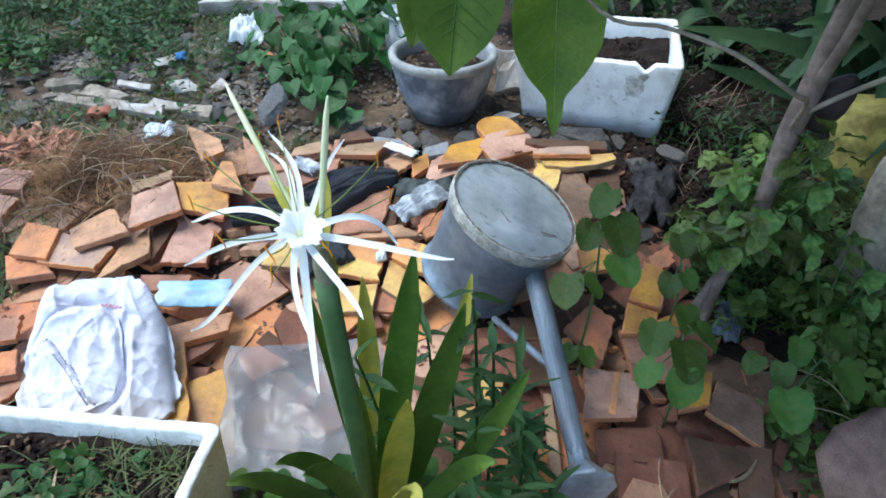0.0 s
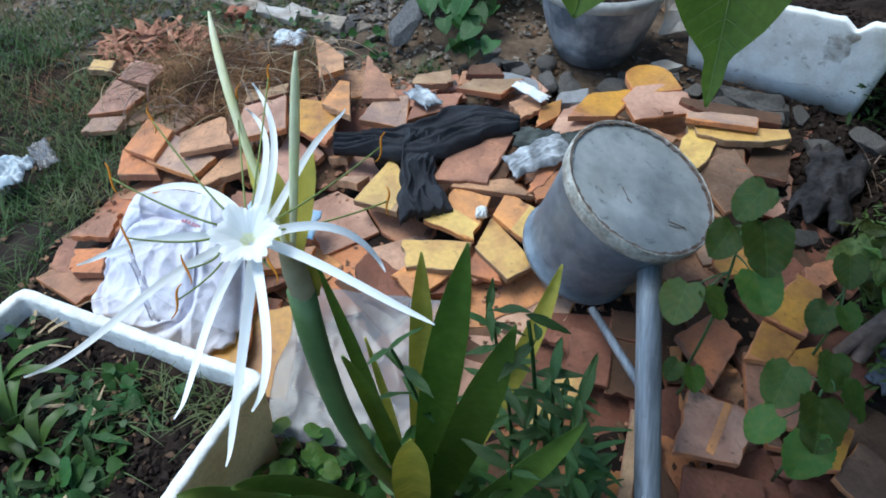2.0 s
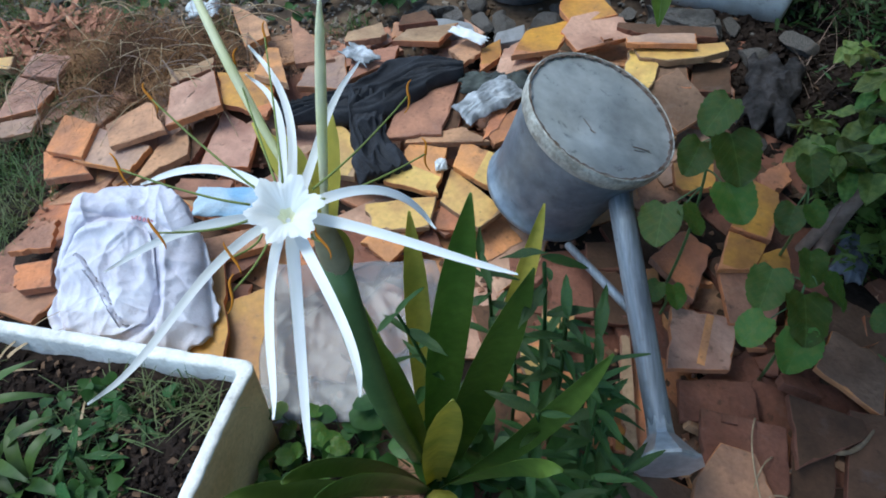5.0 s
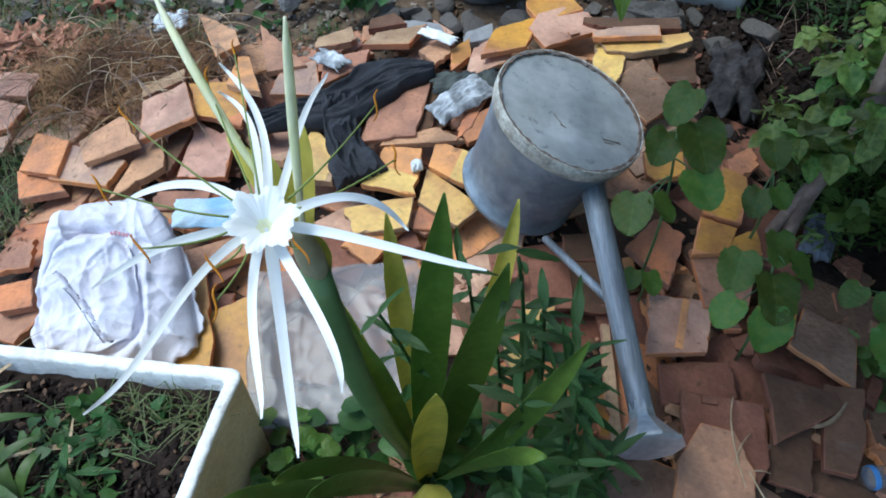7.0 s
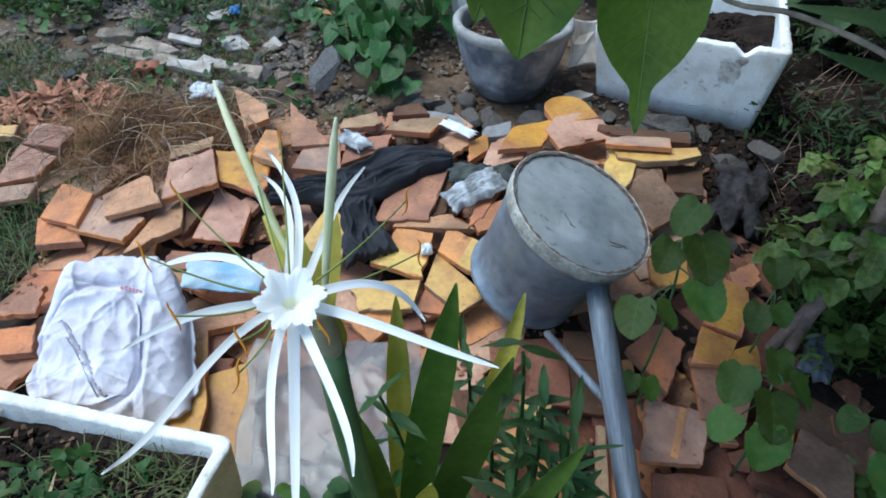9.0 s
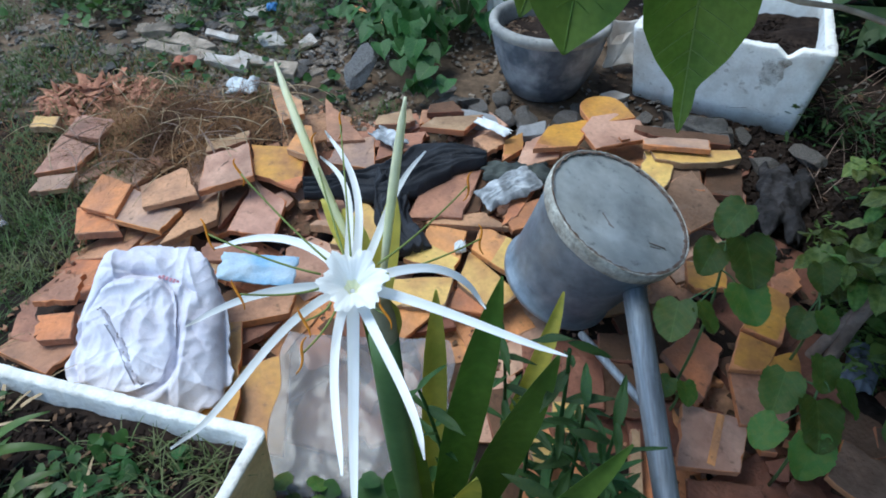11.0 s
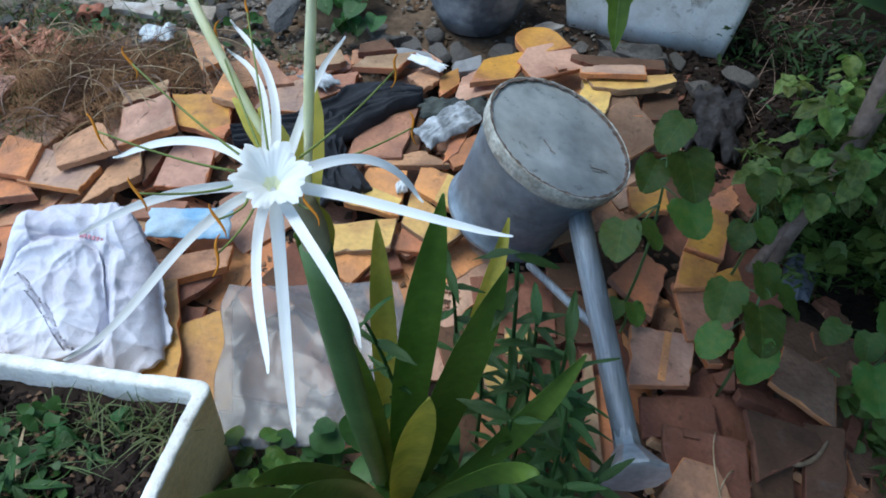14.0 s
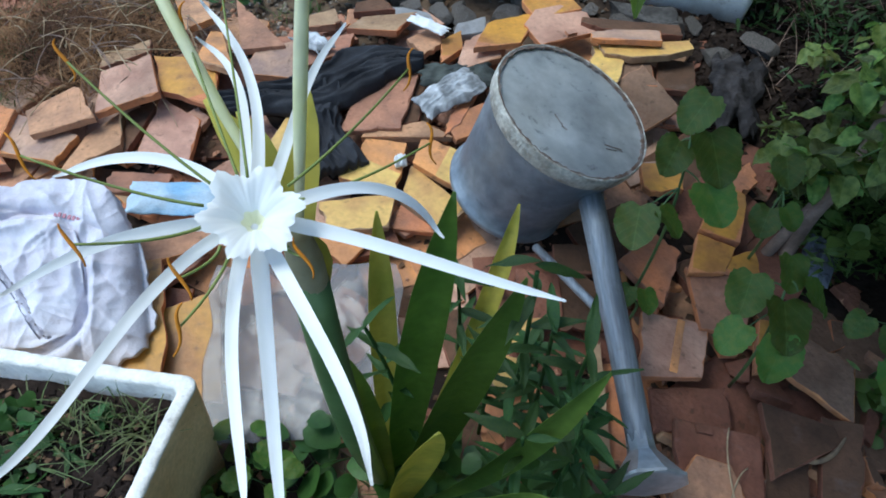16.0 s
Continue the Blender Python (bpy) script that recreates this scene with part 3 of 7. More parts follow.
    def bloom(centre, petals, cup):
        fl = new("flower")
        fl.parent = plant
        fl.empty_display_size = 0.02
        fl["label"] = "white bloom with long narrow drooping petals"
        for c1, c2, tip, w, curl in petals:
            w *= 0.82
            way = (Vector(tip) - Vector(c2)).normalized()
            hook = Vector(tip) + way * 0.004 + face * 0.0055
            add("petal", blade([centre - face * 0.011, Vector(c1) - face * 0.005, Vector(c2) - face * 0.0015, tip, hook], [0.004, w * 1.22, w * 1.08, w * 1.0, w * 0.92, w * 0.82, w * 0.60, 0.0010], face, 0.09, 36, 0.0004, curl=curl, line=hooked), PETAL, fl)
        if cup:
            bm = bmesh.new()
            turn = Vector((0.20, -0.36, 0.91)).to_track_quat("Z", "Y").to_matrix().to_4x4()
            jag = random.Random(2)
            teeth = [jag.uniform(-0.0022, 0.0018) for _ in range(144)]
            rows, n = [], 144
            for r, z in ((0.0, -0.012), (0.10, -0.0085), (0.20, -0.0055), (0.34, -0.0026), (0.50, -0.0004), (0.66, 0.0014), (0.82, 0.0029), (0.92, 0.0036), (1.0, 0.0040)):
                ring = []
                for k in range(n):
                    a = 2 * math.pi * k / n
                    lobe = abs(math.cos(3 * a + 0.4))
                    edge = 0.0138 + 0.0048 * lobe ** 2
                    if r == 1.0:
                        edge += 0.0022 * abs(math.sin(9 * a + 0.5)) + teeth[k] * 0.30
                    out = 0.0014 + (edge - 0.0014) * r
                    dz = (0.00025 * abs(math.cos(9 * a + 0.4)) + 0.0012 * math.cos(6 * a + 0.8) + 0.00012 * math.cos(31 * a)) * r
                    ring.append(bm.verts.new((out * math.cos(a), out * math.sin(a), z + dz)))
                rows.append(ring)
            for step, (a, b) in enumerate(zip(rows, rows[1:])):
                for k in range(n):
                    bm.faces.new((a[k], a[(k + 1) % n], b[(k + 1) % n], b[k])).material_index = 1 if step < 2 else 0
            bm.transform(Matrix.Translation(centre + face * 0.004 + Vector((0, 0, 0.002))) @ turn)
            add("cup", bm, [PETAL, THROAT], fl, "thin white membranous cup")
        return fl

    first = bloom(heart, (((-0.0711, 0.4046, 0.7106), (-0.0313, 0.3894, 0.7061), (0.003, 0.3790, 0.7080), 0.0064, 0.3),
                          ((-0.0895, 0.3722, 0.705), (-0.062, 0.3374, 0.7052), (-0.0545, 0.3085, 0.7155), 0.0062, -0.2),
                          ((-0.1181, 0.3656, 0.7072), (-0.10, 0.3273, 0.7027), (-0.0888, 0.2985, 0.7110), 0.0056, 0.2),
                          ((-0.1345, 0.3982, 0.7155), (-0.158, 0.3906, 0.7236), (-0.1858, 0.3637, 0.7165), 0.0062, 0.0),
                          ((-0.1376, 0.4342, 0.7204), (-0.1732, 0.4444, 0.717), (-0.2084, 0.44, 0.7001), 0.0066, 0.2),
                          ((-0.0901, 0.4127, 0.7212), (-0.0580, 0.4260, 0.7330), (-0.0403, 0.4270, 0.6880), 0.0064, 0.4)), True)
    bloom(heart - face * 0.004, (((-0.128, 0.4362, 0.7156), (-0.120, 0.476, 0.7289), (-0.1530, 0.4960, 0.7340), 0.0056, 0.0),
                                 ((-0.118, 0.441, 0.7184), (-0.116, 0.4759, 0.7312), (-0.1525, 0.5080, 0.7450), 0.0060, 0.0),
                                 ((-0.1029, 0.4377, 0.7162), (-0.1072, 0.4698, 0.7311), (-0.0898, 0.50, 0.7404), 0.0056, 0.1),
                                 ((-0.1073, 0.3802, 0.6813), (-0.1021, 0.3465, 0.6556), (-0.0939, 0.3139, 0.6368), 0.0075, 0.1),
                                 ((-0.1480, 0.3700, 0.7210), (-0.1470, 0.3220, 0.7080), (-0.1600, 0.2960, 0.7170), 0.0052, 0.1)), False)
    wild = random.Random(8)
    for tip in STAMENS:
        t = Vector(tip)
        mid = heart.lerp(t, 0.55) + face * 0.006 - Vector((0, 0, 0.006))
        st = add("stamen", tube([heart + (t - heart).normalized() * 0.019 + face * 0.002, mid, t], [0.0007, 0.0006, 0.0005], 6, 12), FILAMENT, first, "thin green filament with an orange anther")
        swing = wild.uniform(-0.7, 0.7)
        d = Vector((wild.choice((-1, 1)) * wild.uniform(0.15, 0.6), wild.uniform(-0.2, 0.2), 0))
        up = Vector((math.sin(swing), 0.55 * math.cos(swing), 0.8 * math.cos(swing)))
        add("anther", tube([t + up * 0.009 - d * 0.004, t + up * 0.004 + d * 0.009, t - up * 0.003 - d * 0.010, t - up * 0.010 + d * 0.005], [0.0003, 0.0007, 0.0008, 0.0006, 0.0003], 6, 12), ANTHER, st)
    return plant


spider_lily()


# ---- roof tiles ----
def tile_bm(w, l, shape, col, seed, taper=0.0, near=0.0, far=0.0):
    """A flat clay roof tile, its top pointed, rounded, square or broken askew, with ragged chipped edges; y runs to the tip."""
    rng = random.Random(seed)
    th = rng.uniform(0.0125, 0.0185)
    j = lambda s=0.005: rng.uniform(-s, s)
    hw, hl = w / 2, l / 2
    if shape in "PY":
        out = [(-hw + j(), -hl + j()), (hw + j(), -hl + j()), (hw + j(), hl * 0.30 + j()), (hw * 0.45 + j(), hl + j()), (-hw * 0.45 + j(), hl + j()), (-hw + j(), hl * 0.30 + j())]
    elif shape == "Q":
        a, b = hw * (1 - taper / 2), hw * (1 + taper / 2)
        out = [(-a, -hl - near * a), (a, -hl + near * a), (b, hl + far * b), (-b, hl - far * b)]
        if rng.random() < 0.4 and min(w, l) > 0.06:
            k = rng.randrange(4)
            p, q, r = out[k - 1], out[k], out[(k + 1) % 4]
            f, g = rng.uniform(0.08, 0.28), rng.uniform(0.08, 0.28)
            out[k:k + 1] = [(q[0] + (p[0] - q[0]) * f, q[1] + (p[1] - q[1]) * f), (q[0] + (r[0] - q[0]) * g, q[1] + (r[1] - q[1]) * g)]
    elif shape == "O":
        out = [(-hw, -hl), (hw, -hl)] + [(hw * math.cos(a), hl * 0.1 + hl * 0.9 * math.sin(a)) for a in (math.pi * k / 12 for k in range(13))]
    else:
        out = [(-hw + j(), -hl + j()), (hw + j(), -hl + j()), (hw + j(), hl + j()), (-hw + j(), hl + j())]
        if rng.random() < 0.5:
            k = rng.randrange(4)
            a, b, c = out[k - 1], out[k], out[(k + 1) % 4]
            f, g = rng.uniform(0.15, 0.5), rng.uniform(0.15, 0.5)
            out[k:k + 1] = [(b[0] + (a[0] - b[0]) * f, b[1] + (a[1] - b[1]) * f), (b[0] + (c[0] - b[0]) * g, b[1] + (c[1] - b[1]) * g)]
    if shape != "O":
        edge = []
        for k, (x, y) in enumerate(out):
            x1, y1 = out[(k + 1) % len(out)]
            rough = rng.choice((0.0003, 0.0005, 0.0006, 0.0014))
            edge.append((x, y))
            for f in (0.16, 0.33, 0.5, 0.68, 0.85):
                f += rng.uniform(-0.05, 0.05)
                chip = rng.uniform(0.002, 0.006) if rng.random() < 0.05 else 0.0
                d = math.hypot(x1 - x, y1 - y)
                nx, ny = -(y1 - y) / d, (x1 - x) / d
                s = rng.gauss(0, rough) + chip
                edge.append((x + (x1 - x) * f + nx * s, y + (y1 - y) * f + ny * s))
        out = edge
    bm = bmesh.new()
    n = len(out)
    bite = [0.0008 + (rng.uniform(0.001, 0.004) if rng.random() < 0.16 else rng.uniform(0, 0.0006)) for _ in range(n)]
    warp = rng.uniform(-0.25, 0.25)
    low = [bm.verts.new((x * 0.99, y * 0.99, -th + warp * x * y)) for x, y in out]
    up = [bm.verts.new((x, y, -s * 0.8)) for (x, y), s in zip(out, bite)]
    top = [bm.verts.new((x * (1 - s / max(0.01, hw)), y * (1 - s / max(0.01, hl)), 0)) for (x, y), s in zip(out, bite)]
    for k in range(n):
        i = (k + 1) % n
        bm.faces.new((low[k], low[i], up[i], up[k]))
        bm.faces.new((up[k], up[i], top[i], top[k]))
    bm.faces.new(top)
    bm.faces.new(low[::-1])
    if shape == "P" and rng.random() < 0.5:
        bmesh.ops.create_cube(bm, size=1.0, matrix=Matrix.Translation((rng.uniform(-0.2, 0.2) * w, -hl + 0.012, 0.001)) @ Matrix.Diagonal((0.024, 0.014, 0.011, 1)))
    glazed = {"yellow": -0.98, "ochre": -0.98, "clayyellow": 0.1}.get(col)
    if glazed is not None:
        bmesh.ops.bisect_plane(bm, geom=bm.verts[:] + bm.edges[:] + bm.faces[:], plane_co=(0, hl * glazed, 0), plane_no=(rng.uniform(-0.25, 0.25), 1, 0))
    bm.normal_update()
    for f in bm.faces:
        c = f.calc_center_median()
        flat = abs(f.normal.z) > 0.9
        if glazed is not None:
            f.material_index = 1 if c.z > -0.001 and c.y > hl * glazed and flat else 0
        else:
            f.material_index = 0 if flat else 1
    return bm


TILE_LABELS = {"clay": "bare terracotta roof tile, chipped, in the heap", "orange": "bright orange terracotta roof tile in the heap",
               "pink": "dusty pinkish clay roof tile in the heap", "greypink": "pale greyish-pink clay roof tile in the heap",
               "red": "red clay roof tile in the heap, darkened for the shade", "brown": "dirty brown clay roof tile in the heap, darkened for the shade",
               "umber": "greyish-brown weathered clay roof tile, darkened for the shade",
               "straw": "straw-coloured clay roof tile lying on edge in the heap", "yellow": "yellow-glazed roof tile with clay edges in the heap",
               "ochre": "ochre-glazed clay roof tile in the heap", "clayyellow": "terracotta roof tile half glazed in yellow"}
tile_count = [0]


def tile(x, y, z, yaw, along, across, w, l, shape, col, taper=0.0, near=0.0, far=0.0):
    tile_count[0] += 1
    mats = {"yellow": [CLAYS["straw"], GLAZE], "ochre": [CLAYS["orange"], OCHRE], "clayyellow": [CLAYS["orange"], GLAZE]}.get(col) or [CLAYS[col], CLAYS[{"brown": "red", "red": "red"}.get(col, "orange" if tile_count[0] % 2 else "clay")]]
    ob = part("roof_tile", tile_bm(w * (1.0 if shape == "Q" else 1.16), l * (1.0 if shape == "Q" else 1.16), shape, col, tile_count[0], taper, near, far), mats)
    ob.matrix_world = pose(x, y, z, along, across, yaw)
    return tagged(ob, TILE_LABELS[col], "roof tile", "roof tiles in the heap", "thing")


tile(-0.969, 1.211, 0.095, 9, 1, -8, 0.100, 0.120, "Q", "orange", -0.03, -0.49, -0.62)
tile(-0.966, 1.145, 0.071, -144, 4, 4, 0.082, 0.103, "Q", "orange", 0.25, -0.94, -0.54)
tile(-0.854, 1.167, 0.095, -6, 2, -6, 0.168, 0.093, "Q", "greypink", 0.09, -0.17, -0.35)
tile(-0.820, 1.222, 0.122, -58, 8, -4, 0.121, 0.113, "Q", "clay", 0.43, -0.00, 0.07)
tile(-0.707, 1.302, 0.140, 119, -7, 1, 0.142, 0.114, "Q", "pink", -0.05, -0.06, -0.21)
tile(-0.729, 1.166, 0.097, 140, -4, 2, 0.077, 0.107, "Q", "clay", -0.34, -0.61, -1.44)
tile(-0.675, 1.233, 0.091, 148, -6, 1, 0.070, 0.064, "Q", "brown", 0.62, -2.06, -0.91)
tile(-0.747, 1.406, 0.139, 122, -5, -1, 0.044, 0.104, "Q", "straw", 0.05, -0.25, -0.37)
tile(-0.599, 1.343, 0.129, 17, 5, -2, 0.119, 0.136, "Q", "ochre", 0.26, -0.71, -0.29)
tile(-0.565, 1.438, 0.142, 65, -6, 5, 0.131, 0.069, "Q", "orange", -0.09, 1.11, 0.59)
tile(-0.604, 1.217, 0.085, -179, -7, 0, 0.102, 0.138, "Q", "pink", 0.08, -0.59, -0.04)
tile(-0.636, 1.094, 0.064, -5, 2, 2, 0.115, 0.051, "Q", "clay", -0.04, 0.29, 0.12)
tile(-1.160, 1.352, 0.091, -4, 10, -2, 0.109, 0.106, "Q", "pink", 0.27, 0.42, -0.26)
tile(-1.159, 1.461, 0.110, 82, -2, -3, 0.089, 0.114, "Q", "pink", -0.00, 0.11, 0.27)
tile(-1.292, 1.469, 0.109, 95, -1, -4, 0.050, 0.070, "Q", "yellow", 0.00, 0.25, 0.22)
tile(-1.146, 1.262, 0.074, 2, 9, -3, 0.091, 0.055, "Q", "greypink", 0.01, 0.21, 0.23)
tile(-0.663, 1.604, 0.140, 26, -4, 0, 0.068, 0.178, "Q", "clay", 0.08, 0.42, -2.23)
tile(-0.502, 1.529, 0.139, 67, -1, 4, 0.130, 0.090, "Q", "clay", 0.93, 1.76, 0.86)
tile(-0.435, 1.413, 0.133, 101, 1, -3, 0.110, 0.100, "Q", "greypink", -0.47, 0.04, -0.29)
tile(-0.362, 1.198, 0.081, 68, 5, -7, 0.118, 0.087, "Q", "yellow", 0.51, 0.43, 0.11)
tile(-0.893, 0.920, 0.087, 117, 2, 4, 0.065, 0.061, "Q", "clay", -0.57, -0.13, -0.88)
tile(-0.858, 0.833, 0.081, 23, 6, 0, 0.067, 0.062, "Q", "orange", -0.00, -0.14, -0.07)
tile(-0.523, 0.955, 0.053, 7, 2, 5, 0.142, 0.060, "Q", "clay", 0.04, 0.40, 0.30)
tile(-0.526, 0.906, 0.030, -6, 3, 8, 0.080, 0.054, "Q", "clay", 0.58, 1.26, 0.60)
tile(-0.227, 1.584, 0.134, -20, -5, -2, 0.106, 0.089, "Q", "straw", -0.04, 0.33, 0.76)
tile(-0.370, 1.579, 0.137, 15, -4, 1, 0.096, 0.066, "Q", "straw", -0.20, 0.04, 0.41)
tile(-0.255, 1.651, 0.138, 20, -1, 0, 0.081, 0.054, "Q", "brown", -0.42, -0.09, 0.11)
tile(-0.119, 1.519, 0.130, 33, -4, 2, 0.070, 0.075, "Q", "clay", -0.09, 0.49, 0.30)
tile(-0.061, 1.507, 0.129, 2, -5, 0, 0.047, 0.099, "Q", "ochre", -0.10, 1.52, 1.07)
tile(0.002, 1.500, 0.128, 128, 2, 2, 0.102, 0.108, "Q", "pink", -0.20, -0.13, -1.03)
tile(0.058, 1.545, 0.148, -15, -5, -1, 0.093, 0.152, "Q", "ochre", 0.05, 0.66, 0.91)
tile(-0.199, 1.324, 0.102, -10, 7, 2, 0.113, 0.163, "Q", "clay", -0.10, 0.33, 1.28)
tile(-0.128, 1.353, 0.089, 68, 3, -7, 0.129, 0.031, "Q", "brown", 0.41, 0.28, 0.23)
tile(-0.152, 1.255, 0.084, -139, -6, 5, 0.125, 0.039, "Q", "clay", 0.32, -0.49, -0.77)
tile(-0.191, 1.179, 0.067, 168, -8, -3, 0.100, 0.117, "Q", "clayyellow", 0.38, 0.11, -0.00)
tile(-0.215, 1.061, 0.042, 9, 6, 0, 0.127, 0.075, "Q", "yellow", 0.30, 0.03, 0.06)
tile(-0.069, 1.192, 0.067, -121, -4, 6, 0.079, 0.108, "Q", "clayyellow", 0.19, 0.37, 0.53)
tile(-0.084, 1.105, 0.042, 50, 5, -5, 0.075, 0.129, "Q", "yellow", 0.09, -0.09, 0.58)
tile(-0.119, 1.080, 0.025, 92, 0, -9, 0.072, 0.051, "Q", "orange", -0.22, 0.52, -0.21)
tile(-0.037, 1.303, 0.094, 140, -6, -5, 0.037, 0.067, "Q", "orange", 0.00, -2.64, -1.66)
tile(-0.331, 1.469, 0.133, -177, 1, -1, 0.102, 0.091, "Q", "clay", -0.11, 0.35, 0.82)
tile(0.333, 1.007, 0.008, 41, 5, -0, 0.113, 0.091, "Q", "orange", -0.10, 0.47, 0.11)
tile(0.436, 0.924, 0.010, 88, 3, -6, 0.127, 0.101, "Q", "clay", -0.02, -0.33, 0.07)
tile(0.430, 1.005, 0.032, -23, 4, 5, 0.064, 0.081, "Q", "ochre", 0.16, 0.55, 0.01)
tile(0.483, 0.996, 0.025, -14, 5, 4, 0.057, 0.049, "Q", "ochre", -0.43, 0.25, 0.78)
tile(0.477, 1.107, 0.046, 64, 6, -3, 0.132, 0.066, "Q", "ochre", 0.13, 0.10, -0.02)
tile(0.525, 1.194, 0.049, -1, 5, 5, 0.063, 0.064, "Q", "orange", -0.13, 0.95, 0.75)
tile(0.363, 1.177, 0.063, 178, -8, -2, 0.079, 0.070, "Q", "ochre", -0.05, 0.06, 0.21)
tile(-0.455, 0.772, 0.010, 12, 11, 5, 0.105, 0.176, "Q", "ochre", -0.15, -0.06, 0.30)
tile(-0.529, 0.787, 0.048, -158, -6, -4, 0.077, 0.216, "Y", "ochre")
tile(-0.226, 1.024, 0.024, -125, -12, 4, 0.095, 0.057, "R", "orange")
tile(-0.311, 0.993, 0.003, -104, -15, -0, 0.081, 0.116, "R", "red")
tile(-0.002, 1.301, 0.088, -148, -14, 0, 0.110, 0.054, "R", "orange")
tile(0.157, 1.680, 0.153, 22, -0, -3, 0.098, 0.112, "O", "ochre")
tile(0.178, 1.588, 0.148, 26, 8, 1, 0.140, 0.097, "P", "pink")
tile(0.339, 1.577, 0.153, 174, -1, -0, 0.188, 0.039, "R", "brown")
tile(0.321, 1.533, 0.158, 174, 6, 3, 0.133, 0.041, "R", "greypink")
tile(0.367, 1.501, 0.143, -174, 2, 3, 0.167, 0.045, "Y", "yellow")
tile(0.328, 1.459, 0.119, 177, -5, 2, 0.082, 0.088, "R", "umber")
tile(0.346, 1.377, 0.105, -146, -17, 11, 0.090, 0.108, "R", "umber")
tile(0.431, 1.463, 0.106, 170, -0, 1, 0.070, 0.102, "R", "brown")
tile(0.270, 1.443, 0.127, -98, 3, 3, 0.134, 0.061, "Y", "yellow")
striped = tile(0.338, 0.831, -0.003, -13, 4, 4, 0.108, 0.116, "Q", "pink", 0.16, 0.30, 0.10)
# Mostly darker clays from here, which carry the shade at the right
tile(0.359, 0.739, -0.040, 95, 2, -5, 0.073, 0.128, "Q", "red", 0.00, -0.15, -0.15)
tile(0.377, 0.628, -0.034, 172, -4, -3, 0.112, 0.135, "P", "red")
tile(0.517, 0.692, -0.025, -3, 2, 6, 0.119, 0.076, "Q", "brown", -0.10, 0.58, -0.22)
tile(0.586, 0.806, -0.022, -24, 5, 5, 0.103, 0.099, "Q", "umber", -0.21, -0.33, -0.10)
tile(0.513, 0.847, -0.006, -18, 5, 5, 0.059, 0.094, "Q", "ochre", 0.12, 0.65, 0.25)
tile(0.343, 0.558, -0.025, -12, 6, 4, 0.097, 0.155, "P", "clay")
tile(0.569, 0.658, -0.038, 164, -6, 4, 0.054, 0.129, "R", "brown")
tile(0.191, 1.005, 0.007, 179, -2, -0, 0.065, 0.061, "R", "brown")
tile(0.120, 0.924, -0.002, -179, -8, 0, 0.070, 0.093, "R", "red")
tile(0.193, 0.918, -0.009, -179, -13, -1, 0.066, 0.095, "R", "brown")
tile(0.207, 0.729, -0.016, 179, -5, 2, 0.017, 0.179, "R", "straw")
tile(0.238, 0.729, -0.041, 177, 0, -3, 0.030, 0.144, "R", "orange")
tile(0.190, 0.681, -0.034, -178, 1, -3, 0.026, 0.081, "Y", "ochre")
tile(0.093, 0.844, -0.010, 174, -9, 0, 0.047, 0.053, "Y", "yellow")
tile(0.055, 0.778, -0.021, 177, -5, -1, 0.043, 0.054, "Y", "yellow")
tile(0.140, 0.668, -0.037, -170, -3, -2, 0.081, 0.048, "R", "orange")
tile(0.485, 0.621, -0.057, 164, -8, -2, 0.053, 0.095, "R", "brown")
tile(-0.539, 2.096, 0.179, -112, 9, 2, 0.069, 0.077, "R", "yellow")
tile(-0.623, 2.171, 0.173, -148, -4, -2, 0.051, 0.078, "R", "orange")
tile(-0.243, 1.009, 0.003, -159, -4, 2, 0.181, 0.056, "R", "red")


stripe = part("worn_stripe", box_bm(0.013, 0.104, 0.0012, 0.0003), CLAYS["orange"], striped, "bare reddish stripe down the tile")
stripe.matrix_basis = pose(0.006, 0.004, 0.0008, 0, 0, -4)

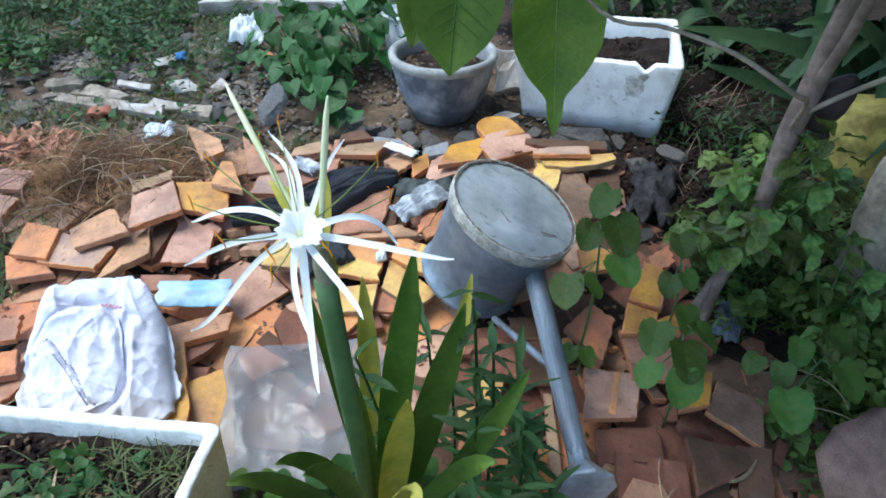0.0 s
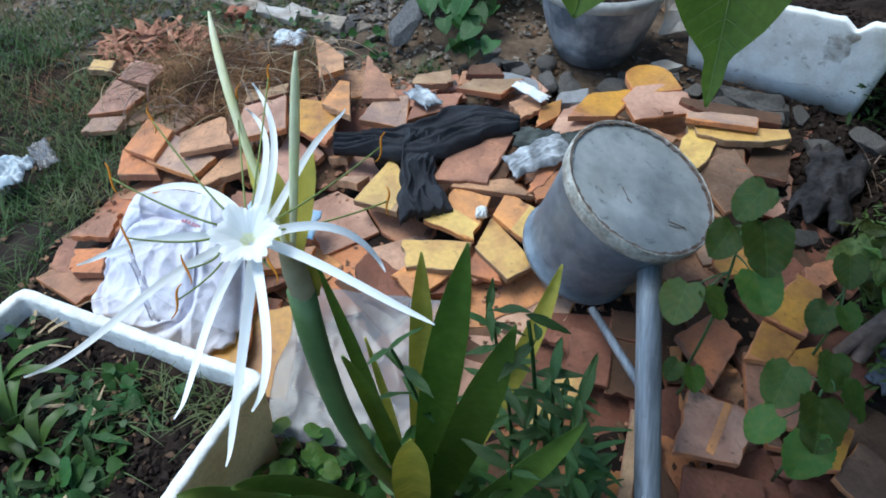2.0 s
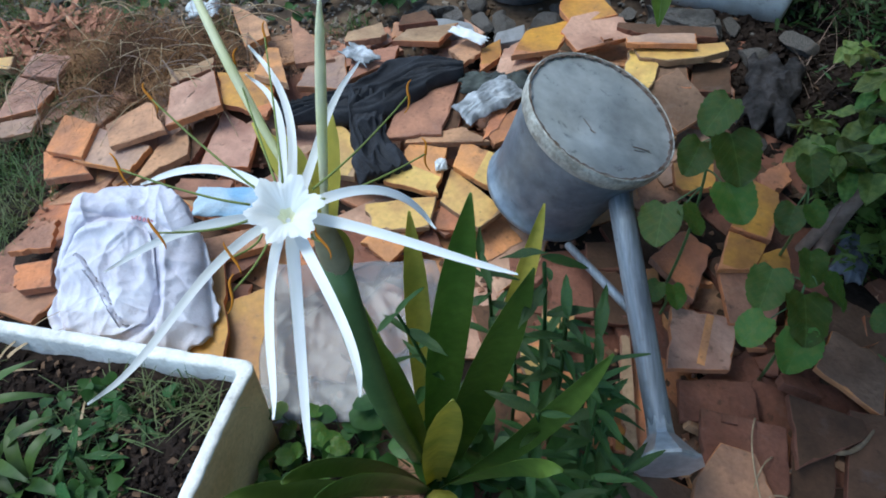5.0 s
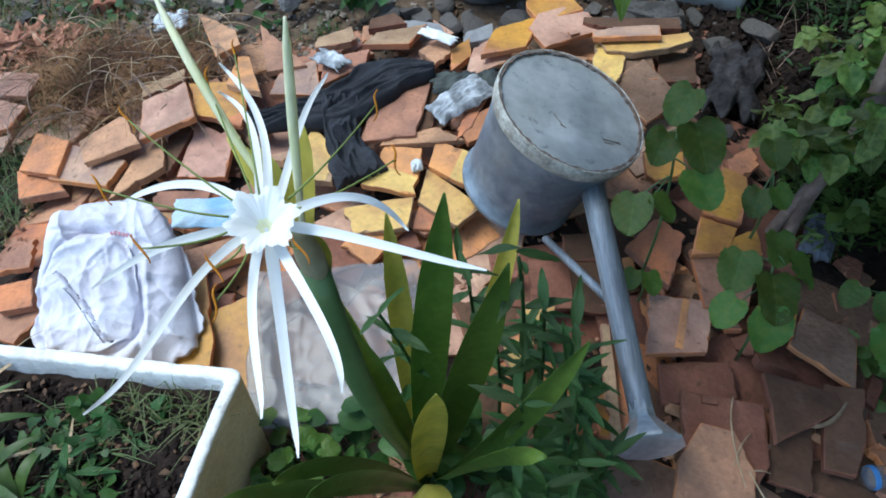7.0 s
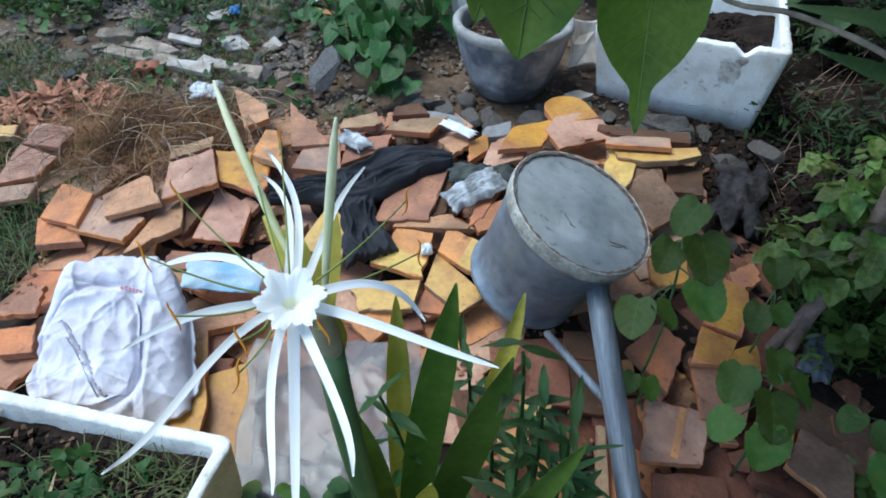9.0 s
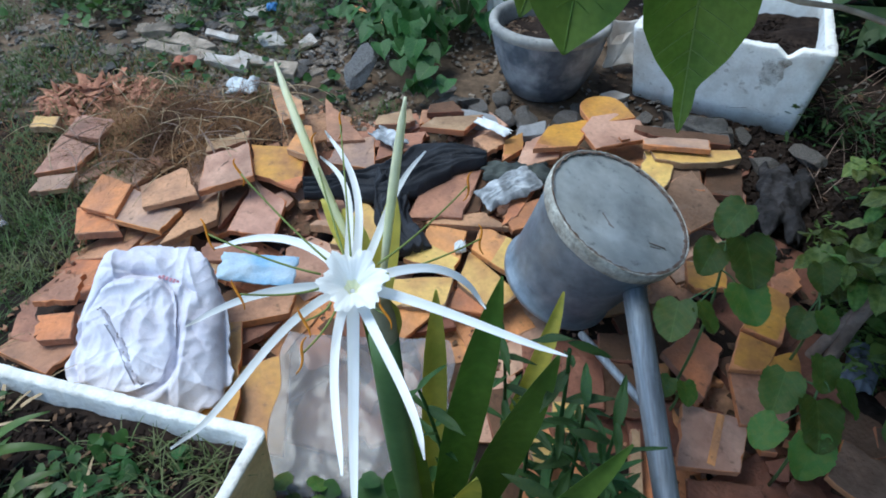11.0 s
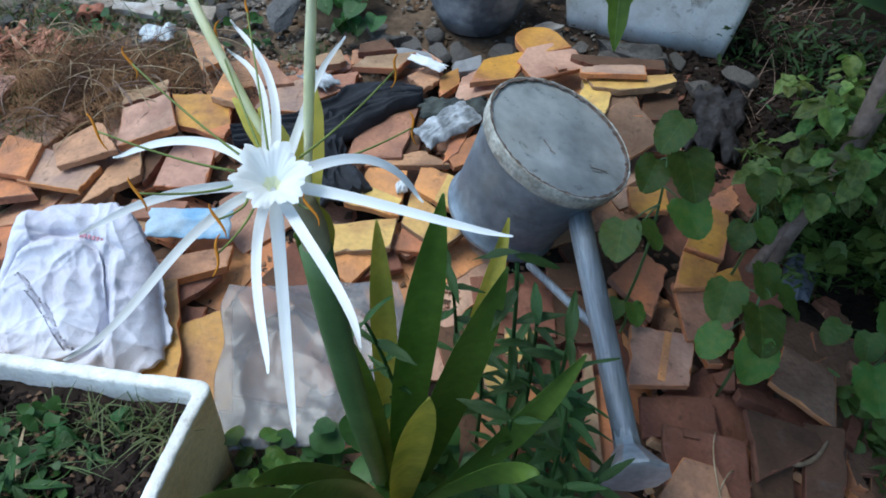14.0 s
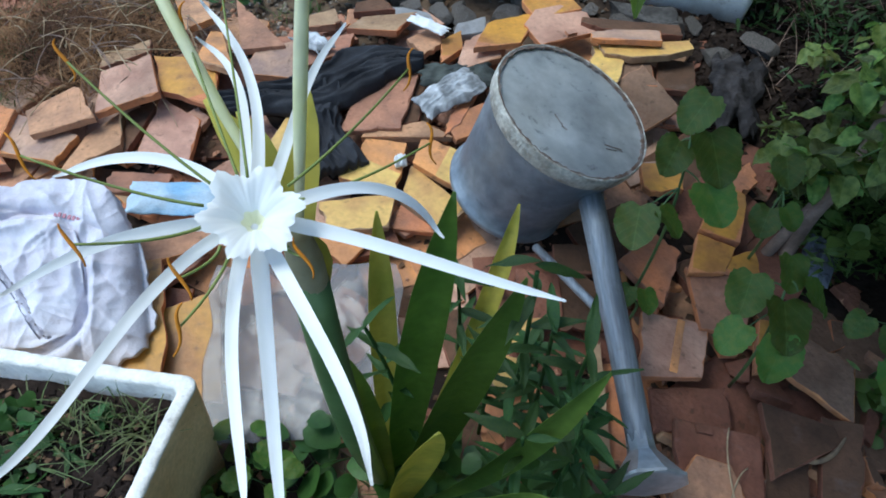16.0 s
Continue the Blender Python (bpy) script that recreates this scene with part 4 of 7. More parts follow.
# ---- more tiles under the top layer ----
def lower_tiles():
    rng = random.Random(11)
    spots = []
    zones = ((-0.98, -0.42, 1.12, 1.36, 40), (-0.62, 0.45, 1.22, 1.64, 100), (-0.42, 0.12, 0.98, 1.28, 50), (0.12, 0.60, 0.62, 1.32, 84), (0.05, 0.62, 0.42, 0.72, 40), (-0.95, -0.45, 0.78, 1.1, 34),
             (-0.55, -0.02, 0.80, 1.0, 26), (-1.28, -1.02, 1.30, 1.52, 8), (0.0, 0.2, 0.75, 1.0, 12), (0.5, 0.82, 0.42, 0.88, 44), (-0.2, 0.1, 0.45, 0.8, 10))
    for x0, x1, y0, y1, n in zones:
        for _ in range(n):
            x, y = rng.uniform(x0, x1), rng.uniform(y0, y1)
            if any((x - a) ** 2 + (y - b) ** 2 < 0.0062 for a, b in spots):
                continue
            spots.append((x, y))
            col = rng.choice(("clay", "clay", "orange", "pink", "brown", "red", "greypink"))
            shape = rng.choice("RRP")
            # Right-hand tiles get the dark clays that have shade in their colour
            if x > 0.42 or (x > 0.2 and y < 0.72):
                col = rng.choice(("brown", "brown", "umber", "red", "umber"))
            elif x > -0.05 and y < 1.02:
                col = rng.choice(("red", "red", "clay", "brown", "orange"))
            if x < -1.0:
                col = rng.choice(("pink", "greypink"))
            w, l = rng.uniform(0.105, 0.135), rng.uniform(0.13, 0.175)
            e = 0.03
            yaw = rng.uniform(-180, 180)
            sx, sy = (pile(x + e, y) - pile(x - e, y)) / (2 * e), (pile(x, y + e) - pile(x, y - e)) / (2 * e) - 0.02
            c, s = math.cos(radians(yaw)), math.sin(radians(yaw))
            tile(x, y, pile(x, y) + rng.uniform(-0.020, -0.006), yaw, math.degrees(math.atan(-s * sx + c * sy)) + rng.gauss(0, 6),
                 -math.degrees(math.atan(c * sx + s * sy)) + rng.gauss(0, 6), w, l, shape, col)


lower_tiles()


def tile_bits():
    """Small broken pieces of tile wedged between the larger ones."""
    rng = random.Random(23)
    for x0, x1, y0, y1, n in ((0.22, 0.74, 0.50, 0.98, 34), (-0.95, -0.45, 1.05, 1.40, 12), (-0.40, 0.45, 1.25, 1.66, 22), (-0.30, 0.22, 0.80, 1.10, 12)):
        for _ in range(n):
            x, y = rng.uniform(x0, x1), rng.uniform(y0, y1)
            # shade-darkened clays for the bits at the right as well
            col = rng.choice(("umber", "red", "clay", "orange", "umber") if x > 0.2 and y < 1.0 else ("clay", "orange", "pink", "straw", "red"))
            tile(x, y, pile(x, y) + rng.uniform(0.004, 0.022), rng.uniform(-180, 180), rng.gauss(0, 14), rng.gauss(0, 14), rng.uniform(0.018, 0.05), rng.uniform(0.025, 0.065), "Q", col, rng.uniform(-0.7, 0.7), rng.uniform(-0.5, 0.5), rng.uniform(-0.5, 0.5))


tile_bits()

# ---- cloth, plastic and paper ----
SACK = material("white_sack", (0.73, 0.73, 0.81), 0.75, 0.05, 9, 0.25, (0.58, 0.55, 0.62), 0.40, fine=300, stain=(0.45, 0.36, 0.36), stained=0.30)
JEANS = material("black_denim", (0.013, 0.014, 0.019), 0.8, 0.3, 25, 0.4, (0.026, 0.028, 0.035), 0.45, fine=350)
MASK = material("blue_nonwoven", (0.26, 0.45, 0.65), 0.75, 0.1, 14, 0.35, (0.46, 0.57, 0.67), 0.45, fine=250)
DARK_RAG = material("dark_green_rag", (0.075, 0.085, 0.075), 0.85, 0.2, 20, 0.4, (0.035, 0.04, 0.038), 0.45, fine=150)
RAG = material("grey_white_rag", (0.56, 0.58, 0.61), 0.7, 0.15, 26, 0.4, (0.20, 0.21, 0.22), 0.52, fine=120)
PAPER = material("white_litter", (0.78, 0.80, 0.82), 0.7, 0.08, 30, 0.3, (0.60, 0.61, 0.62), 0.4, fine=120)
PLASTIC = material("white_plastic", (0.62, 0.66, 0.68), 0.4, 0.08, 9, 0.3, (0.40, 0.44, 0.46), 0.40, fine=60)
PAPER_BROWN = material("dry_pod", (0.24, 0.165, 0.10), 0.8, 0.25, 30, 0.5, (0.16, 0.115, 0.08), 0.45)
BLUE = material("blue_litter", (0.08, 0.24, 0.55), 0.6, 0.1, 30, 0.2)
GREY_BAG = material("blue_grey_bag", (0.13, 0.14, 0.17), 0.5, 0.3, 14, 0.6, (0.05, 0.05, 0.06), 0.45, fine=70)
BLACK_BAG = material("grey_black_bag", (0.020, 0.018, 0.018), 0.75, 0.35, 20, 0.9, (0.050, 0.044, 0.044), 0.42, fine=90, spec=0.2)


def clear_film():
    m = material("milky_film", (0.33, 0.305, 0.30), 0.22, 0.08, 9, 0.15, (0.21, 0.19, 0.19), 0.45, fine=40, spec=0.5)
    n, ln = m.node_tree.nodes, m.node_tree.links
    clear, mix = n.new("ShaderNodeBsdfTransparent"), n.new("ShaderNodeMixShader")
    mix.inputs[0].default_value = 0.40
    ln.new(clear.outputs[0], mix.inputs[1])
    ln.new(n["Principled BSDF"].outputs[0], mix.inputs[2])
    ln.new(mix.outputs[0], n["Material Output"].inputs[0])
    return m


FILM = clear_film()


def folds(p, seed, size):
    """Sharp creases: ridged noise at two scales."""
    a = 1 - abs(noise.noise(p * (2.2 / size) + Vector((seed, 0, 0)))) * 2
    b = 1 - abs(noise.noise(p * (5.5 / size) + Vector((0, seed, 0)))) * 2
    return 0.65 * a + 0.35 * b


def crease_field(seed, n, size, width, amp):
    """Straight sharp-topped folds that run across a cloth: a height for each place on it."""
    rng = random.Random(seed)
    lines = [(rng.uniform(-size, size), rng.uniform(-size, size), rng.uniform(0, math.pi), rng.uniform(0.35, 1.1) * size, rng.uniform(0.5, 1.5) * width, rng.choice((-0.8, 1, 1)) * rng.uniform(0.4, 1) * amp) for _ in range(n)]

    def height(x, y):
        z = 0.0
        for cx, cy, a, l, w, h in lines:
            c, s = math.cos(a), math.sin(a)
            along, off = (x - cx) * c + (y - cy) * s, abs((y - cy) * c - (x - cx) * s + 0.15 * ((x - cx) * c + (y - cy) * s) ** 2 / size)
            if abs(along) < l:
                z += h * math.exp(-off / w) * (1 - (along / l) ** 2)
        return z
    return height


FLAP_FOLDS = crease_field(9, 16, 0.09, 0.004, 0.007)
PRINT = material("faded_print", (0.55, 0.27, 0.32), 0.8, 0.2, 60, 0.0)


def crumple(q):
    """Sharp-edged facets of crushed cloth at two scales."""
    w = q + Vector((noise.noise(q * 8), noise.noise(q * 8 + Vector((5, 0, 0))), 0)) * 0.03
    return 0.026 * (noise.voronoi(w * 15)[0][0] - 0.4) + 0.009 * (noise.voronoi(w * 36 + Vector((3, 7, 0)))[0][0] - 0.4)


def crease(x, y, x0, y0, x1, y1, w, h):
    """A straight fold between two places: a sharp ridge or groove that fades out at its ends."""
    dx, dy = x1 - x0, y1 - y0
    l = math.hypot(dx, dy)
    along, off = ((x - x0) * dx + (y - y0) * dy) / l, abs((y - y0) * dx - (x - x0) * dy) / l
    if along < 0 or along > l:
        return 0.0
    return h * math.exp(-off / w) * math.sin(math.pi * along / l) ** 0.6


SACK_CREASES = [(0.056, 0.07, 0.064, -0.15, 0.006, -0.018), (0.072, 0.06, 0.080, -0.15, 0.010, 0.012), (-0.10, 0.10, 0.03, 0.085, 0.006, -0.013), (0.03, 0.085, 0.10, 0.045, 0.006, -0.012),
                (-0.085, 0.15, -0.06, 0.06, 0.006, 0.014), (-0.05, 0.15, 0.02, 0.10, 0.008, 0.010), (-0.12, 0.02, -0.09, -0.13, 0.007, -0.012), (-0.105, -0.02, -0.05, -0.15, 0.007, 0.010),
                (-0.02, -0.11, 0.05, -0.10, 0.006, -0.010), (0.075, 0.0, 0.115, -0.05, 0.006, -0.010), (0.08, -0.06, 0.125, -0.11, 0.007, 0.010), (0.05, 0.13, 0.09, 0.03, 0.007, 0.010),
                (-0.09, 0.055, -0.02, 0.07, 0.005, 0.008), (-0.03, 0.03, 0.04, -0.02, 0.010, 0.005), (-0.06, -0.06, 0.01, -0.04, 0.010, -0.005)]


def sack_height(x, y):
    """The top of the folded sack over its own plane: a flat pillow with sharp creases."""
    k = max(abs(x) / (0.128 - 0.16 * y), abs(y) / 0.158)
    edge = max(0.0, 1 - min(1.0, k) ** 6)
    q = Vector((x, y, 0))
    ridge = (1 - abs(noise.noise(q * 10 + Vector((2 * noise.noise(q * 6), 3, 0))))) ** 3
    fine = (1 - abs(noise.noise(q * 26 + Vector((0, 4 * noise.noise(q * 8), 7))))) ** 4
    z = 0.034 * edge ** 0.5 + (0.008 * ridge + 0.0016 * fine + 0.007 * noise.noise(q * 7) + 0.70 * crumple(q)) * edge ** 0.3
    z += 0.72 * sum(crease(x, y, *c) for c in SACK_CREASES) * edge ** 0.3
    around = (abs((x + 0.022) / 0.080) ** 2.6 + abs((y + 0.022) / 0.100) ** 2.6) ** (1 / 2.6) + 0.30 * noise.noise(q * 8)
    z -= 0.008 * math.exp(-((around - 1.06) / 0.05) ** 2) * edge
    z += (0.005 + 0.012 * noise.noise(q * 11 + Vector((3, 1, 0)))) * math.exp(-((around - 1.27) / 0.11) ** 2) * edge
    return z + 0.0010 * noise.noise(q * 60)


def sack():
    put = pose(-0.655, 0.835, 0.105, 26, 4, 10)
    ob = thing("sack", "crumpled white woven sack lying on the tiles beside the planter", "sack", put)

    def sheet(n, outline, height, low):
        bm = bmesh.new()
        front, back = [], []
        for j in range(n + 1):
            row, under = [], []
            for i in range(n + 1):
                u, v = 2 * i / n - 1, 2 * j / n - 1
                k, r = max(abs(u), abs(v)), math.hypot(u, v)
                s = 0.42 + 0.58 * (k / r) if r > 1e-6 else 1
                x, y = outline(u * s, v * s)
                z = height(x, y, k)
                row.append(bm.verts.new((x, y, z)))
                under.append(bm.verts.new((x * 0.99, y * 0.99, low(x, y, z, k))))
            front.append(row)
            back.append(under)
        for j in range(n):
            for i in range(n):
                bm.faces.new((front[j][i], front[j][i + 1], front[j + 1][i + 1], front[j + 1][i]))
                bm.faces.new((back[j][i + 1], back[j][i], back[j + 1][i], back[j + 1][i + 1]))
        for i in range(n):
            for a, b in (((0, i), (0, i + 1)), ((n, i), (n, i + 1)), ((i, 0), (i + 1, 0)), ((i, n), (i + 1, n))):
                bm.faces.new((front[a[0]][a[1]], front[b[0]][b[1]], back[b[0]][b[1]], back[a[0]][a[1]]))
        return bm

    wavy = lambda x, y: (x * (0.128 - 0.022 * y) * (1 + 0.13 * noise.noise((3 * y, 2, 1)) + 0.05 * noise.noise((9 * y, 2, 1))) + 0.016 * (0.5 - y), y * 0.158 * (1 + 0.13 * noise.noise((3 * x, 5, 1)) + 0.05 * noise.noise((9 * x, 5, 1))))
    part("body", sheet(150, wavy, lambda x, y, k: sack_height(x, y), lambda x, y, z, k: -0.03 * (1 - k ** 4) - 0.012), SACK, ob, smooth=True)

    def flap(u, v):
        return u * 0.078 * (1 + 0.14 * noise.noise((2 * v, 8, 1))) - 0.022, v * 0.098 * (1 + 0.14 * noise.noise((2 * u, 3, 4))) - 0.022

    part("flap", sheet(80, flap, lambda x, y, k: sack_height(x, y) + 0.006 + 0.002 * k ** 6 + 0.5 * FLAP_FOLDS(x + 0.022, y + 0.022), lambda x, y, z, k: z - 0.004), SACK, ob, "rounded flap folded over the front", True)
    bm = bmesh.new()
    rows = []
    for k in range(31):
        t = k / 30
        x, y = -0.082 + 0.098 * t, 0.025 - 0.115 * t - 0.02 * t * t
        w = 0.006 + 0.002 * t
        rows.append([bm.verts.new((x + c * w * 0.75, y + c * w * 0.65, sack_height(x, y) + 0.5 * FLAP_FOLDS(x + 0.022, y + 0.022) + 0.0069 - 0.0012 * c * c + 0.0012 * math.sin(5 * c) + 0.0022 * noise.noise((t * 9, c, 2)))) for c in (-1, -0.5, 0, 0.5, 1)])
    for p, q in zip(rows, rows[1:]):
        for s in range(4):
            bm.faces.new((p[s], p[s + 1], q[s + 1], q[s]))
    bmesh.ops.solidify(bm, geom=bm.faces[:], thickness=0.002)
    part("seam_band", bm, SACK, ob, "rolled seam across the flap", True)
    fleck_rng = random.Random(4)
    for k in range(10):
        t = (k + fleck_rng.random()) / 10
        x, y = -0.082 + 0.098 * t + fleck_rng.uniform(-0.004, 0.004), 0.025 - 0.115 * t - 0.02 * t * t + fleck_rng.uniform(-0.004, 0.004)
        fleck = part("dirt_fleck", box_bm(fleck_rng.uniform(0.0015, 0.005), 0.0016, 0.001, 0.0002), RUST, ob, "small dark speck of dirt")
        fleck.matrix_basis = pose(x, y, sack_height(x, y) + 0.5 * FLAP_FOLDS(x + 0.022, y + 0.022) + 0.0074, 0, 0, -50 + fleck_rng.uniform(-30, 30))
    for x0, y0, n, a in ((0.012, 0.085, 6, -16), (-0.05, -0.128, 7, -22), (0.0, -0.135, 5, -22)):
        for k in range(n):
            x, y = x0 + 0.0068 * k * math.cos(radians(a)), y0 + 0.0068 * k * math.sin(radians(a))
            bar = part("print_bar", box_bm(0.0045, 0.007, 0.0012, 0), PRINT, ob, "faded pinkish-red print")
            bar.matrix_basis = pose(x, y, sack_height(x, y) + 0.0006, 0, 0, a)
    return ob


sack()


def draped(name, label, category, mat, m, sx, sy, seed, lift, cuts=56, rag=0.12, thick=0.003, hug=0.035, crisp=0.28, streak=1.0):
    """A loose piece of cloth or film that follows the heap, with creases and a ragged outline."""
    bm = bmesh.new()
    tops, lows = [], []
    for j in range(cuts + 1):
        row, low = [], []
        for i in range(cuts + 1):
            u, v = 2 * i / cuts - 1, 2 * j / cuts - 1
            x = sx / 2 * u * (1 + rag * noise.noise((v * 2.2, seed, 1)))
            y = sy / 2 * v * (1 + rag * noise.noise((u * 2.2, seed, 7)))
            q = m @ Vector((x, y, 0))
            edge = 1 - max(abs(u), abs(v)) ** 6
            z = pile(q.x, q.y) + hug + lift * (0.4 + 0.6 * edge) * (0.6 + folds(Vector((x, y, 0)), seed, max(sx, sy))) + lift * crisp * folds(Vector((x / streak, y * streak, 0)), seed + 3, max(sx, sy) * 0.3)
            row.append(bm.verts.new((q.x, q.y, z)))
            low.append(bm.verts.new((q.x, q.y, z - thick)))
        tops.append(row)
        lows.append(low)
    for j in range(cuts):
        for i in range(cuts):
            bm.faces.new((tops[j][i], tops[j][i + 1], tops[j + 1][i + 1], tops[j + 1][i]))
            bm.faces.new((lows[j][i + 1], lows[j][i], lows[j + 1][i], lows[j + 1][i + 1]))
    n = cuts
    for i in range(n):
        for a, b in (((0, i), (0, i + 1)), ((n, i), (n, i + 1)), ((i, 0), (i + 1, 0)), ((i, n), (i + 1, n))):
            bm.faces.new((tops[a[0]][a[1]], tops[b[0]][b[1]], lows[b[0]][b[1]], lows[a[0]][a[1]]))
    return tagged(part(name, bm, mat, smooth=True), label, category)


def trousers():
    """Crumpled black trousers: a bunched upper part and one leg, with long folds along each."""
    ob = thing("trousers", "crumpled black denim trousers thrown over the tiles", "clothes")
    for name, pts, widths, seed, up in (("waist", ((-0.515, 1.270), (-0.43, 1.298), (-0.345, 1.322), (-0.285, 1.365), (-0.215, 1.425), (-0.118, 1.428)), (0.035, 0.060, 0.105, 0.125, 0.110, 0.018), 2.0, 0.0),
                                        ("leg", ((-0.325, 1.345), (-0.318, 1.285), (-0.304, 1.235), (-0.283, 1.185), (-0.256, 1.140)), (0.09, 0.080, 0.075, 0.100, 0.118), 5.0, 0.004)):
        bm = bmesh.new()
        rows = []
        n, k = 110, 44
        line = [(x, y, 0) for x, y in pts]
        for i in range(n + 1):
            t = i / n
            p = spline(line, t)
            d = (spline(line, min(1, t + 0.03)) - spline(line, max(0, t - 0.03))).normalized()
            side = Vector((d.y, -d.x, 0))
            f = t * (len(widths) - 1)
            a = min(int(f), len(widths) - 2)
            w = widths[a] + (widths[a + 1] - widths[a]) * (f - a)
            row = []
            for s in range(k + 1):
                c = 2 * s / k - 1
                q = p + side * (w / 2 * c * (1 + 0.16 * noise.noise((t * 9, seed, 0.8 * c))))
                bend = c * 2.2 + 1.3 * noise.noise((t * 3.0, c * 0.8, seed))
                long_fold = (1 - abs(noise.noise((t * 2.4, bend * 1.3, seed + 4)))) ** 3
                fine_fold = (1 - abs(noise.noise((t * 7.0 + bend, bend * 2.6, seed + 9)))) ** 4
                edge = 1 - c ** 6
                z = pile(q.x, q.y) + 0.050 + up + (0.004 + 0.020 * long_fold + 0.003 * fine_fold + 0.010 * noise.noise((q.x * 13, q.y * 13, seed))) * edge ** 0.5
                row.append((bm.verts.new((q.x, q.y, z)), bm.verts.new((q.x, q.y, z - 0.010 - 0.012 * edge))))
            rows.append(row)
        for i in range(n):
            for s in range(k):
                bm.faces.new([rows[i][s][0], rows[i][s + 1][0], rows[i + 1][s + 1][0], rows[i + 1][s][0]])
                bm.faces.new([rows[i][s + 1][1], rows[i][s][1], rows[i + 1][s][1], rows[i + 1][s + 1][1]])
            for s in (0, k):
                bm.faces.new([rows[i][s][0], rows[i + 1][s][0], rows[i + 1][s][1], rows[i][s][1]])
        for i in (0, n):
            for s in range(k):
                bm.faces.new([rows[i][s][0], rows[i][s + 1][0], rows[i][s + 1][1], rows[i][s][1]])
        part(name, bm, JEANS, ob, smooth=True)
    return ob


trousers()
draped("plastic_sheet", "milky crumpled plastic sheet over the tiles", "plastic sheet", FILM, pose(-0.268, 0.795, 0, 0, 0, 8), 0.315, 0.300, 4.0, 0.007, 110, 0.07, 0.0010, 0.042, 0.09)
draped("face_mask", "pale blue pleated face mask on the tiles", "face mask", MASK, pose(-0.545, 1.045, 0, 0, 0, 8), 0.155, 0.075, 6.0, 0.008, 30, 0.08, 0.002, 0.05)
draped("rag", "grey-white striped rag crumpled between the tiles", "rag", RAG, pose(-0.058, 1.345, 0, 0, 0, 40), 0.145, 0.068, 8.0, 0.016, 80, 0.34, 0.003, 0.050, 0.16, 2.2)
draped("rag", "dirty white rag between broken tiles", "rag", RAG, pose(-0.360, 1.462, 0, 0, 0, -35), 0.088, 0.050, 12.0, 0.007, 46, 0.40, 0.003, 0.060, 0.35, 2.0)
draped("rag", "dark greyish-green cloth under the striped rag", "rag", DARK_RAG, pose(-0.045, 1.405, 0, 0, 0, 4), 0.15, 0.06, 14.0, 0.012, 46, 0.3, 0.003, 0.040, 0.35)
draped("paper_scrap", "torn white paper scrap on the tiles", "litter", PAPER, pose(-0.115, 1.545, 0, 0, 0, -32), 0.095, 0.034, 15.0, 0.005, 20, 0.3, 0.0015, 0.066)
draped("paper_scrap", "small crumpled white paper wad on a tile", "litter", PAPER, pose(-0.145, 1.172, 0, 0, 0, 10), 0.024, 0.02, 17.0, 0.014, 14, 0.3, 0.004, 0.048)
draped("plastic_bag", "crumpled blackish plastic bag among rubble", "plastic bag", BLACK_BAG, pose(0.555, 1.43, 0, 0, 0, -18), 0.110, 0.22, 21.0, 0.020, 80, 0.45, 0.004, 0.010, 0.30, 1.3)
draped("plastic_bag", "thin grey plastic bag on the soil under leaves", "plastic bag", GREY_BAG, pose(0.64, 1.03, 0, 0, 0, 60), 0.10, 0.06, 23.0, 0.02, 36, 0.3, 0.003, 0.01, 0.08)
draped("plastic_scrap", "crumpled pale plastic scrap half buried in dry grass", "litter", PLASTIC, pose(-0.85, 1.735, 0, 0, 0, 15), 0.085, 0.07, 27.0, 0.02, 32, 0.3, 0.004, 0.0)
draped("plastic_bag", "white plastic bag lying on the grass", "plastic bag", PLASTIC, pose(-1.255, 1.035, 0, 0, 0, 20), 0.105, 0.11, 31.0, 0.034, 40, 0.10, 0.003, 0.02)
draped("plastic_scrap", "thin pale blue film scrap lying in the grass", "litter", FILM, pose(-1.235, 1.135, 0, 0, 0, -35), 0.12, 0.05, 37.0, 0.012, 30, 0.2, 0.0015, 0.02)
draped("plastic_bag", "white plastic bag on the rubble", "plastic bag", PAPER, pose(-0.70, 2.29, 0, 0, 0, 10), 0.13, 0.12, 33.0, 0.06, 30, 0.3, 0.004, 0.01)
draped("plastic_scrap", "small blue plastic scrap on the rubble", "litter", BLUE, pose(-0.92, 2.19, 0, 0, 0, 20), 0.04, 0.04, 35.0, 0.012, 12, 0.3, 0.002, 0.01)


def litter_bottle(put):
    ob = thing("plastic_bottle", "small clear plastic bottle with white cap and blue band", "bottle", put)
    part("body", lathe([(0.0, 0.0), (0.016, 0.0), (0.018, 0.003), (0.018, 0.05), (0.010, 0.062), (0.009, 0.068)], 24), FILM, ob, smooth=True)
    part("band", lathe([(0.0183, 0.006), (0.0187, 0.007), (0.0187, 0.014), (0.0183, 0.015)], 24), BLUE, ob, "dark blue printed band", smooth=True)
    part("cap", lathe([(0.0, 0.082), (0.011, 0.082), (0.0125, 0.080), (0.0125, 0.066), (0.010, 0.065)], 24), PAPER, ob, "white screw cap", smooth=True)


litter_bottle(pose(0.585, 0.585, -0.062, 0, 88, 4))
pod = part("dry_pod", tube([(0.479, 0.669, -0.03), (0.523, 0.657, -0.034), (0.558, 0.670, -0.035), (0.584, 0.696, -0.027)], [0.002, 0.0042, 0.0045, 0.002], 10, 18, flat=0.5, line=spline), PAPER_BROWN, smooth=True)
tagged(pod, "curled pale brown dry pod lying on a dark tile", "seed pod")


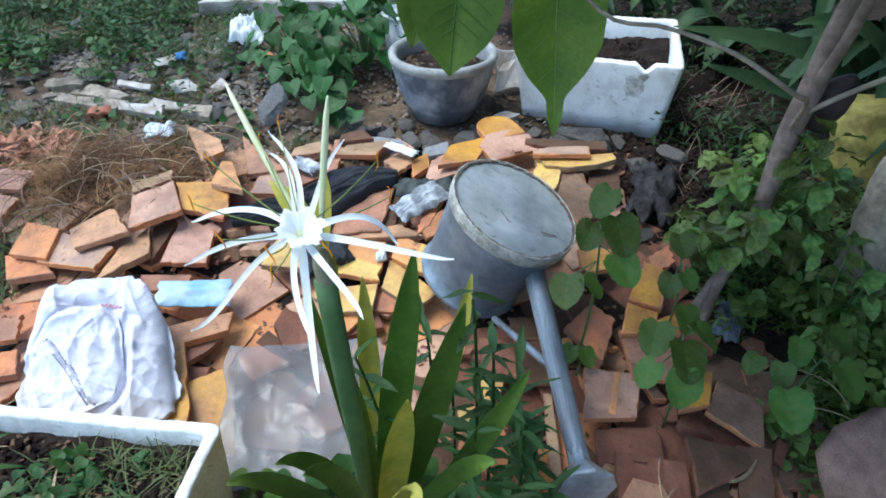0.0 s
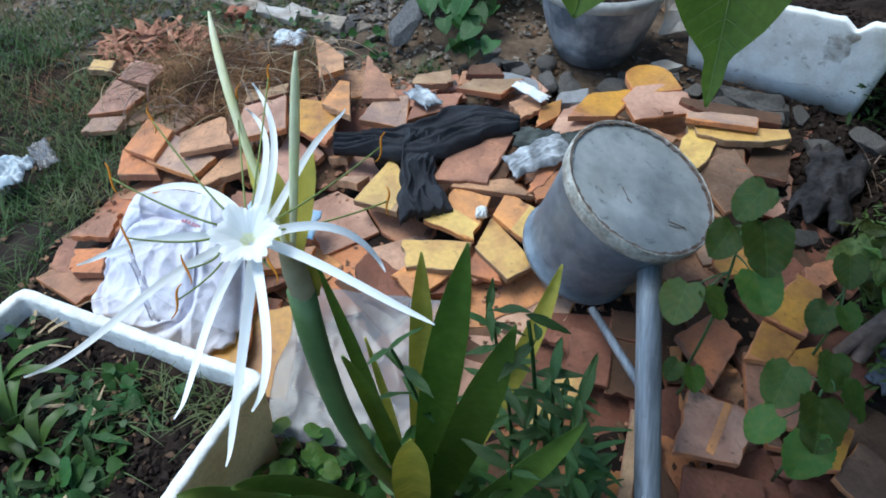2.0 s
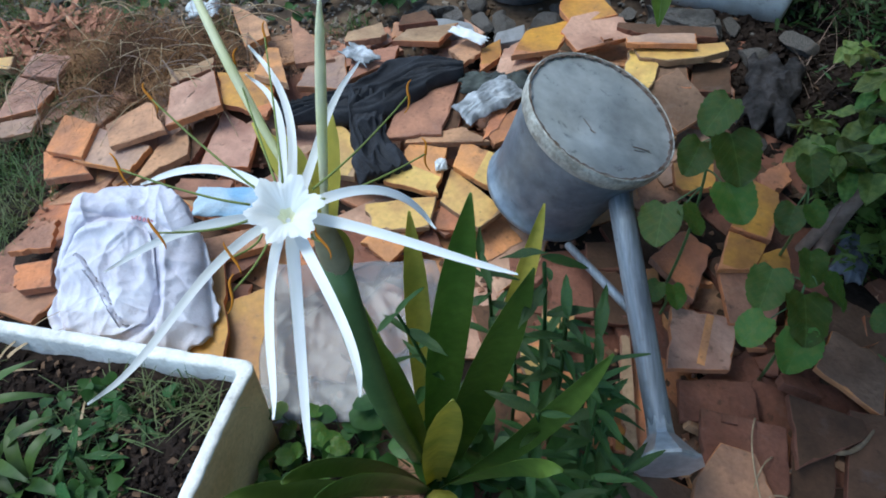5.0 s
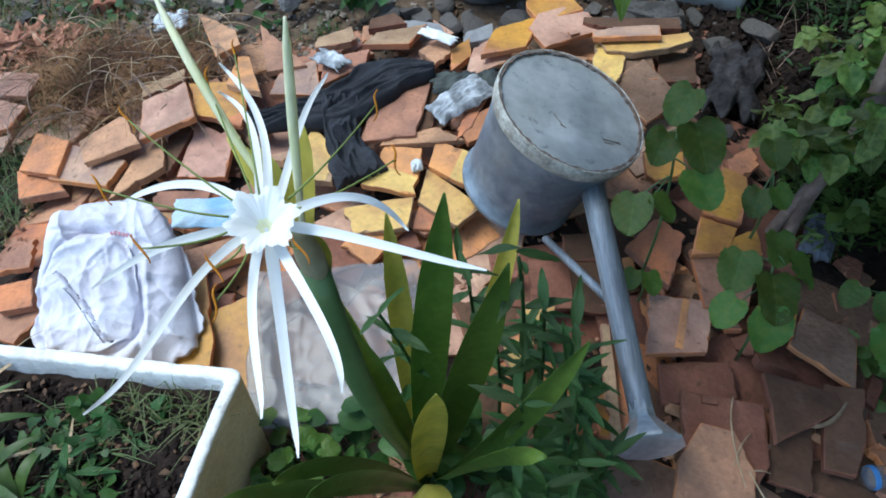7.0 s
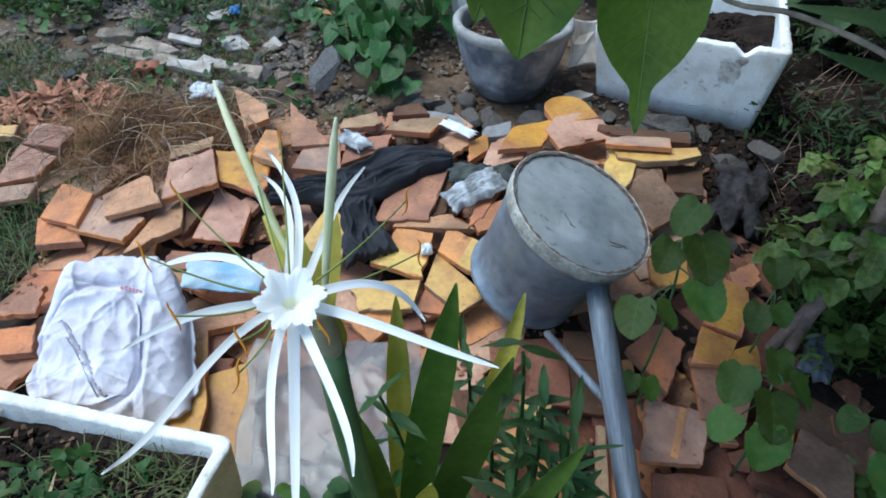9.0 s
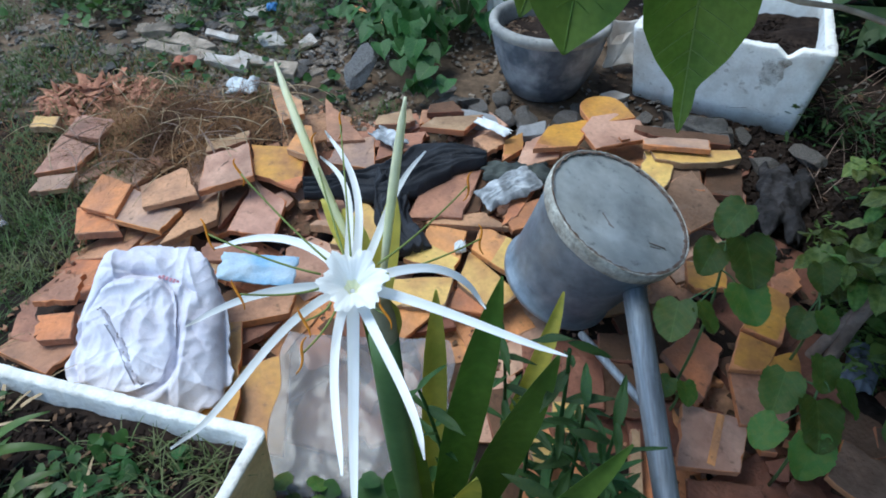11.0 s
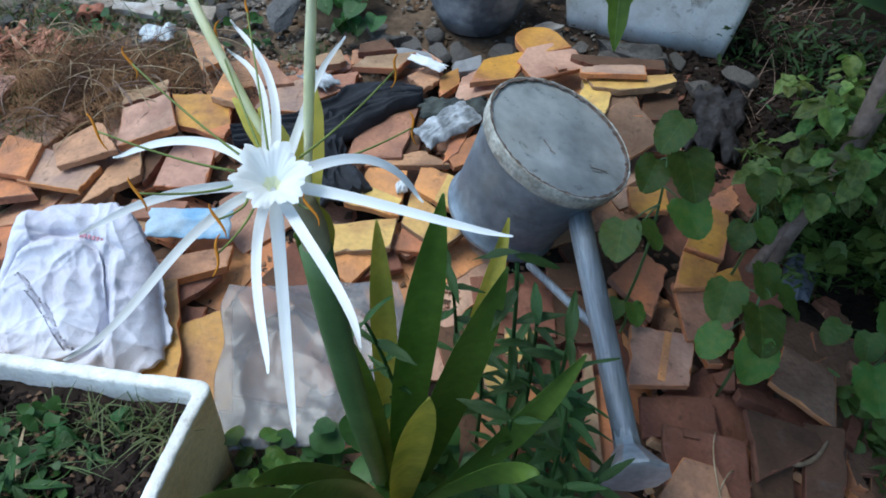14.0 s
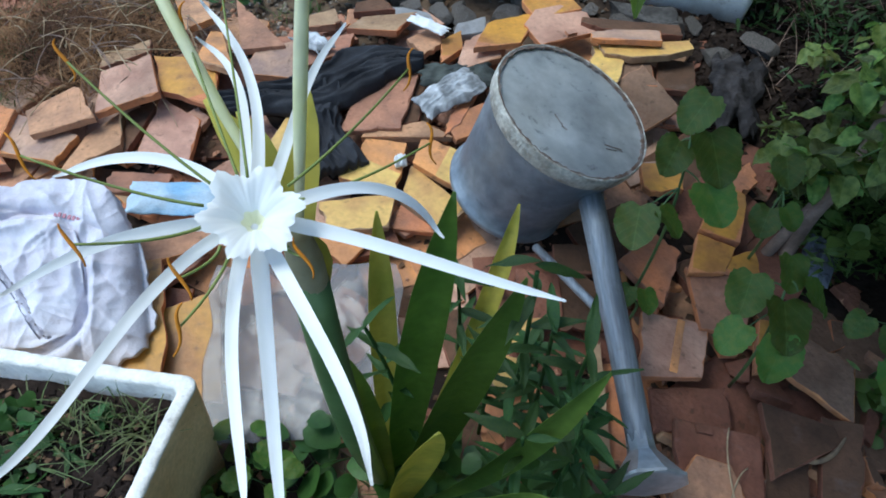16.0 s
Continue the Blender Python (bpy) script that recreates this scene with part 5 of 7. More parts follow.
# ---- stones and rubble ----
STONE = material("grey_stone", (0.195, 0.175, 0.158), 0.92, 0.3, 18, 0.9, (0.10, 0.09, 0.082), 0.45, random=0.3, fine=90)
LIME = material("pale_rubble", (0.36, 0.29, 0.225), 0.92, 0.25, 18, 0.7, (0.19, 0.155, 0.12), 0.45, random=0.28, fine=90)
WHITE_TILE = material("white_tile", (0.56, 0.52, 0.475), 0.6, 0.15, 20, 0.4, (0.36, 0.30, 0.25), 0.45, fine=80, stain=(0.26, 0.2, 0.15), stained=0.45)
CHUNK = material("dark_concrete", (0.105, 0.10, 0.095), 0.95, 0.35, 22, 1.0, (0.045, 0.042, 0.04), 0.5, fine=110, stain=(0.03, 0.028, 0.026), stained=0.6)
PALE_CONCRETE = material("pale_concrete", (0.28, 0.28, 0.29), 0.9, 0.15, 12, 0.5, (0.25, 0.25, 0.25), 0.4, fine=80)
BRICK = material("red_brick", (0.36, 0.13, 0.07), 0.9, 0.2, 18, 0.5, (0.27, 0.10, 0.06), 0.45, fine=90)


def stone_meshes(mat, name, flat):
    made = []
    for k in range(5):
        bm = bmesh.new()
        bmesh.ops.create_icosphere(bm, subdivisions=3, radius=1.0)
        for v in bm.verts:
            d = v.co.copy()
            for c in range(9):
                nrm = Vector((noise.noise((c * 3.1, k, 0)), noise.noise((c * 3.1, k, 5)), noise.noise((c * 3.1, k, 9)))).normalized()
                over = d.dot(nrm) - 0.48
                if over > 0:
                    d -= nrm * over
            v.co = d * (1 + 0.10 * noise.noise(v.co * 3 + Vector((k * 9, 0, 0))) + 0.06 * noise.noise(v.co * 8 + Vector((0, k * 9, 0))))
            v.co.z *= flat
        made.append(mesh_of(bm, name, mat))
    return made


GREY_STONES, PALE_STONES = stone_meshes(STONE, "stone", 0.62), stone_meshes(LIME, "rubble_piece", 0.42)


def stone(x, y, s, kind=0, tilt=0.0, long=1.0, sink=0.25):
    rng = random.Random(int(1000 * x) * 31 + int(1000 * y))
    ob = new(("stone", "rubble_piece")[kind], rng.choice((GREY_STONES, PALE_STONES)[kind]))
    flat = (0.62, 0.42)[kind]
    ob.matrix_world = pose(x, y, pile(x, y) - 0.022 + s * flat * (1 - sink), rng.gauss(0, 8) + tilt, rng.gauss(0, 8), rng.uniform(0, 360)) @ Matrix.Diagonal((s * long, s, s, 1))
    return tagged(ob, ("rough grey stone on the soil", "pale broken mortar piece on the soil")[kind], "stone", ("grey stones by the pot", "rubble pieces")[kind])


rng = random.Random(5)
for x, y, s in ((-0.20, 1.75, 0.05), (-0.12, 1.79, 0.04), (-0.09, 1.70, 0.045), (-0.03, 1.67, 0.04), (0.05, 1.70, 0.035), (-0.27, 1.80, 0.04), (0.47, 1.69, 0.05), (0.36, 1.71, 0.045), (0.41, 1.66, 0.035), (0.27, 1.74, 0.04),
                (0.60, 1.50, 0.05), (0.66, 1.62, 0.05), (0.55, 1.57, 0.05), (-0.05, 1.75, 0.03), (0.17, 1.72, 0.045), (0.22, 1.80, 0.03), (0.50, 1.30, 0.04)):
    stone(x, y, s, 0)
for _ in range(150):
    x, y = rng.gauss(-0.95, 0.30), rng.gauss(2.03, 0.20)
    if y < 1.72 or (x > -0.55 and y < 2.3):
        continue
    stone(x, y, rng.choice((0.012, 0.018, 0.022, 0.03, 0.035)), rng.choice((0, 1, 1)), 0, rng.uniform(1, 1.5))
for x, y, s in ((-0.174, 1.726, 0.044), (-0.098, 1.651, 0.036), (-0.041, 1.700, 0.042), (0.071, 1.722, 0.032), (-0.263, 1.755, 0.036), (0.525, 1.696, 0.034), (-0.328, 1.640, 0.024), (0.30, 1.700, 0.030), (0.36, 1.760, 0.036),
                (0.10, 1.780, 0.026), (-0.20, 1.660, 0.022), (-0.30, 1.700, 0.026), (-0.40, 1.690, 0.020), (0.24, 1.690, 0.022)):
    stone(x, y, s, 0, 0, 1.3)
for _ in range(230):
    x, y = rng.uniform(-1.75, -0.50), rng.gauss(1.98, 0.20)
    if y < 1.68 or (x > -0.62 and y > 1.75):
        continue
    stone(x, y, rng.choice((0.008, 0.011, 0.014, 0.018, 0.024)), rng.choice((0, 1, 1)), 0, rng.uniform(1, 1.9))
for _ in range(60):
    stone(rng.uniform(-1.9, -0.2), rng.uniform(2.3, 3.0), rng.choice((0.015, 0.02, 0.03)), rng.choice((0, 1)))


def slab(x, y, sx, sy, sz, yaw, mat, label, tilt=0.0, up=0.0):
    r = random.Random(int(abs(x) * 1000))
    shear, taper = r.uniform(-0.6, 0.6) * (sx < 0.3 and sx > sy), r.uniform(-0.9, 0.9) * (sx < 0.3 and sx > sy)
    bm = box_bm(sx, sy, sz, min(sz * 0.2, 0.004))
    bmesh.ops.subdivide_edges(bm, edges=[e for e in bm.edges if e.calc_length() > 0.03], cuts=3, use_grid_fill=True)
    for v in bm.verts:
        v.co += Vector([noise.noise(v.co * 25 + Vector((k * 17 + x * 50, y * 50, 0))) for k in range(3)]) * min(sx, sy) * 0.14
        v.co.x += v.co.y * shear
        v.co.y *= 1 + taper * v.co.x / sx
    ob = part("broken_slab", bm, mat)
    ob.matrix_world = pose(x, y, pile(x, y) - 0.015 + sz * 0.45 + up, tilt, 0, yaw)
    return tagged(ob, label, "rubble", "broken slabs")


leaning = new("broken_slab", stone_meshes(material("grey_weathered_block", (0.30, 0.29, 0.285), 0.95, 0.25, 20, 0.9, (0.18, 0.17, 0.165), 0.48, fine=120, stain=(0.06, 0.055, 0.05)), "broken_slab", 0.45)[3])
leaning.matrix_world = pose(-0.515, 1.80, pile(-0.515, 1.80) + 0.055, 48, 0, 14) @ Matrix.Diagonal((0.052, 0.085, 0.052, 1))
tagged(leaning, "grey weathered concrete block leaning on rubble", "rubble", "broken slabs")
slab(-1.12, 1.97, 0.203, 0.055, 0.023, -22, LIME, "long pale cement fragment on the rubble", 6)
slab(-1.02, 2, 0.133, 0.027, 0.011, -18, WHITE_TILE, "broken strip of white tile on rubble", 14, 0.02)
slab(-0.88, 1.885, 0.133, 0.039, 0.012, -10, WHITE_TILE, "broken white tile edge on the rubble", 18, 0.015)
slab(-0.78, 1.86, 0.101, 0.055, 0.027, -8, LIME, "pale mortar lump with a white face", 4)
slab(-0.86, 2, 0.070, 0.055, 0.009, 25, WHITE_TILE, "small white tile shard on rubble", 26, 0.02)
slab(-0.74, 2.02, 0.055, 0.039, 0.009, -30, WHITE_TILE, "small white tile shard on rubble", 14, 0.01)
slab(-1.24, 2.02, 0.101, 0.062, 0.031, 8, LIME, "brownish cement block piece on rubble", 0)
slab(-0.97, 2.16, 0.078, 0.039, 0.009, 30, WHITE_TILE, "thin white tile sliver on the rubble", 20, 0.02)
slab(-1.32, 1.05, 0.125, 0.027, 0.016, -24, LIME, "pale weathered strip lying in the grass", 0)
slab(-0.30, 2.78, 0.500, 0.120, 0.050, 4, LIME, "pale broken concrete edging", 0)
# Sunlight on this concrete is put into its whitish colour
slab(-0.65, 2.66, 0.640, 0.120, 0.050, -1, WHITE_TILE, "pale sunlit concrete piece", 0)
slab(0.405, 1.715, 0.150, 0.070, 0.055, -18, CHUNK, "broken dark grey concrete chunk under the foam box", 4, -0.02)
slab(-0.95, 1.86, 0.150, 0.045, 0.020, -12, WHITE_TILE, "broken strip of white tile on rubble", 10, 0.012)
slab(-1.13, 1.91, 0.240, 0.050, 0.022, -14, LIME, "long pale cement fragment on the rubble", 4, 0.004)


def white_bucket():
    ob = thing("bucket", "pale bluish plastic bucket standing behind the cement pot", "bucket", pose(-0.135, 2.21, 0.12))
    part("body", lathe([(0.0, 0.0), (0.055, 0.0), (0.06, 0.004), (0.072, 0.19), (0.069, 0.19), (0.057, 0.008), (0.0, 0.006)], 40), PAPER, ob, smooth=True)
    part("rim", lathe([(0.070, 0.178), (0.076, 0.179), (0.077, 0.186), (0.075, 0.194), (0.069, 0.194), (0.068, 0.186)], 40), PAPER, ob, smooth=True)


white_bucket()
slab(0.215, 2.02, 0.09, 0.13, 0.02, 12, WHITE_TILE, "dirty white board leaning between pot and foam box", 68, 0.06)
slab(0.20, 1.83, 0.06, 0.04, 0.015, 40, WHITE_TILE, "small white tile shard beside the pot", 10, 0.01)
slab(-0.16, 1.66, 0.10, 0.06, 0.02, -10, PALE_CONCRETE, "pale grey stone chip behind the tiles", 6, 0.01)
slab(-0.02, 1.63, 0.08, 0.05, 0.02, 25, PALE_CONCRETE, "pale grey stone chip behind the tiles", 6, 0.01)


def hollow_brick():
    ob = thing("hollow_brick", "broken red hollow brick end with round holes", "brick", pose(-1.07, 1.83, 0.10, 0, 0, 15))
    bm = bmesh.new()
    for cx in (-0.018, 0.018):
        for r0, r1 in ((0.012, 0.021),):
            n = 16
            rings = [[bm.verts.new((cx + r * math.cos(a), y, 0.012 + r * math.sin(a))) for a in (2 * math.pi * k / n for k in range(n))] for r, y in ((r0, -0.02), (r1, -0.02), (r1, 0.03), (r0, 0.03))]
            for a, b in zip(rings, rings[1:] + rings[:1]):
                for k in range(n):
                    bm.faces.new((a[k], a[(k + 1) % n], b[(k + 1) % n], b[k]))
    part("block", bm, BRICK, ob)
    part("web", box_bm(0.03, 0.045, 0.036, 0.003, Matrix.Translation((0, 0.006, 0.011))), BRICK, ob)


hollow_brick()


# ---- plants ----
ROUND = material("round_leaf", (0.090, 0.165, 0.028), 0.32, 0.18, 6, 0.3, (0.13, 0.18, 0.03), 0.38, random=0.35, through_light=0.3, hue=0.02)
HEART = material("heart_leaf", (0.05, 0.13, 0.028), 0.45, 0.15, 25, 0.25, (0.03, 0.09, 0.02), 0.45, random=0.3, through_light=0.3, hue=0.015)
SHRUB = material("shrub_leaf", (0.065, 0.14, 0.026), 0.5, 0.18, 9, 0.25, (0.035, 0.085, 0.018), 0.5, through_light=0.3)
WEED = material("dark_weed", (0.046, 0.092, 0.022), 0.55, 0.15, 25, 0.2, (0.034, 0.078, 0.024), 0.4, random=0.3, through_light=0.22, hue=0.015, spec=0.28)
GRASS = material("grass", (0.075, 0.13, 0.034), 0.6, 0.35, 5, 0.0, (0.14, 0.15, 0.055), 0.42, through_light=0.25)
GRASS_FRESH = material("fresh_grass", (0.13, 0.20, 0.045), 0.6, 0.3, 6, 0.0, (0.075, 0.125, 0.03), 0.45, through_light=0.3)
DRY = material("dry_stalks", (0.32, 0.175, 0.085), 0.9, 0.5, 9, 0.0, (0.085, 0.045, 0.026), 0.55, spec=0.1)
STRAW = material("pale_straw", (0.50, 0.38, 0.24), 0.85, 0.25, 40, 0.0, (0.36, 0.26, 0.15), 0.5)
BARK = material("bark", (0.30, 0.21, 0.165), 0.92, 0.25, 16, 1.0, (0.19, 0.13, 0.10), 0.5, fine=80, stain=(0.09, 0.075, 0.05), stained=0.4)
HUSK = material("dark_husk", (0.075, 0.045, 0.040), 0.8, 0.25, 20, 0.6, (0.04, 0.025, 0.022), 0.5)
PALE_BARK = material("pale_bark", (0.42, 0.33, 0.235), 0.9, 0.2, 30, 0.6, (0.28, 0.21, 0.15), 0.45, fine=90)
BIGLEAF = material("large_leaf", (0.38, 0.49, 0.10), 0.42, 0.16, 10, 0.3, (0.26, 0.38, 0.07), 0.45, through_light=0.5)
RIB = material("leaf_rib", (0.46, 0.58, 0.17), 0.5, 0.1, 20, 0.0, through_light=0.4)
DARKLEAF = material("dark_strap_leaf", (0.035, 0.075, 0.030), 0.6, 0.15, 14, 0.15, (0.055, 0.095, 0.032), 0.42, random=0.25, through_light=0.2, spec=0.3)
CHIPS = material("orange_bark_chips", (0.50, 0.235, 0.14), 0.9, 0.35, 30, 0.0, (0.24, 0.095, 0.055), 0.5)
LOG = material("yellow_fibre", (0.46, 0.36, 0.09), 0.9, 0.25, 12, 0.9, (0.24, 0.18, 0.05), 0.45, fine=70)


def veined(m, tint, count, slope, strength):
    """Pale midrib and slanting side veins on leaves that are one long along y."""
    n, ln = m.node_tree.nodes, m.node_tree.links
    base = n["Principled BSDF"].inputs["Base Color"]
    under = base.links[0].from_socket
    tex, sep = n.new("ShaderNodeTexCoord"), n.new("ShaderNodeSeparateXYZ")
    ln.new(tex.outputs["Object"], sep.inputs[0])

    def step(kind, a, b=0.0, c=0.0):
        node = n.new("ShaderNodeMath")
        node.operation = kind
        for k, v in enumerate((a, b, c)):
            if isinstance(v, float):
                node.inputs[k].default_value = v
            else:
                ln.new(v, node.inputs[k])
        return node.outputs[0]

    off = step("ABSOLUTE", sep.outputs[0])
    wave = step("FRACT", step("MULTIPLY", step("MULTIPLY_ADD", off, -slope, sep.outputs[1]), float(count)))
    side = step("MULTIPLY", step("GREATER_THAN", step("ABSOLUTE", step("SUBTRACT", wave, 0.5)), 0.44), strength * 0.6)
    rib = step("MULTIPLY", step("LESS_THAN", off, 0.012), strength)
    mix = n.new("ShaderNodeMix")
    mix.data_type = "RGBA"
    ln.new(step("MAXIMUM", side, rib), mix.inputs[0])
    ln.new(under, mix.inputs[6])
    mix.inputs[7].default_value = (*tint, 1)
    ln.new(mix.outputs[2], base)


veined(ROUND, (0.19, 0.29, 0.075), 5, 0.9, 0.38)
veined(HEART, (0.16, 0.28, 0.07), 6, 0.9, 0.5)


def leaf_mesh(name, mat, outline, fold, wave, seed, veins=0.0):
    """One leaf of length 1 along y: half-width by outline, folded along the midrib, with waves and raised veins."""
    bm = bmesh.new()
    n, k = 20, 8
    rows = []
    for j in range(n + 1):
        t = j / n
        w = max(0.004, outline(t))
        row = []
        for i in range(-k // 2, k // 2 + 1):
            c = 2 * i / k
            z = fold * abs(c) * w + wave * math.sin(9 * t + 2 * c + seed) * abs(c) - 0.22 * t * t * (0.5 + fold) + veins * math.sin(30 * (t - 0.45 * abs(c))) * (abs(c) > 0.05)
            y = t - 0.10 * abs(c) * (1 - t) ** 2 * (2 if w > 0.4 else 1)
            row.append(bm.verts.new((w * c + 0.02 * noise.noise((t * 5, c, seed)), y, z)))
        rows.append(row)
    for j in range(n):
        for i in range(k):
            bm.faces.new((rows[j][i], rows[j][i + 1], rows[j + 1][i + 1], rows[j + 1][i]))
    return mesh_of(bm, name, mat, True)


def disc(t):
    return 0.49 * max(0.0, math.sin(math.pi * min(1.0, t * 0.94 + 0.05) ** 0.84)) ** 0.55 * (1 + 0.04 * math.sin(52 * t))


def ovate(t):
    return 0.36 * max(0.0, math.sin(math.pi * min(1.0, t * 0.985 + 0.015) ** 0.72)) ** 0.85


def heart(t):
    return 0.46 * (math.sin(math.pi * min(1, t + 0.16) ** 0.75)) if t < 0.98 else 0.0


def lance(t):
    return 0.118 * math.sin(math.pi * t ** 0.8)


ROUND_LEAVES = [leaf_mesh("leaf", ROUND, disc, 0.22, 0.04, s * 1.7, 0.018) for s in range(4)]
HEART_LEAVES = [leaf_mesh("leaf", HEART, heart, 0.25, 0.03, s, 0.004) for s in range(4)]
LANCE_LEAVES = [leaf_mesh("leaf", WEED, lance, 0.28, 0.02, s) for s in range(4)]


def hang_leaf(parent, meshes, x, y, z, size, heading, droop, roll=0.0, seed=0):
    """A leaf as a part of its plant, its middle at a place, pointing along a heading."""
    ob = new("leaf", meshes[seed % len(meshes)])
    ob.parent = parent
    turn = pose(0, 0, 0, 0, 0, heading - 90) @ pose(0, 0, 0, -droop, roll, 0)
    ob.matrix_basis = parent.matrix_world.inverted() @ Matrix.Translation((x, y, z)) @ turn @ Matrix.Scale(size, 4) @ Matrix.Translation((0, -0.5, 0))
    return ob


def stem(parent, points, r, mat):
    bm = tube(points, [r, r * 0.8, r * 0.6], 7, 12)
    bm.transform(parent.matrix_world.inverted())
    return part("stem", bm, mat, parent, smooth=True)


leaf_rng = random.Random(8)


def seedling(x, y, z):
    return thing("seedling", "young round-leaved climber growing between the tiles", "plant", pose(x, y, z), "round-leaved seedlings")


CLIMBERS = {}


def round_leaf(plant, x, y, z, size, heading):
    CLIMBERS.setdefault(plant, []).append((z, x, y, size, heading))


def grow(plant):
    """One winding stem that leads to the topmost leaf, with the others on short stalks along it."""
    leaves = sorted(CLIMBERS[plant])
    root, top = plant.matrix_world.translation.copy(), Vector((leaves[-1][1], leaves[-1][2], leaves[-1][0]))
    mean = Vector((sum(a[1] for a in leaves), sum(a[2] for a in leaves), sum(a[0] for a in leaves))) / len(leaves)
    line = [root, root.lerp(mean, 0.5) + Vector((0.015, 0.0, 0.03)), mean, top - Vector((0, 0, 0.012))]
    stem(plant, line, 0.003, SCAPE)
    for z, x, y, size, heading in leaves:
        end = Vector((x, y, z))
        node = min((bezier(line, k / 30) for k in range(8, 31)), key=lambda p: (p - end + Vector((0, 0, -0.03))).length)
        base = end - Vector((math.cos(radians(heading)), math.sin(radians(heading)), 0)) * size * 0.4
        stem(plant, [node, node.lerp(base, 0.5) + Vector((0, 0, 0.01)), base], 0.0016, SCAPE)
        hang_leaf(plant, ROUND_LEAVES, x, y, z, size * 0.83, heading, leaf_rng.uniform(18, 42), leaf_rng.uniform(-14, 14), leaf_rng.randrange(4))


plant = seedling(0.292, 0.955, -0.03)
round_leaf(plant, 0.293, 0.975, 0.360, 0.072, 225)
round_leaf(plant, 0.268, 0.942, 0.308, 0.068, 250)
round_leaf(plant, 0.325, 0.929, 0.319, 0.094, 285)
round_leaf(plant, 0.328, 0.886, 0.274, 0.080, 290)
round_leaf(plant, 0.227, 0.879, 0.229, 0.080, 250)
round_leaf(plant, 0.276, 0.885, 0.235, 0.060, 320)
plant = seedling(0.280, 0.905, -0.045)
round_leaf(plant, 0.258, 0.898, 0.040, 0.046, 240)
round_leaf(plant, 0.294, 0.890, 0.038, 0.052, 290)
plant = seedling(0.445, 0.800, -0.07)
round_leaf(plant, 0.373, 0.789, 0.196, 0.076, 250)
round_leaf(plant, 0.425, 0.800, 0.232, 0.062, 280)
round_leaf(plant, 0.453, 0.767, 0.221, 0.066, 330)
round_leaf(plant, 0.421, 0.745, 0.186, 0.088, 275)
round_leaf(plant, 0.356, 0.745, 0.155, 0.064, 215)
round_leaf(plant, 0.408, 0.711, 0.156, 0.082, 265)
plant = seedling(0.500, 1.020, -0.02)
round_leaf(plant, 0.443, 0.939, 0.190, 0.062, 240)
round_leaf(plant, 0.476, 0.934, 0.205, 0.050, 300)
round_leaf(plant, 0.467, 0.985, 0.252, 0.060, 270)
plant = seedling(0.690, 0.830, -0.075)
round_leaf(plant, 0.619, 0.717, 0.089, 0.092, 265)
round_leaf(plant, 0.771, 0.864, 0.112, 0.070, 320)
round_leaf(plant, 0.748, 0.773, 0.096, 0.092, 300)
round_leaf(plant, 0.680, 0.839, 0.107, 0.066, 260)
round_leaf(plant, 0.582, 0.815, 0.102, 0.052, 220)
round_leaf(plant, 0.630, 0.791, 0.098, 0.056, 250)
for plant in list(CLIMBERS):
    grow(plant)


# ---- heart-leaved plant beside the pot ----
def heart_plant(x, y, n, spread, tall, seed):
    rng = random.Random(seed)
    plant = thing("sweet_potato_plant", "lush heart-leaved green plant beside the cement pot", "plant", pose(x, y, pile(x, y) - 0.03), "heart-leaved plants")
    root = plant.matrix_world.translation
    for k in range(n):
        a, r = rng.uniform(0, 360), spread * math.sqrt(rng.random())
        px, py = x + r * math.cos(radians(a)), y + r * math.sin(radians(a))
        end = Vector((px, py, pile(px, py) + tall * (1 - (r / spread) ** 2 * 0.75) * rng.uniform(0.55, 1.0) + 0.02))
        stem(plant, [root, root.lerp(end, 0.5) + Vector((0, 0, 0.06)), end], 0.0022, SCAPE)
        hang_leaf(plant, HEART_LEAVES, end.x, end.y, end.z, rng.uniform(0.045, 0.088), a if rng.random() < 0.5 else rng.uniform(200, 340), rng.uniform(10, 55), rng.uniform(-20, 20), k)


heart_plant(-0.43, 1.97, 46, 0.17, 0.16, 1)
heart_plant(-0.50, 2.16, 46, 0.20, 0.20, 2)
heart_plant(-0.27, 2.18, 46, 0.18, 0.24, 3)
heart_plant(-0.34, 1.82, 12, 0.10, 0.08, 4)


# ---- dark lance-leaved weeds in front of the can ----
def weed(x, y, top, seed):
    rng = random.Random(seed)
    low = Vector((x, y, pile(x, y) - 0.03))
    plant = thing("weed", "dark green weed with narrow pointed leaves", "plant", Matrix.Translation(low), "lance-leaved weeds")
    t = Vector(top)
    bend = low.lerp(t, 0.55) + Vector((0.01, 0.01, 0.03))
    stem(plant, [low, bend, t], 0.0035, WEED)
    turn = rng.uniform(0, 360)
    for k in range(7):
        f = 0.25 + 0.75 * k / 6
        p = bezier([low, bend, t], f)
        for s in (0, 180):
            a = turn + k * 90 + s + rng.uniform(-18, 18)
            size = rng.uniform(0.042, 0.070) * (1.1 - 0.25 * f)
            d = Vector((math.cos(radians(a)), math.sin(radians(a)), 0.25)) * size * 0.5
            hang_leaf(plant, LANCE_LEAVES, p.x + d.x, p.y + d.y, p.z + d.z, size, a, rng.uniform(-45, 25), rng.uniform(-25, 25), k)


weed(-0.08, 0.66, (-0.118, 0.591, 0.365), 1)
weed(0.06, 0.70, (0.036, 0.570, 0.490), 2)
weed(-0.02, 0.78, (-0.030, 0.730, 0.300), 3)
weed(0.11, 0.64, (0.098, 0.563, 0.385), 4)
weed(0.08, 0.66, (0.067, 0.589, 0.380), 6)
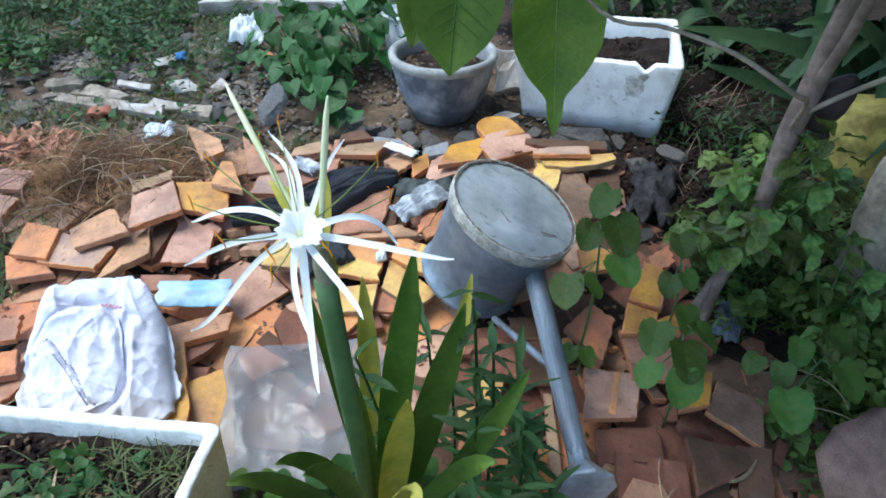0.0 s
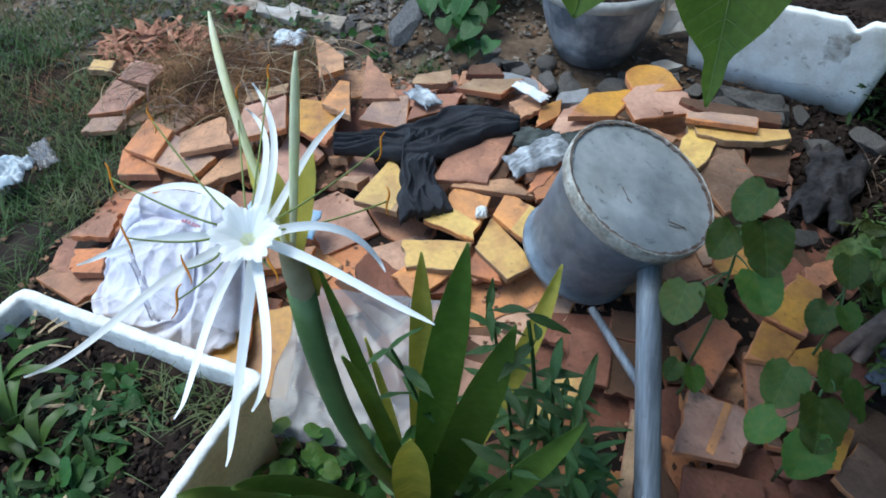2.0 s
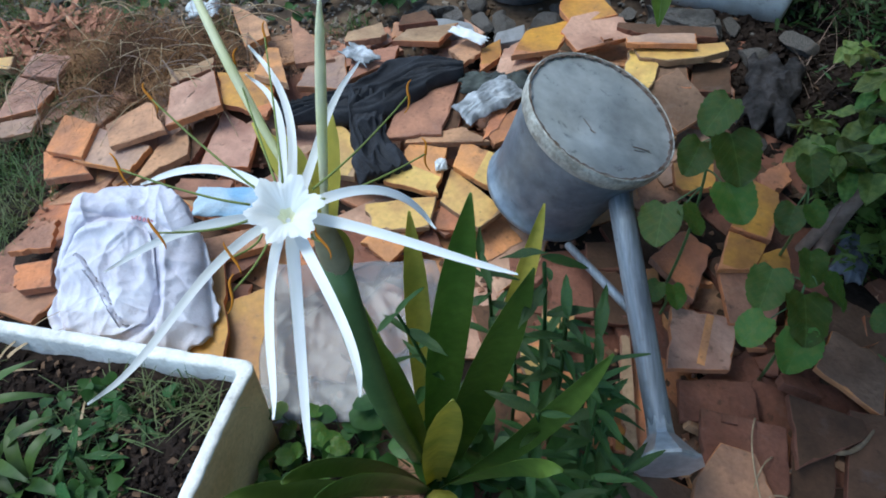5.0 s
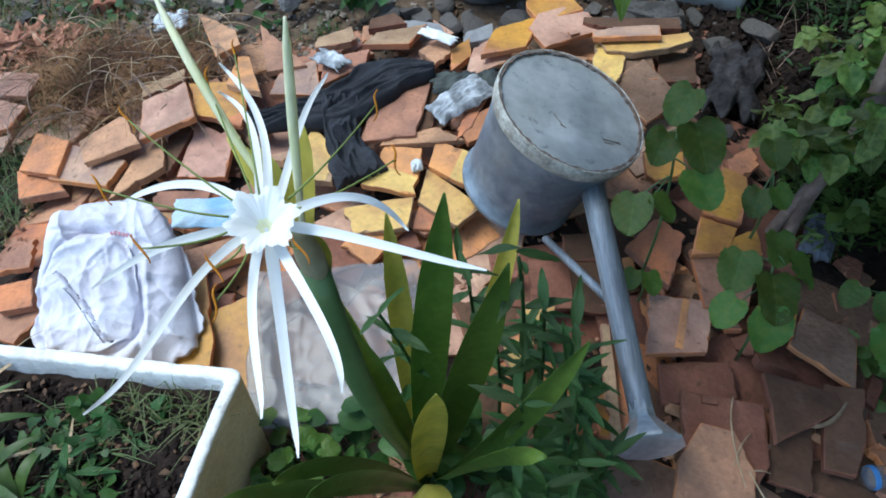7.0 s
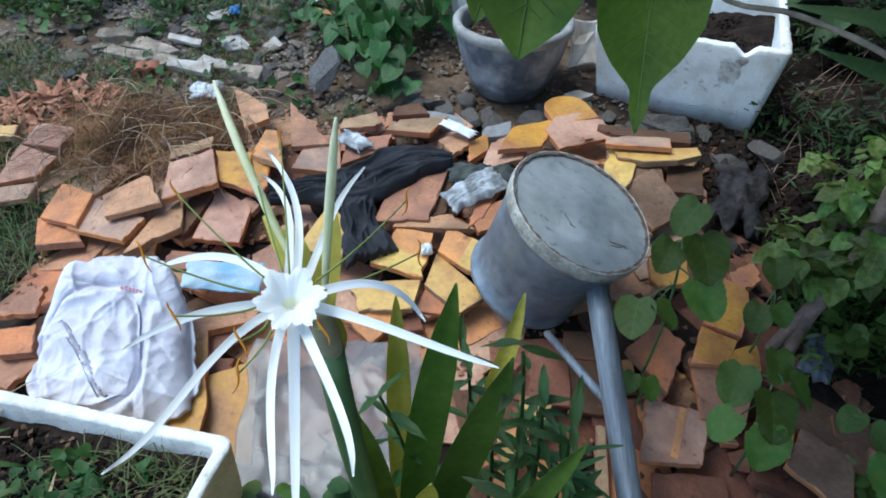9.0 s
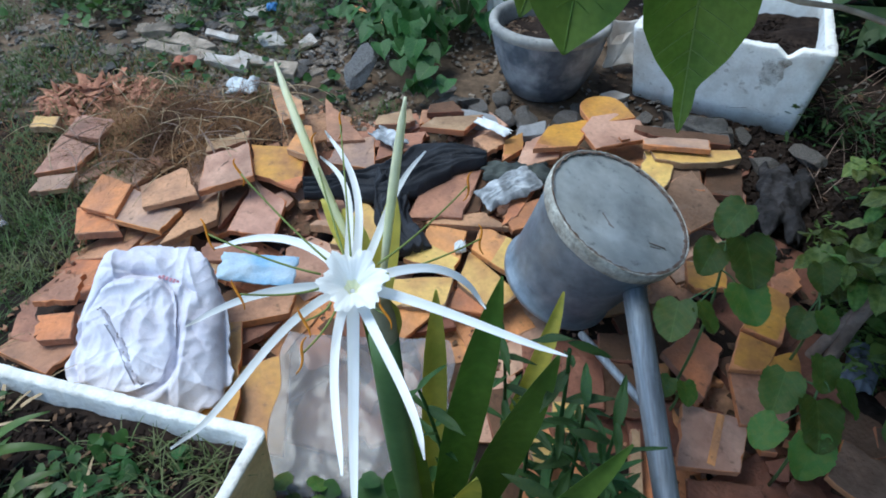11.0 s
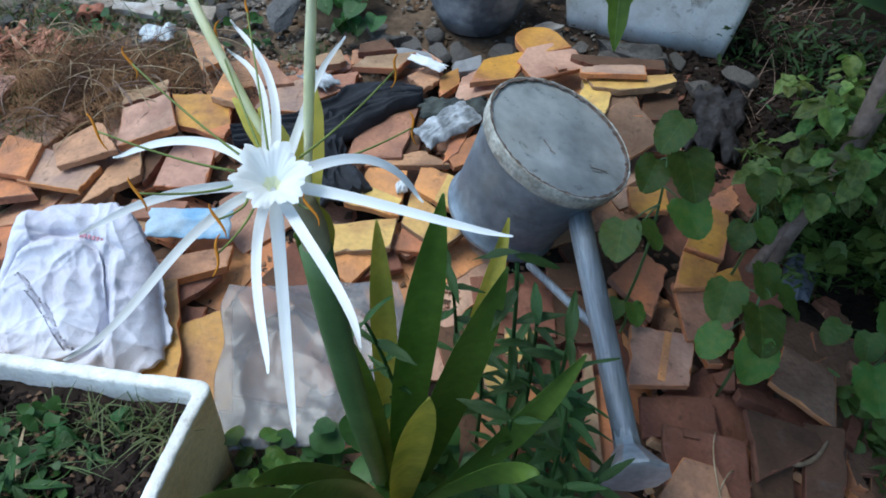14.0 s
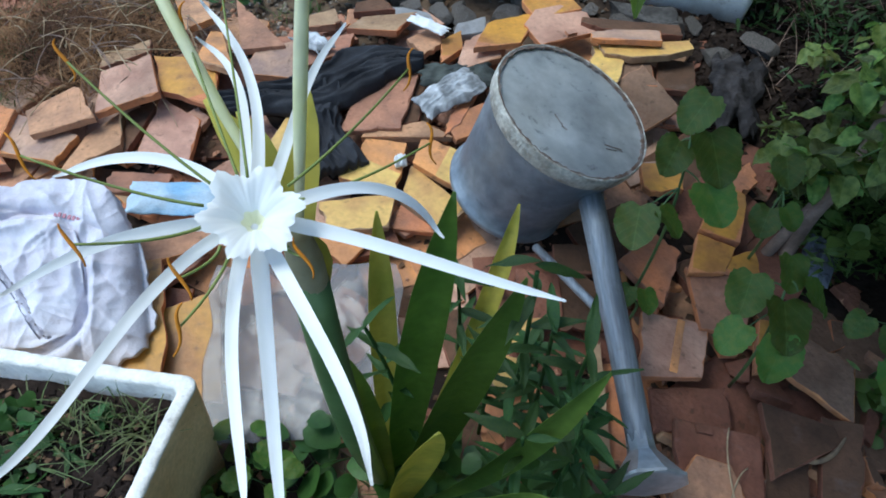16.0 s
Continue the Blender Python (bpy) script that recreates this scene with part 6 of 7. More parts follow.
weed(0.12, 0.58, (0.110, 0.540, 0.290), 7)
weed(0.15, 0.62, (0.135, 0.580, 0.240), 9)
weed(0.07, 0.50, (0.070, 0.440, 0.260), 10)
weed(0.05, 0.58, (0.040, 0.500, 0.330), 11)
weed(0.10, 0.52, (0.105, 0.470, 0.250), 12)
weed(0.03, 0.48, (0.035, 0.420, 0.300), 13)
weed(0.15, 0.55, (0.150, 0.500, 0.210), 14)
weed(0.09, 0.74, (0.080, 0.680, 0.220), 15)
weed(0.02, 0.70, (0.010, 0.640, 0.260), 16)
weed(0.14, 0.69, (0.130, 0.640, 0.170), 17)


# ---- leafy shrub and ground cover: leaves nobody could count ----
def leaf_cloud(name, label, mat, count, place, size, outline, seed, kind="stuff", category="shrub", lift=(10, 60)):
    rng = random.Random(seed)
    verts, faces = [], []
    for _ in range(count):
        c, out = place(rng)
        s = rng.uniform(*size)
        turn = pose(*c, 0, 0, rng.uniform(0, 360)) @ pose(0, 0, 0, rng.uniform(*lift) - 45, rng.gauss(0, 25), 0)
        base = len(verts)
        n = 5
        for j in range(n + 1):
            t = j / n
            w = max(0.01, outline(t)) * s
            for cx in (-1, 0, 1):
                verts.append(turn @ Vector((w * cx, (t - 0.5) * s, 0.18 * abs(cx) * w - 0.2 * s * t * t)))
        for j in range(n):
            for i in range(2):
                a = base + j * 3 + i
                faces.append((a, a + 1, a + 4, a + 3))
    data = bpy.data.meshes.new(name)
    data.from_pydata(verts, [], faces)
    data.polygons.foreach_set("use_smooth", [True] * len(faces))
    data.materials.append(mat)
    return tagged(new(name, data), label, category, kind=kind)


def thinning(x, y):
    """How far a place lies past the tended part of the yard."""
    return max(0.0, (-1.95 - x) / 0.5, (y - 2.8) / 0.5, (x - 1.4) / 0.5)


def over_ground(x0, x1, y0, y1, h0, h1):
    def place(rng):
        while True:
            x, y = rng.uniform(x0, x1), rng.uniform(y0, y1)
            if noise.noise((x * 5, y * 5, 2)) > -0.15 + thinning(x, y):
                break
        return Vector((x, y, pile(x, y) + rng.uniform(h0, h1))), None
    return place


SHRUB_LEAF = material("ovate_leaf", (0.22, 0.285, 0.065), 0.45, 0.15, 5, 0.25, (0.11, 0.175, 0.036), 0.48, random=0.6, through_light=0.35, hue=0.035)
veined(SHRUB_LEAF, (0.30, 0.38, 0.12), 6, 0.9, 0.5)
OVATE_LEAVES = [leaf_mesh("leaf", SHRUB_LEAF, ovate, 0.30, 0.05, s * 2.3, 0.008) for s in range(5)]


def shrub(x, y, blob, n, size, seed):
    rng = random.Random(seed)
    plant = thing("shrub", "loose shrub with small ovate light green leaves", "shrub", pose(x, y, pile(x, y) - 0.03), "small-leaved shrubs")
    root = plant.matrix_world.translation
    cx, cy, cz, rx, ry, rz = blob
    for k in range(n // 9):
        while True:
            p = Vector([rng.uniform(-1, 1) for _ in range(3)])
            if 0.3 < p.length < 1:
                break
        tip = Vector((cx + rx * p.x, cy + ry * p.y, cz + rz * p.z))
        tip.z = max(tip.z, pile(tip.x, tip.y) + 0.04)
        mid = root.lerp(tip, 0.5) + Vector((rng.gauss(0, 0.03), rng.gauss(0, 0.03), 0.06))
        stem(plant, [root, mid, tip], 0.0024, SCAPE)
        for s in range(9):
            f = 0.45 + 0.55 * s / 8
            q = bezier([root, mid, tip], f)
            a = s * 137.5 + rng.uniform(-20, 20)
            l = rng.uniform(*size) * (0.75 + 0.35 * f)
            d = Vector((math.cos(radians(a)), math.sin(radians(a)), 0.1)) * l * 0.75
            hang_leaf(plant, OVATE_LEAVES, q.x + d.x, q.y + d.y, q.z + d.z, l, a, rng.uniform(-10, 40), rng.uniform(-25, 25), rng.randrange(5))


shrub(0.62, 1.20, (0.58, 1.13, 0.22, 0.14, 0.13, 0.13), 110, (0.028, 0.064), 1)
shrub(0.72, 1.22, (0.72, 1.12, 0.30, 0.14, 0.14, 0.15), 120, (0.028, 0.064), 2)
shrub(0.84, 1.26, (0.83, 1.22, 0.19, 0.13, 0.15, 0.13), 80, (0.028, 0.064), 3)
shrub(0.80, 1.50, (0.78, 1.44, 0.15, 0.15, 0.12, 0.11), 45, (0.028, 0.056), 5)
shrub(0.84, 1.02, (0.84, 0.98, 0.12, 0.18, 0.15, 0.12), 90, (0.026, 0.056), 4)
leaf_cloud("ground_cover", "low dense green ground cover under the shrub", GRASS_FRESH, 6000, over_ground(0.60, 1.7, 0.80, 1.36, -0.02, 0.07), (0.016, 0.034), lance, 4)
leaf_cloud("ground_cover", "low green ground cover beside the dark tiles", GRASS_FRESH, 3200, over_ground(0.66, 1.4, 0.50, 1.0, -0.02, 0.06), (0.016, 0.036), lance, 14)
leaf_cloud("ground_weeds", "low broad-leaved weeds beside the dark tiles", SHRUB_LEAF, 850, over_ground(0.64, 1.15, 0.70, 1.10, 0.0, 0.11), (0.02, 0.042), ovate, 34)
leaf_cloud("ground_cover", "sparse dark weeds in the shade behind the bags", WEED, 900, over_ground(0.66, 1.7, 1.36, 1.75, -0.02, 0.05), (0.016, 0.034), lance, 24)
leaf_cloud("ground_cover", "dark ground cover behind the foam box", WEED, 3000, over_ground(0.62, 2.2, 1.6, 3.0, -0.02, 0.12), (0.02, 0.05), lance, 5)
leaf_cloud("ground_weeds", "scattered green weeds on the rubble", GRASS, 2600, over_ground(-2.4, -1.15, 2.05, 3.2, -0.02, 0.06), (0.015, 0.035), lance, 6)
leaf_cloud("ground_weeds", "scattered green weeds on the rubble", GRASS, 900, over_ground(-1.15, -0.2, 2.2, 3.2, -0.02, 0.05), (0.015, 0.035), lance, 7)
leaf_cloud("ground_weeds", "dark low weeds at the far edge of the rubble", WEED, 4200, over_ground(-2.6, -0.75, 2.12, 3.2, -0.02, 0.09), (0.02, 0.045), lance, 37)
leaf_cloud("ground_weeds", "small broad weeds on the stony ground", SHRUB, 380, over_ground(-2.3, -1.15, 1.95, 2.9, -0.01, 0.07), (0.018, 0.042), disc, 17)
leaf_cloud("ground_weeds", "small broad weeds among the rubble", SHRUB, 260, over_ground(-1.2, -0.55, 1.7, 2.6, -0.01, 0.04), (0.014, 0.034), disc, 18)
leaf_cloud("ground_weeds", "broad weeds round the flower bed", SHRUB, 260, over_ground(-0.36, 0.16, 0.30, 0.66, 0.0, 0.09), (0.03, 0.06), disc, 9)


# ---- grass ----
def strands(name, label, mat, count, place, length, width, lean, seed, category="grass", bend=0.6):
    rng = random.Random(seed)
    verts, faces = [], []
    for _ in range(count):
        c = place(rng)
        a, l, w = rng.uniform(0, 2 * math.pi), rng.uniform(*length), rng.uniform(*width)
        out = Vector((math.cos(a), math.sin(a), 0)) * rng.uniform(*lean)
        side = Vector((-math.sin(a + rng.gauss(0, 0.6)), math.cos(a), 0)) * w
        base, n = len(verts), 4
        for j in range(n + 1):
            t = j / n
            p = c + out * (l * t * (bend + (1 - bend) * t)) + Vector((0, 0, l * t * (1 - 0.45 * t * out.length)))
            verts += [p - side * (1 - 0.85 * t), p + side * (1 - 0.85 * t)]
        for j in range(n):
            b = base + 2 * j
            faces.append((b, b + 1, b + 3, b + 2))
    data = bpy.data.meshes.new(name)
    data.from_pydata([tuple(v) for v in verts], [], faces)
    data.materials.append(mat)
    return tagged(new(name, data), label, category, kind="stuff")


def patch(x0, x1, y0, y1, keep=-0.1, scale=4.0, up=-0.025):
    def place(rng):
        while True:
            x, y = rng.uniform(x0, x1), rng.uniform(y0, y1)
            if noise.noise((x * scale, y * scale, 6)) > keep + thinning(x, y) * 0.9:
                return Vector((x, y, pile(x, y) + up))
    return place


def mound(cx, cy, r, h):
    def place(rng):
        a, d = rng.uniform(0, 2 * math.pi), math.sqrt(rng.random())
        x, y = cx + r * d * math.cos(a), cy + 0.7 * r * d * math.sin(a)
        return Vector((x, y, pile(x, y) + h * (1 - d * d) * rng.uniform(0.1, 1) - 0.02))
    return place


strands("grass", "short dark green grass beside the tiles", GRASS, 10500, patch(-2.5, -0.98, 0.35, 1.75, -0.30, 6.0), (0.035, 0.095), (0.0010, 0.0024), (0.4, 1.2), 1)
strands("grass", "sparse grass on the stony ground behind", GRASS, 6500, patch(-2.6, -0.4, 1.65, 3.4, 0.05), (0.03, 0.085), (0.0012, 0.0026), (0.4, 1.2), 2)
strands("grass", "grass round the planter and the flower bed", GRASS, 2500, patch(-1.2, 0.15, -0.1, 0.66, -0.2), (0.04, 0.10), (0.001, 0.002), (0.3, 1.0), 3)
strands("dry_grass", "heap of dry brown stalks behind the tiles", DRY, 1800, mound(-0.92, 1.49, 0.24, 0.065), (0.04, 0.15), (0.0006, 0.0014), (0.6, 2.2), 4, "dry grass", 0.9)
strands("dry_grass", "scattered dry stalks on the ground", DRY, 1500, patch(-1.5, -0.5, 1.3, 2.2, 0.05), (0.04, 0.12), (0.0005, 0.0011), (0.8, 1.8), 5, "dry grass", 0.9)
straw_rng = random.Random(15)
for _ in range(84):
    x, y = straw_rng.uniform(-1.20, -0.66), straw_rng.uniform(1.28, 1.72)
    a, l = straw_rng.uniform(0, 6.28), straw_rng.uniform(0.08, 0.2)
    d = Vector((math.cos(a), math.sin(a), 0)) * l
    z = pile(x, y) + 0.045
    straw = part("dry_stalk", tube([(x, y, z), Vector((x, y, z + 0.035)) + d * 0.5 + Vector((d.y, -d.x, 0)) * straw_rng.uniform(-0.3, 0.3), Vector((x + d.x, y + d.y, pile(x + d.x, y + d.y) + 0.02))], [0.0013, 0.0011, 0.0006], 6, 10), STRAW if straw_rng.random() < 0.6 else BARK, smooth=True)
    tagged(straw, "bent dry stalk lying across the heap of dead grass", "stalk", "loose dry stalks")
for x, y, a, l in ((0.405, 0.70, 265, 0.16), (0.42, 0.64, 240, 0.10), (0.40, 0.60, 290, 0.12), (0.435, 0.58, 200, 0.09), (0.80, 0.72, 150, 0.16), (0.83, 0.70, 30, 0.14), (0.78, 0.78, 120, 0.13), (0.86, 0.66, 200, 0.15)):
    d = Vector((math.cos(radians(a)), math.sin(radians(a)), 0)) * l
    z = pile(x, y) + (0.05 if x < 0.6 else 0.075)
    straw = part("dry_stalk", tube([(x, y, z), Vector((x, y, z + 0.03)) + d * 0.4 + Vector((d.y, -d.x, 0)) * 0.2, Vector((x, y, z - 0.01)) + d], [0.0014, 0.0013, 0.0008], 6, 10), STRAW, smooth=True)
    tagged(straw, "thin pale dry root lying over the dark tiles", "stalk", "loose dry stalks")
strands("dry_twigs", "dark dry twigs under the shrubs", BARK, 200, patch(0.62, 1.4, 1.4, 2.1, -0.3), (0.06, 0.2), (0.0008, 0.0018), (0.6, 1.6), 7, "twigs", 0.9)


# ---- what grows in the planter ----
def in_box(rng_up):
    def place(rng):
        while True:
            u, v = rng.uniform(-0.21, 0.21), rng.uniform(-0.145, 0.14)
            if noise.noise((u * 7, v * 7, 3)) > 0.05 + 0.4 * u + 1.0 * v:
                return PLANTER_AT @ Vector((u, v, 0.222 + rng.uniform(0, rng_up)))
    return place


strands("planter_grass", "thin weeds and grass in the planter", GRASS, 230, in_box(0.0), (0.02, 0.055), (0.0010, 0.0022), (0.3, 1.8), 21, "grass")
strands("dry_leaves", "pale dry leaf strips on the planter soil", STRAW, 12, in_box(0.004), (0.03, 0.075), (0.002, 0.006), (1.6, 2.2), 25, "leaf litter", 1.0)
strands("planter_grass", "tuft of fresh grass in the planter corner", GRASS, 150, lambda r: PLANTER_AT @ Vector((r.uniform(0.08, 0.22), r.gauss(0.11, 0.02), 0.224)), (0.02, 0.05), (0.0010, 0.0020), (0.3, 1.8), 26, "grass")
leaf_cloud("planter_weeds", "small broad weeds in the planter soil", SHRUB, 150, lambda r: (in_box(0.03)(r), None), (0.012, 0.028), heart, 22)


def strap_plant(x, y, z, n, size, seed, label):
    rng = random.Random(seed)
    plant = thing("young_lily", label, "plant", pose(x, y, z), "young lilies in the planter")
    for k in range(n):
        a = 360 * k / n + rng.uniform(-25, 25)
        d = Vector((math.cos(radians(a)), math.sin(radians(a)), 0))
        l = size * rng.uniform(0.7, 1.1)
        bm = blade([(0, 0, 0), d * l * 0.3 + Vector((0, 0, l * 0.6)), d * l * 0.8 + Vector((0, 0, l * rng.uniform(0.2, 0.6)))], [0.012, 0.018, 0.019, 0.014, 0.002], (d * -0.4 + Vector((0, 0, 1))), 0.15, 12, 0.0012, None, 2)
        part("leaf", bm, STRAP_DARK, plant, smooth=True)


strap_plant(-0.700, 0.475, 0.095, 7, 0.145, 1, "clump of young lily leaves in the planter soil")
strap_plant(-0.775, 0.520, 0.095, 6, 0.165, 2, "small lily with tall green strap leaves in the planter")
strap_plant(-0.640, 0.455, 0.095, 5, 0.12, 3, "small lily with green strap leaves in the planter")
strap_plant(-0.800, 0.430, 0.095, 6, 0.14, 4, "clump of young lily leaves in the planter soil")
strap_plant(-0.735, 0.400, 0.095, 7, 0.120, 5, "small lily with green strap leaves in the planter")


def broad_weed(x, y, z, n, size, seed):
    rng = random.Random(seed)
    plant = thing("weed", "low broad-leaved weed growing in the planter", "plant", pose(x, y, z), "broad weeds in the planter")
    for k in range(n):
        a = 137.5 * k + rng.uniform(-20, 20)
        r, l = size * rng.uniform(0.3, 0.8), size * rng.uniform(0.7, 1.1)
        end = Vector((x + r * math.cos(radians(a)), y + r * math.sin(radians(a)), z + size * rng.uniform(0.2, 0.9)))
        stem(plant, [(x, y, z), Vector((x, y, z)).lerp(end, 0.5) + Vector((0, 0, 0.012)), end], 0.0012, SCAPE)
        hang_leaf(plant, HEART_LEAVES if seed % 2 else LANCE_LEAVES, end.x, end.y, end.z, l, a, rng.uniform(0, 40), rng.uniform(-20, 20), k)


for k, (x, y, n, size) in enumerate(((-0.575, 0.490, 9, 0.055), (-0.545, 0.440, 8, 0.045), (-0.610, 0.395, 10, 0.05), (-0.530, 0.390, 9, 0.042), (-0.665, 0.370, 9, 0.045), (-0.555, 0.560, 7, 0.032), (-0.500, 0.545, 6, 0.03), (-0.480, 0.600, 7, 0.03), (-0.585, 0.600, 6, 0.028))):
    broad_weed(x, y, 0.10, n, size, k)


def bed_weed(x, y, n, size, seed):
    rng = random.Random(seed)
    z = pile(x, y) - 0.02
    plant = thing("weed", "low round-leaved weed at the edge of the plastic sheet", "plant", pose(x, y, z), "round weeds by the sheet")
    for k in range(n):
        a = 137.5 * k + rng.uniform(-20, 20)
        r = size * rng.uniform(0.3, 1.2)
        end = Vector((x + r * math.cos(radians(a)), y + r * math.sin(radians(a)), z + 0.05 + size * rng.uniform(0.4, 1.4)))
        stem(plant, [(x, y, z), Vector((x, y, z)).lerp(end, 0.5) + Vector((0, 0, 0.02)), end], 0.0014, SCAPE)
        hang_leaf(plant, ROUND_LEAVES, end.x, end.y, end.z, size * rng.uniform(0.6, 1.0), a, rng.uniform(5, 40), rng.uniform(-15, 15), k)


for k, (x, y) in enumerate(((-0.325, 0.620), (-0.280, 0.590), (-0.345, 0.560))):
    bed_weed(x, y, 5, 0.042, 60 + k)


# ---- sapling with large hanging leaves ----
def sapling():
    tree = thing("sapling", "slender grey-barked sapling with a few large hanging leaves", "tree", pose(0.60, 1.10, -0.02))
    back = tree.matrix_world.inverted()

    def add(name, bm, mat, label=""):
        bm.transform(back)
        return part(name, bm, mat, tree, label, True)

    add("trunk", tube([(0.590, 1.05, -0.05), (0.613, 1.08, 0.075), (0.660, 1.11, 0.17), (0.690, 1.15, 0.27), (0.715, 1.19, 0.38), (0.735, 1.20, 0.49), (0.748, 1.20, 0.63), (0.77, 1.15, 0.9), (0.62, 0.95, 1.55)], [0.013, 0.014, 0.016, 0.019, 0.0225, 0.024, 0.022, 0.019, 0.016], 14, 48, line=spline), BARK)
    add("limb", tube([(0.655, 1.105, 0.16), (0.60, 1.085, 0.07), (0.555, 1.06, -0.04)], [0.011, 0.011, 0.012], 10, 12), BARK)
    add("limb", tube([(0.735, 1.20, 0.47), (0.735, 1.15, 0.60), (0.722, 1.1, 0.75), (0.73, 1.05, 1.1)], [0.013, 0.011, 0.009, 0.007], 9, 14, line=spline), BARK)
    add("limb", tube([(0.715, 1.19, 0.40), (0.63, 1.03, 0.53), (0.540, 0.93, 0.595), (0.447, 0.958, 0.646), (0.352, 1.006, 0.669), (0.258, 1.037, 0.68), (0.15, 1.1, 0.78)], [0.0055, 0.0044, 0.0040, 0.0037, 0.0034, 0.003], 9, 26, line=spline), PALE_BARK, "thin pale side branch")
    add("limb", tube([(0.715, 1.19, 0.42), (0.80, 1.15, 0.52), (0.92, 1.10, 0.60), (1.05, 1.05, 0.66)], [0.006, 0.005, 0.004], 9, 12), PALE_BARK, "thin pale side branch")
    pod = lathe([(0.001, -0.07), (0.022, -0.062), (0.034, -0.03), (0.036, 0.0), (0.03, 0.035), (0.018, 0.055), (0.010, 0.066), (0.001, 0.068)], 20, wobble=0.08)
    pod.transform(pose(0.785, 1.205, 0.45, 14, 16, 0))
    add("seed_pod", pod, HUSK, "dark brown dry pod against the trunk")
    for tip, mid, top, w in (((0.218, 1.13, 0.412), (0.213, 1.185, 0.56), (0.20, 1.22, 0.80), 0.185), ((0.010, 0.97, 0.605), (0.018, 1.03, 0.69), (0.04, 1.12, 0.86), 0.15), ((-0.052, 1.02, 0.632), (-0.03, 1.07, 0.71), (0.02, 1.14, 0.86), 0.095)):
        add("leaf", blade([top, mid, Vector(mid).lerp(Vector(tip), 0.45), tip], [w * 0.35, w * 0.85, w, w * 0.93, w * 0.62, w * 0.2, w * 0.17, 0.004] if w > 0.16 else [w * 0.35, w * 0.8, w, w, w * 0.92, w * 0.72, w * 0.38, 0.004], (0.15, -0.75, 0.5), 0.10, 26, 0.0012, None, 8), BIGLEAF if w > 0.16 else LEAF, "large drooping bright green leaf" if w > 0.16 else "drooping mid-green leaf")
        ribs = bmesh.new()
        line = [top, mid, Vector(mid).lerp(Vector(tip), 0.45), tip]
        lift = Vector((0.15, -0.75, 0.5)).normalized() * 0.0012
        tube([Vector(p) + lift for p in line], [0.0024, 0.002, 0.0012, 0.0006], 6, 20, ribs)
        for k in range(7):
            for side in (-1, 1):
                f = 0.10 + 0.085 * k
                p = bezier(line, f)
                d = (bezier(line, f + 0.02) - p).normalized()
                out = d.cross(lift).normalized() * side
                l = w * 0.40 * math.sin(math.pi * min(0.95, f * 1.25 + 0.12))
                end = p + out * l + d * l * 0.75 + lift.normalized() * l * 0.22
                tube([p + lift, p.lerp(end, 0.5) + d * l * -0.06 + lift, end + lift], [0.0011, 0.0008, 0.0003], 5, 6, ribs)
        add("leaf_ribs", ribs, RIB if w > 0.16 else LEAF, "paler raised midrib and veins")
        add("leaf_stalk", tube([(top[0] + 0.02, top[1] + 0.06, top[2] + 0.10), (top[0], top[1] + 0.02, top[2] + 0.08), top], [0.003, 0.003, 0.002], 7, 8), STALK)
    # Unseen dense leaf mass, added overhead to shade the right and the back
    rng = random.Random(44)
    verts, faces = [], []
    for k in range(4300):
        cx, cy, cz, rx, ry = (0.47, 0.80, 1.36, 0.74, 0.52) if k < 2600 else (1.20, 1.60, 1.50, 0.62, 0.70)
        while True:
            p = Vector([rng.uniform(-1, 1) for _ in range(3)])
            if p.length < 1:
                break
        s = rng.uniform(0.10, 0.20)
        turn = pose(cx + rx * p.x, cy + ry * p.y, cz + 0.24 * p.z, rng.gauss(-30, 25), rng.gauss(0, 25), rng.uniform(0, 360))
        k = len(verts)
        for t in (0, 0.25, 0.5, 0.75, 1):
            w = s * 0.42 * math.sin(math.pi * (0.04 + 0.92 * t) ** 0.8)
            verts += [turn @ Vector((w * c, (t - 0.5) * s * 1.3, 0.15 * abs(c) * w)) for c in (-1, 0, 1)]
        for r in range(4):
            for c in range(2):
                f = k + 3 * r + c
                faces.append((f, f + 1, f + 4, f + 3))
    data = bpy.data.meshes.new("crown")
    data.from_pydata([back @ v for v in verts], [], faces)
    data.materials.append(SHRUB)
    crown = new("crown", data)
    crown.parent = tree
    return tree


sapling()


# ---- long dark leaves, log and husk at the shaded edge ----
def strap_clump(x, y, seed, n, size):
    rng = random.Random(seed)
    plant = thing("broad_leaf_clump", "clump of long dark green strap leaves in the shade", "plant", pose(x, y, pile(x, y) - 0.03), "dark leaf clumps")
    for k in range(n):
        a = radians(rng.uniform(150, 330))
        d = Vector((math.cos(a), math.sin(a), 0))
        l = size * rng.uniform(0.7, 1.15)
        bm = blade([(0, 0, 0), d * l * 0.25 + Vector((0, 0, l * 0.75)), d * l * 0.6 + Vector((0, 0, l * rng.uniform(0.5, 0.9))), d * l * 1.0 + Vector((0, 0, l * rng.uniform(0.1, 0.6)))], [0.03, 0.06, 0.085, 0.08, 0.055, 0.004], (d * -0.5 + Vector((0, 0, 1))), 0.14, 18, 0.0015)
        part("leaf", bm, DARKLEAF, plant, smooth=True)


strap_clump(1.02, 2.22, 1, 10, 0.26)
strap_clump(1.35, 1.95, 2, 12, 0.5)
strap_clump(0.82, 2.60, 3, 12, 0.35)
strap_clump(1.45, 2.5, 4, 12, 0.6)
strap_clump(0.45, 2.62, 5, 10, 0.45)
strap_clump(1.62, 1.45, 6, 10, 0.6)


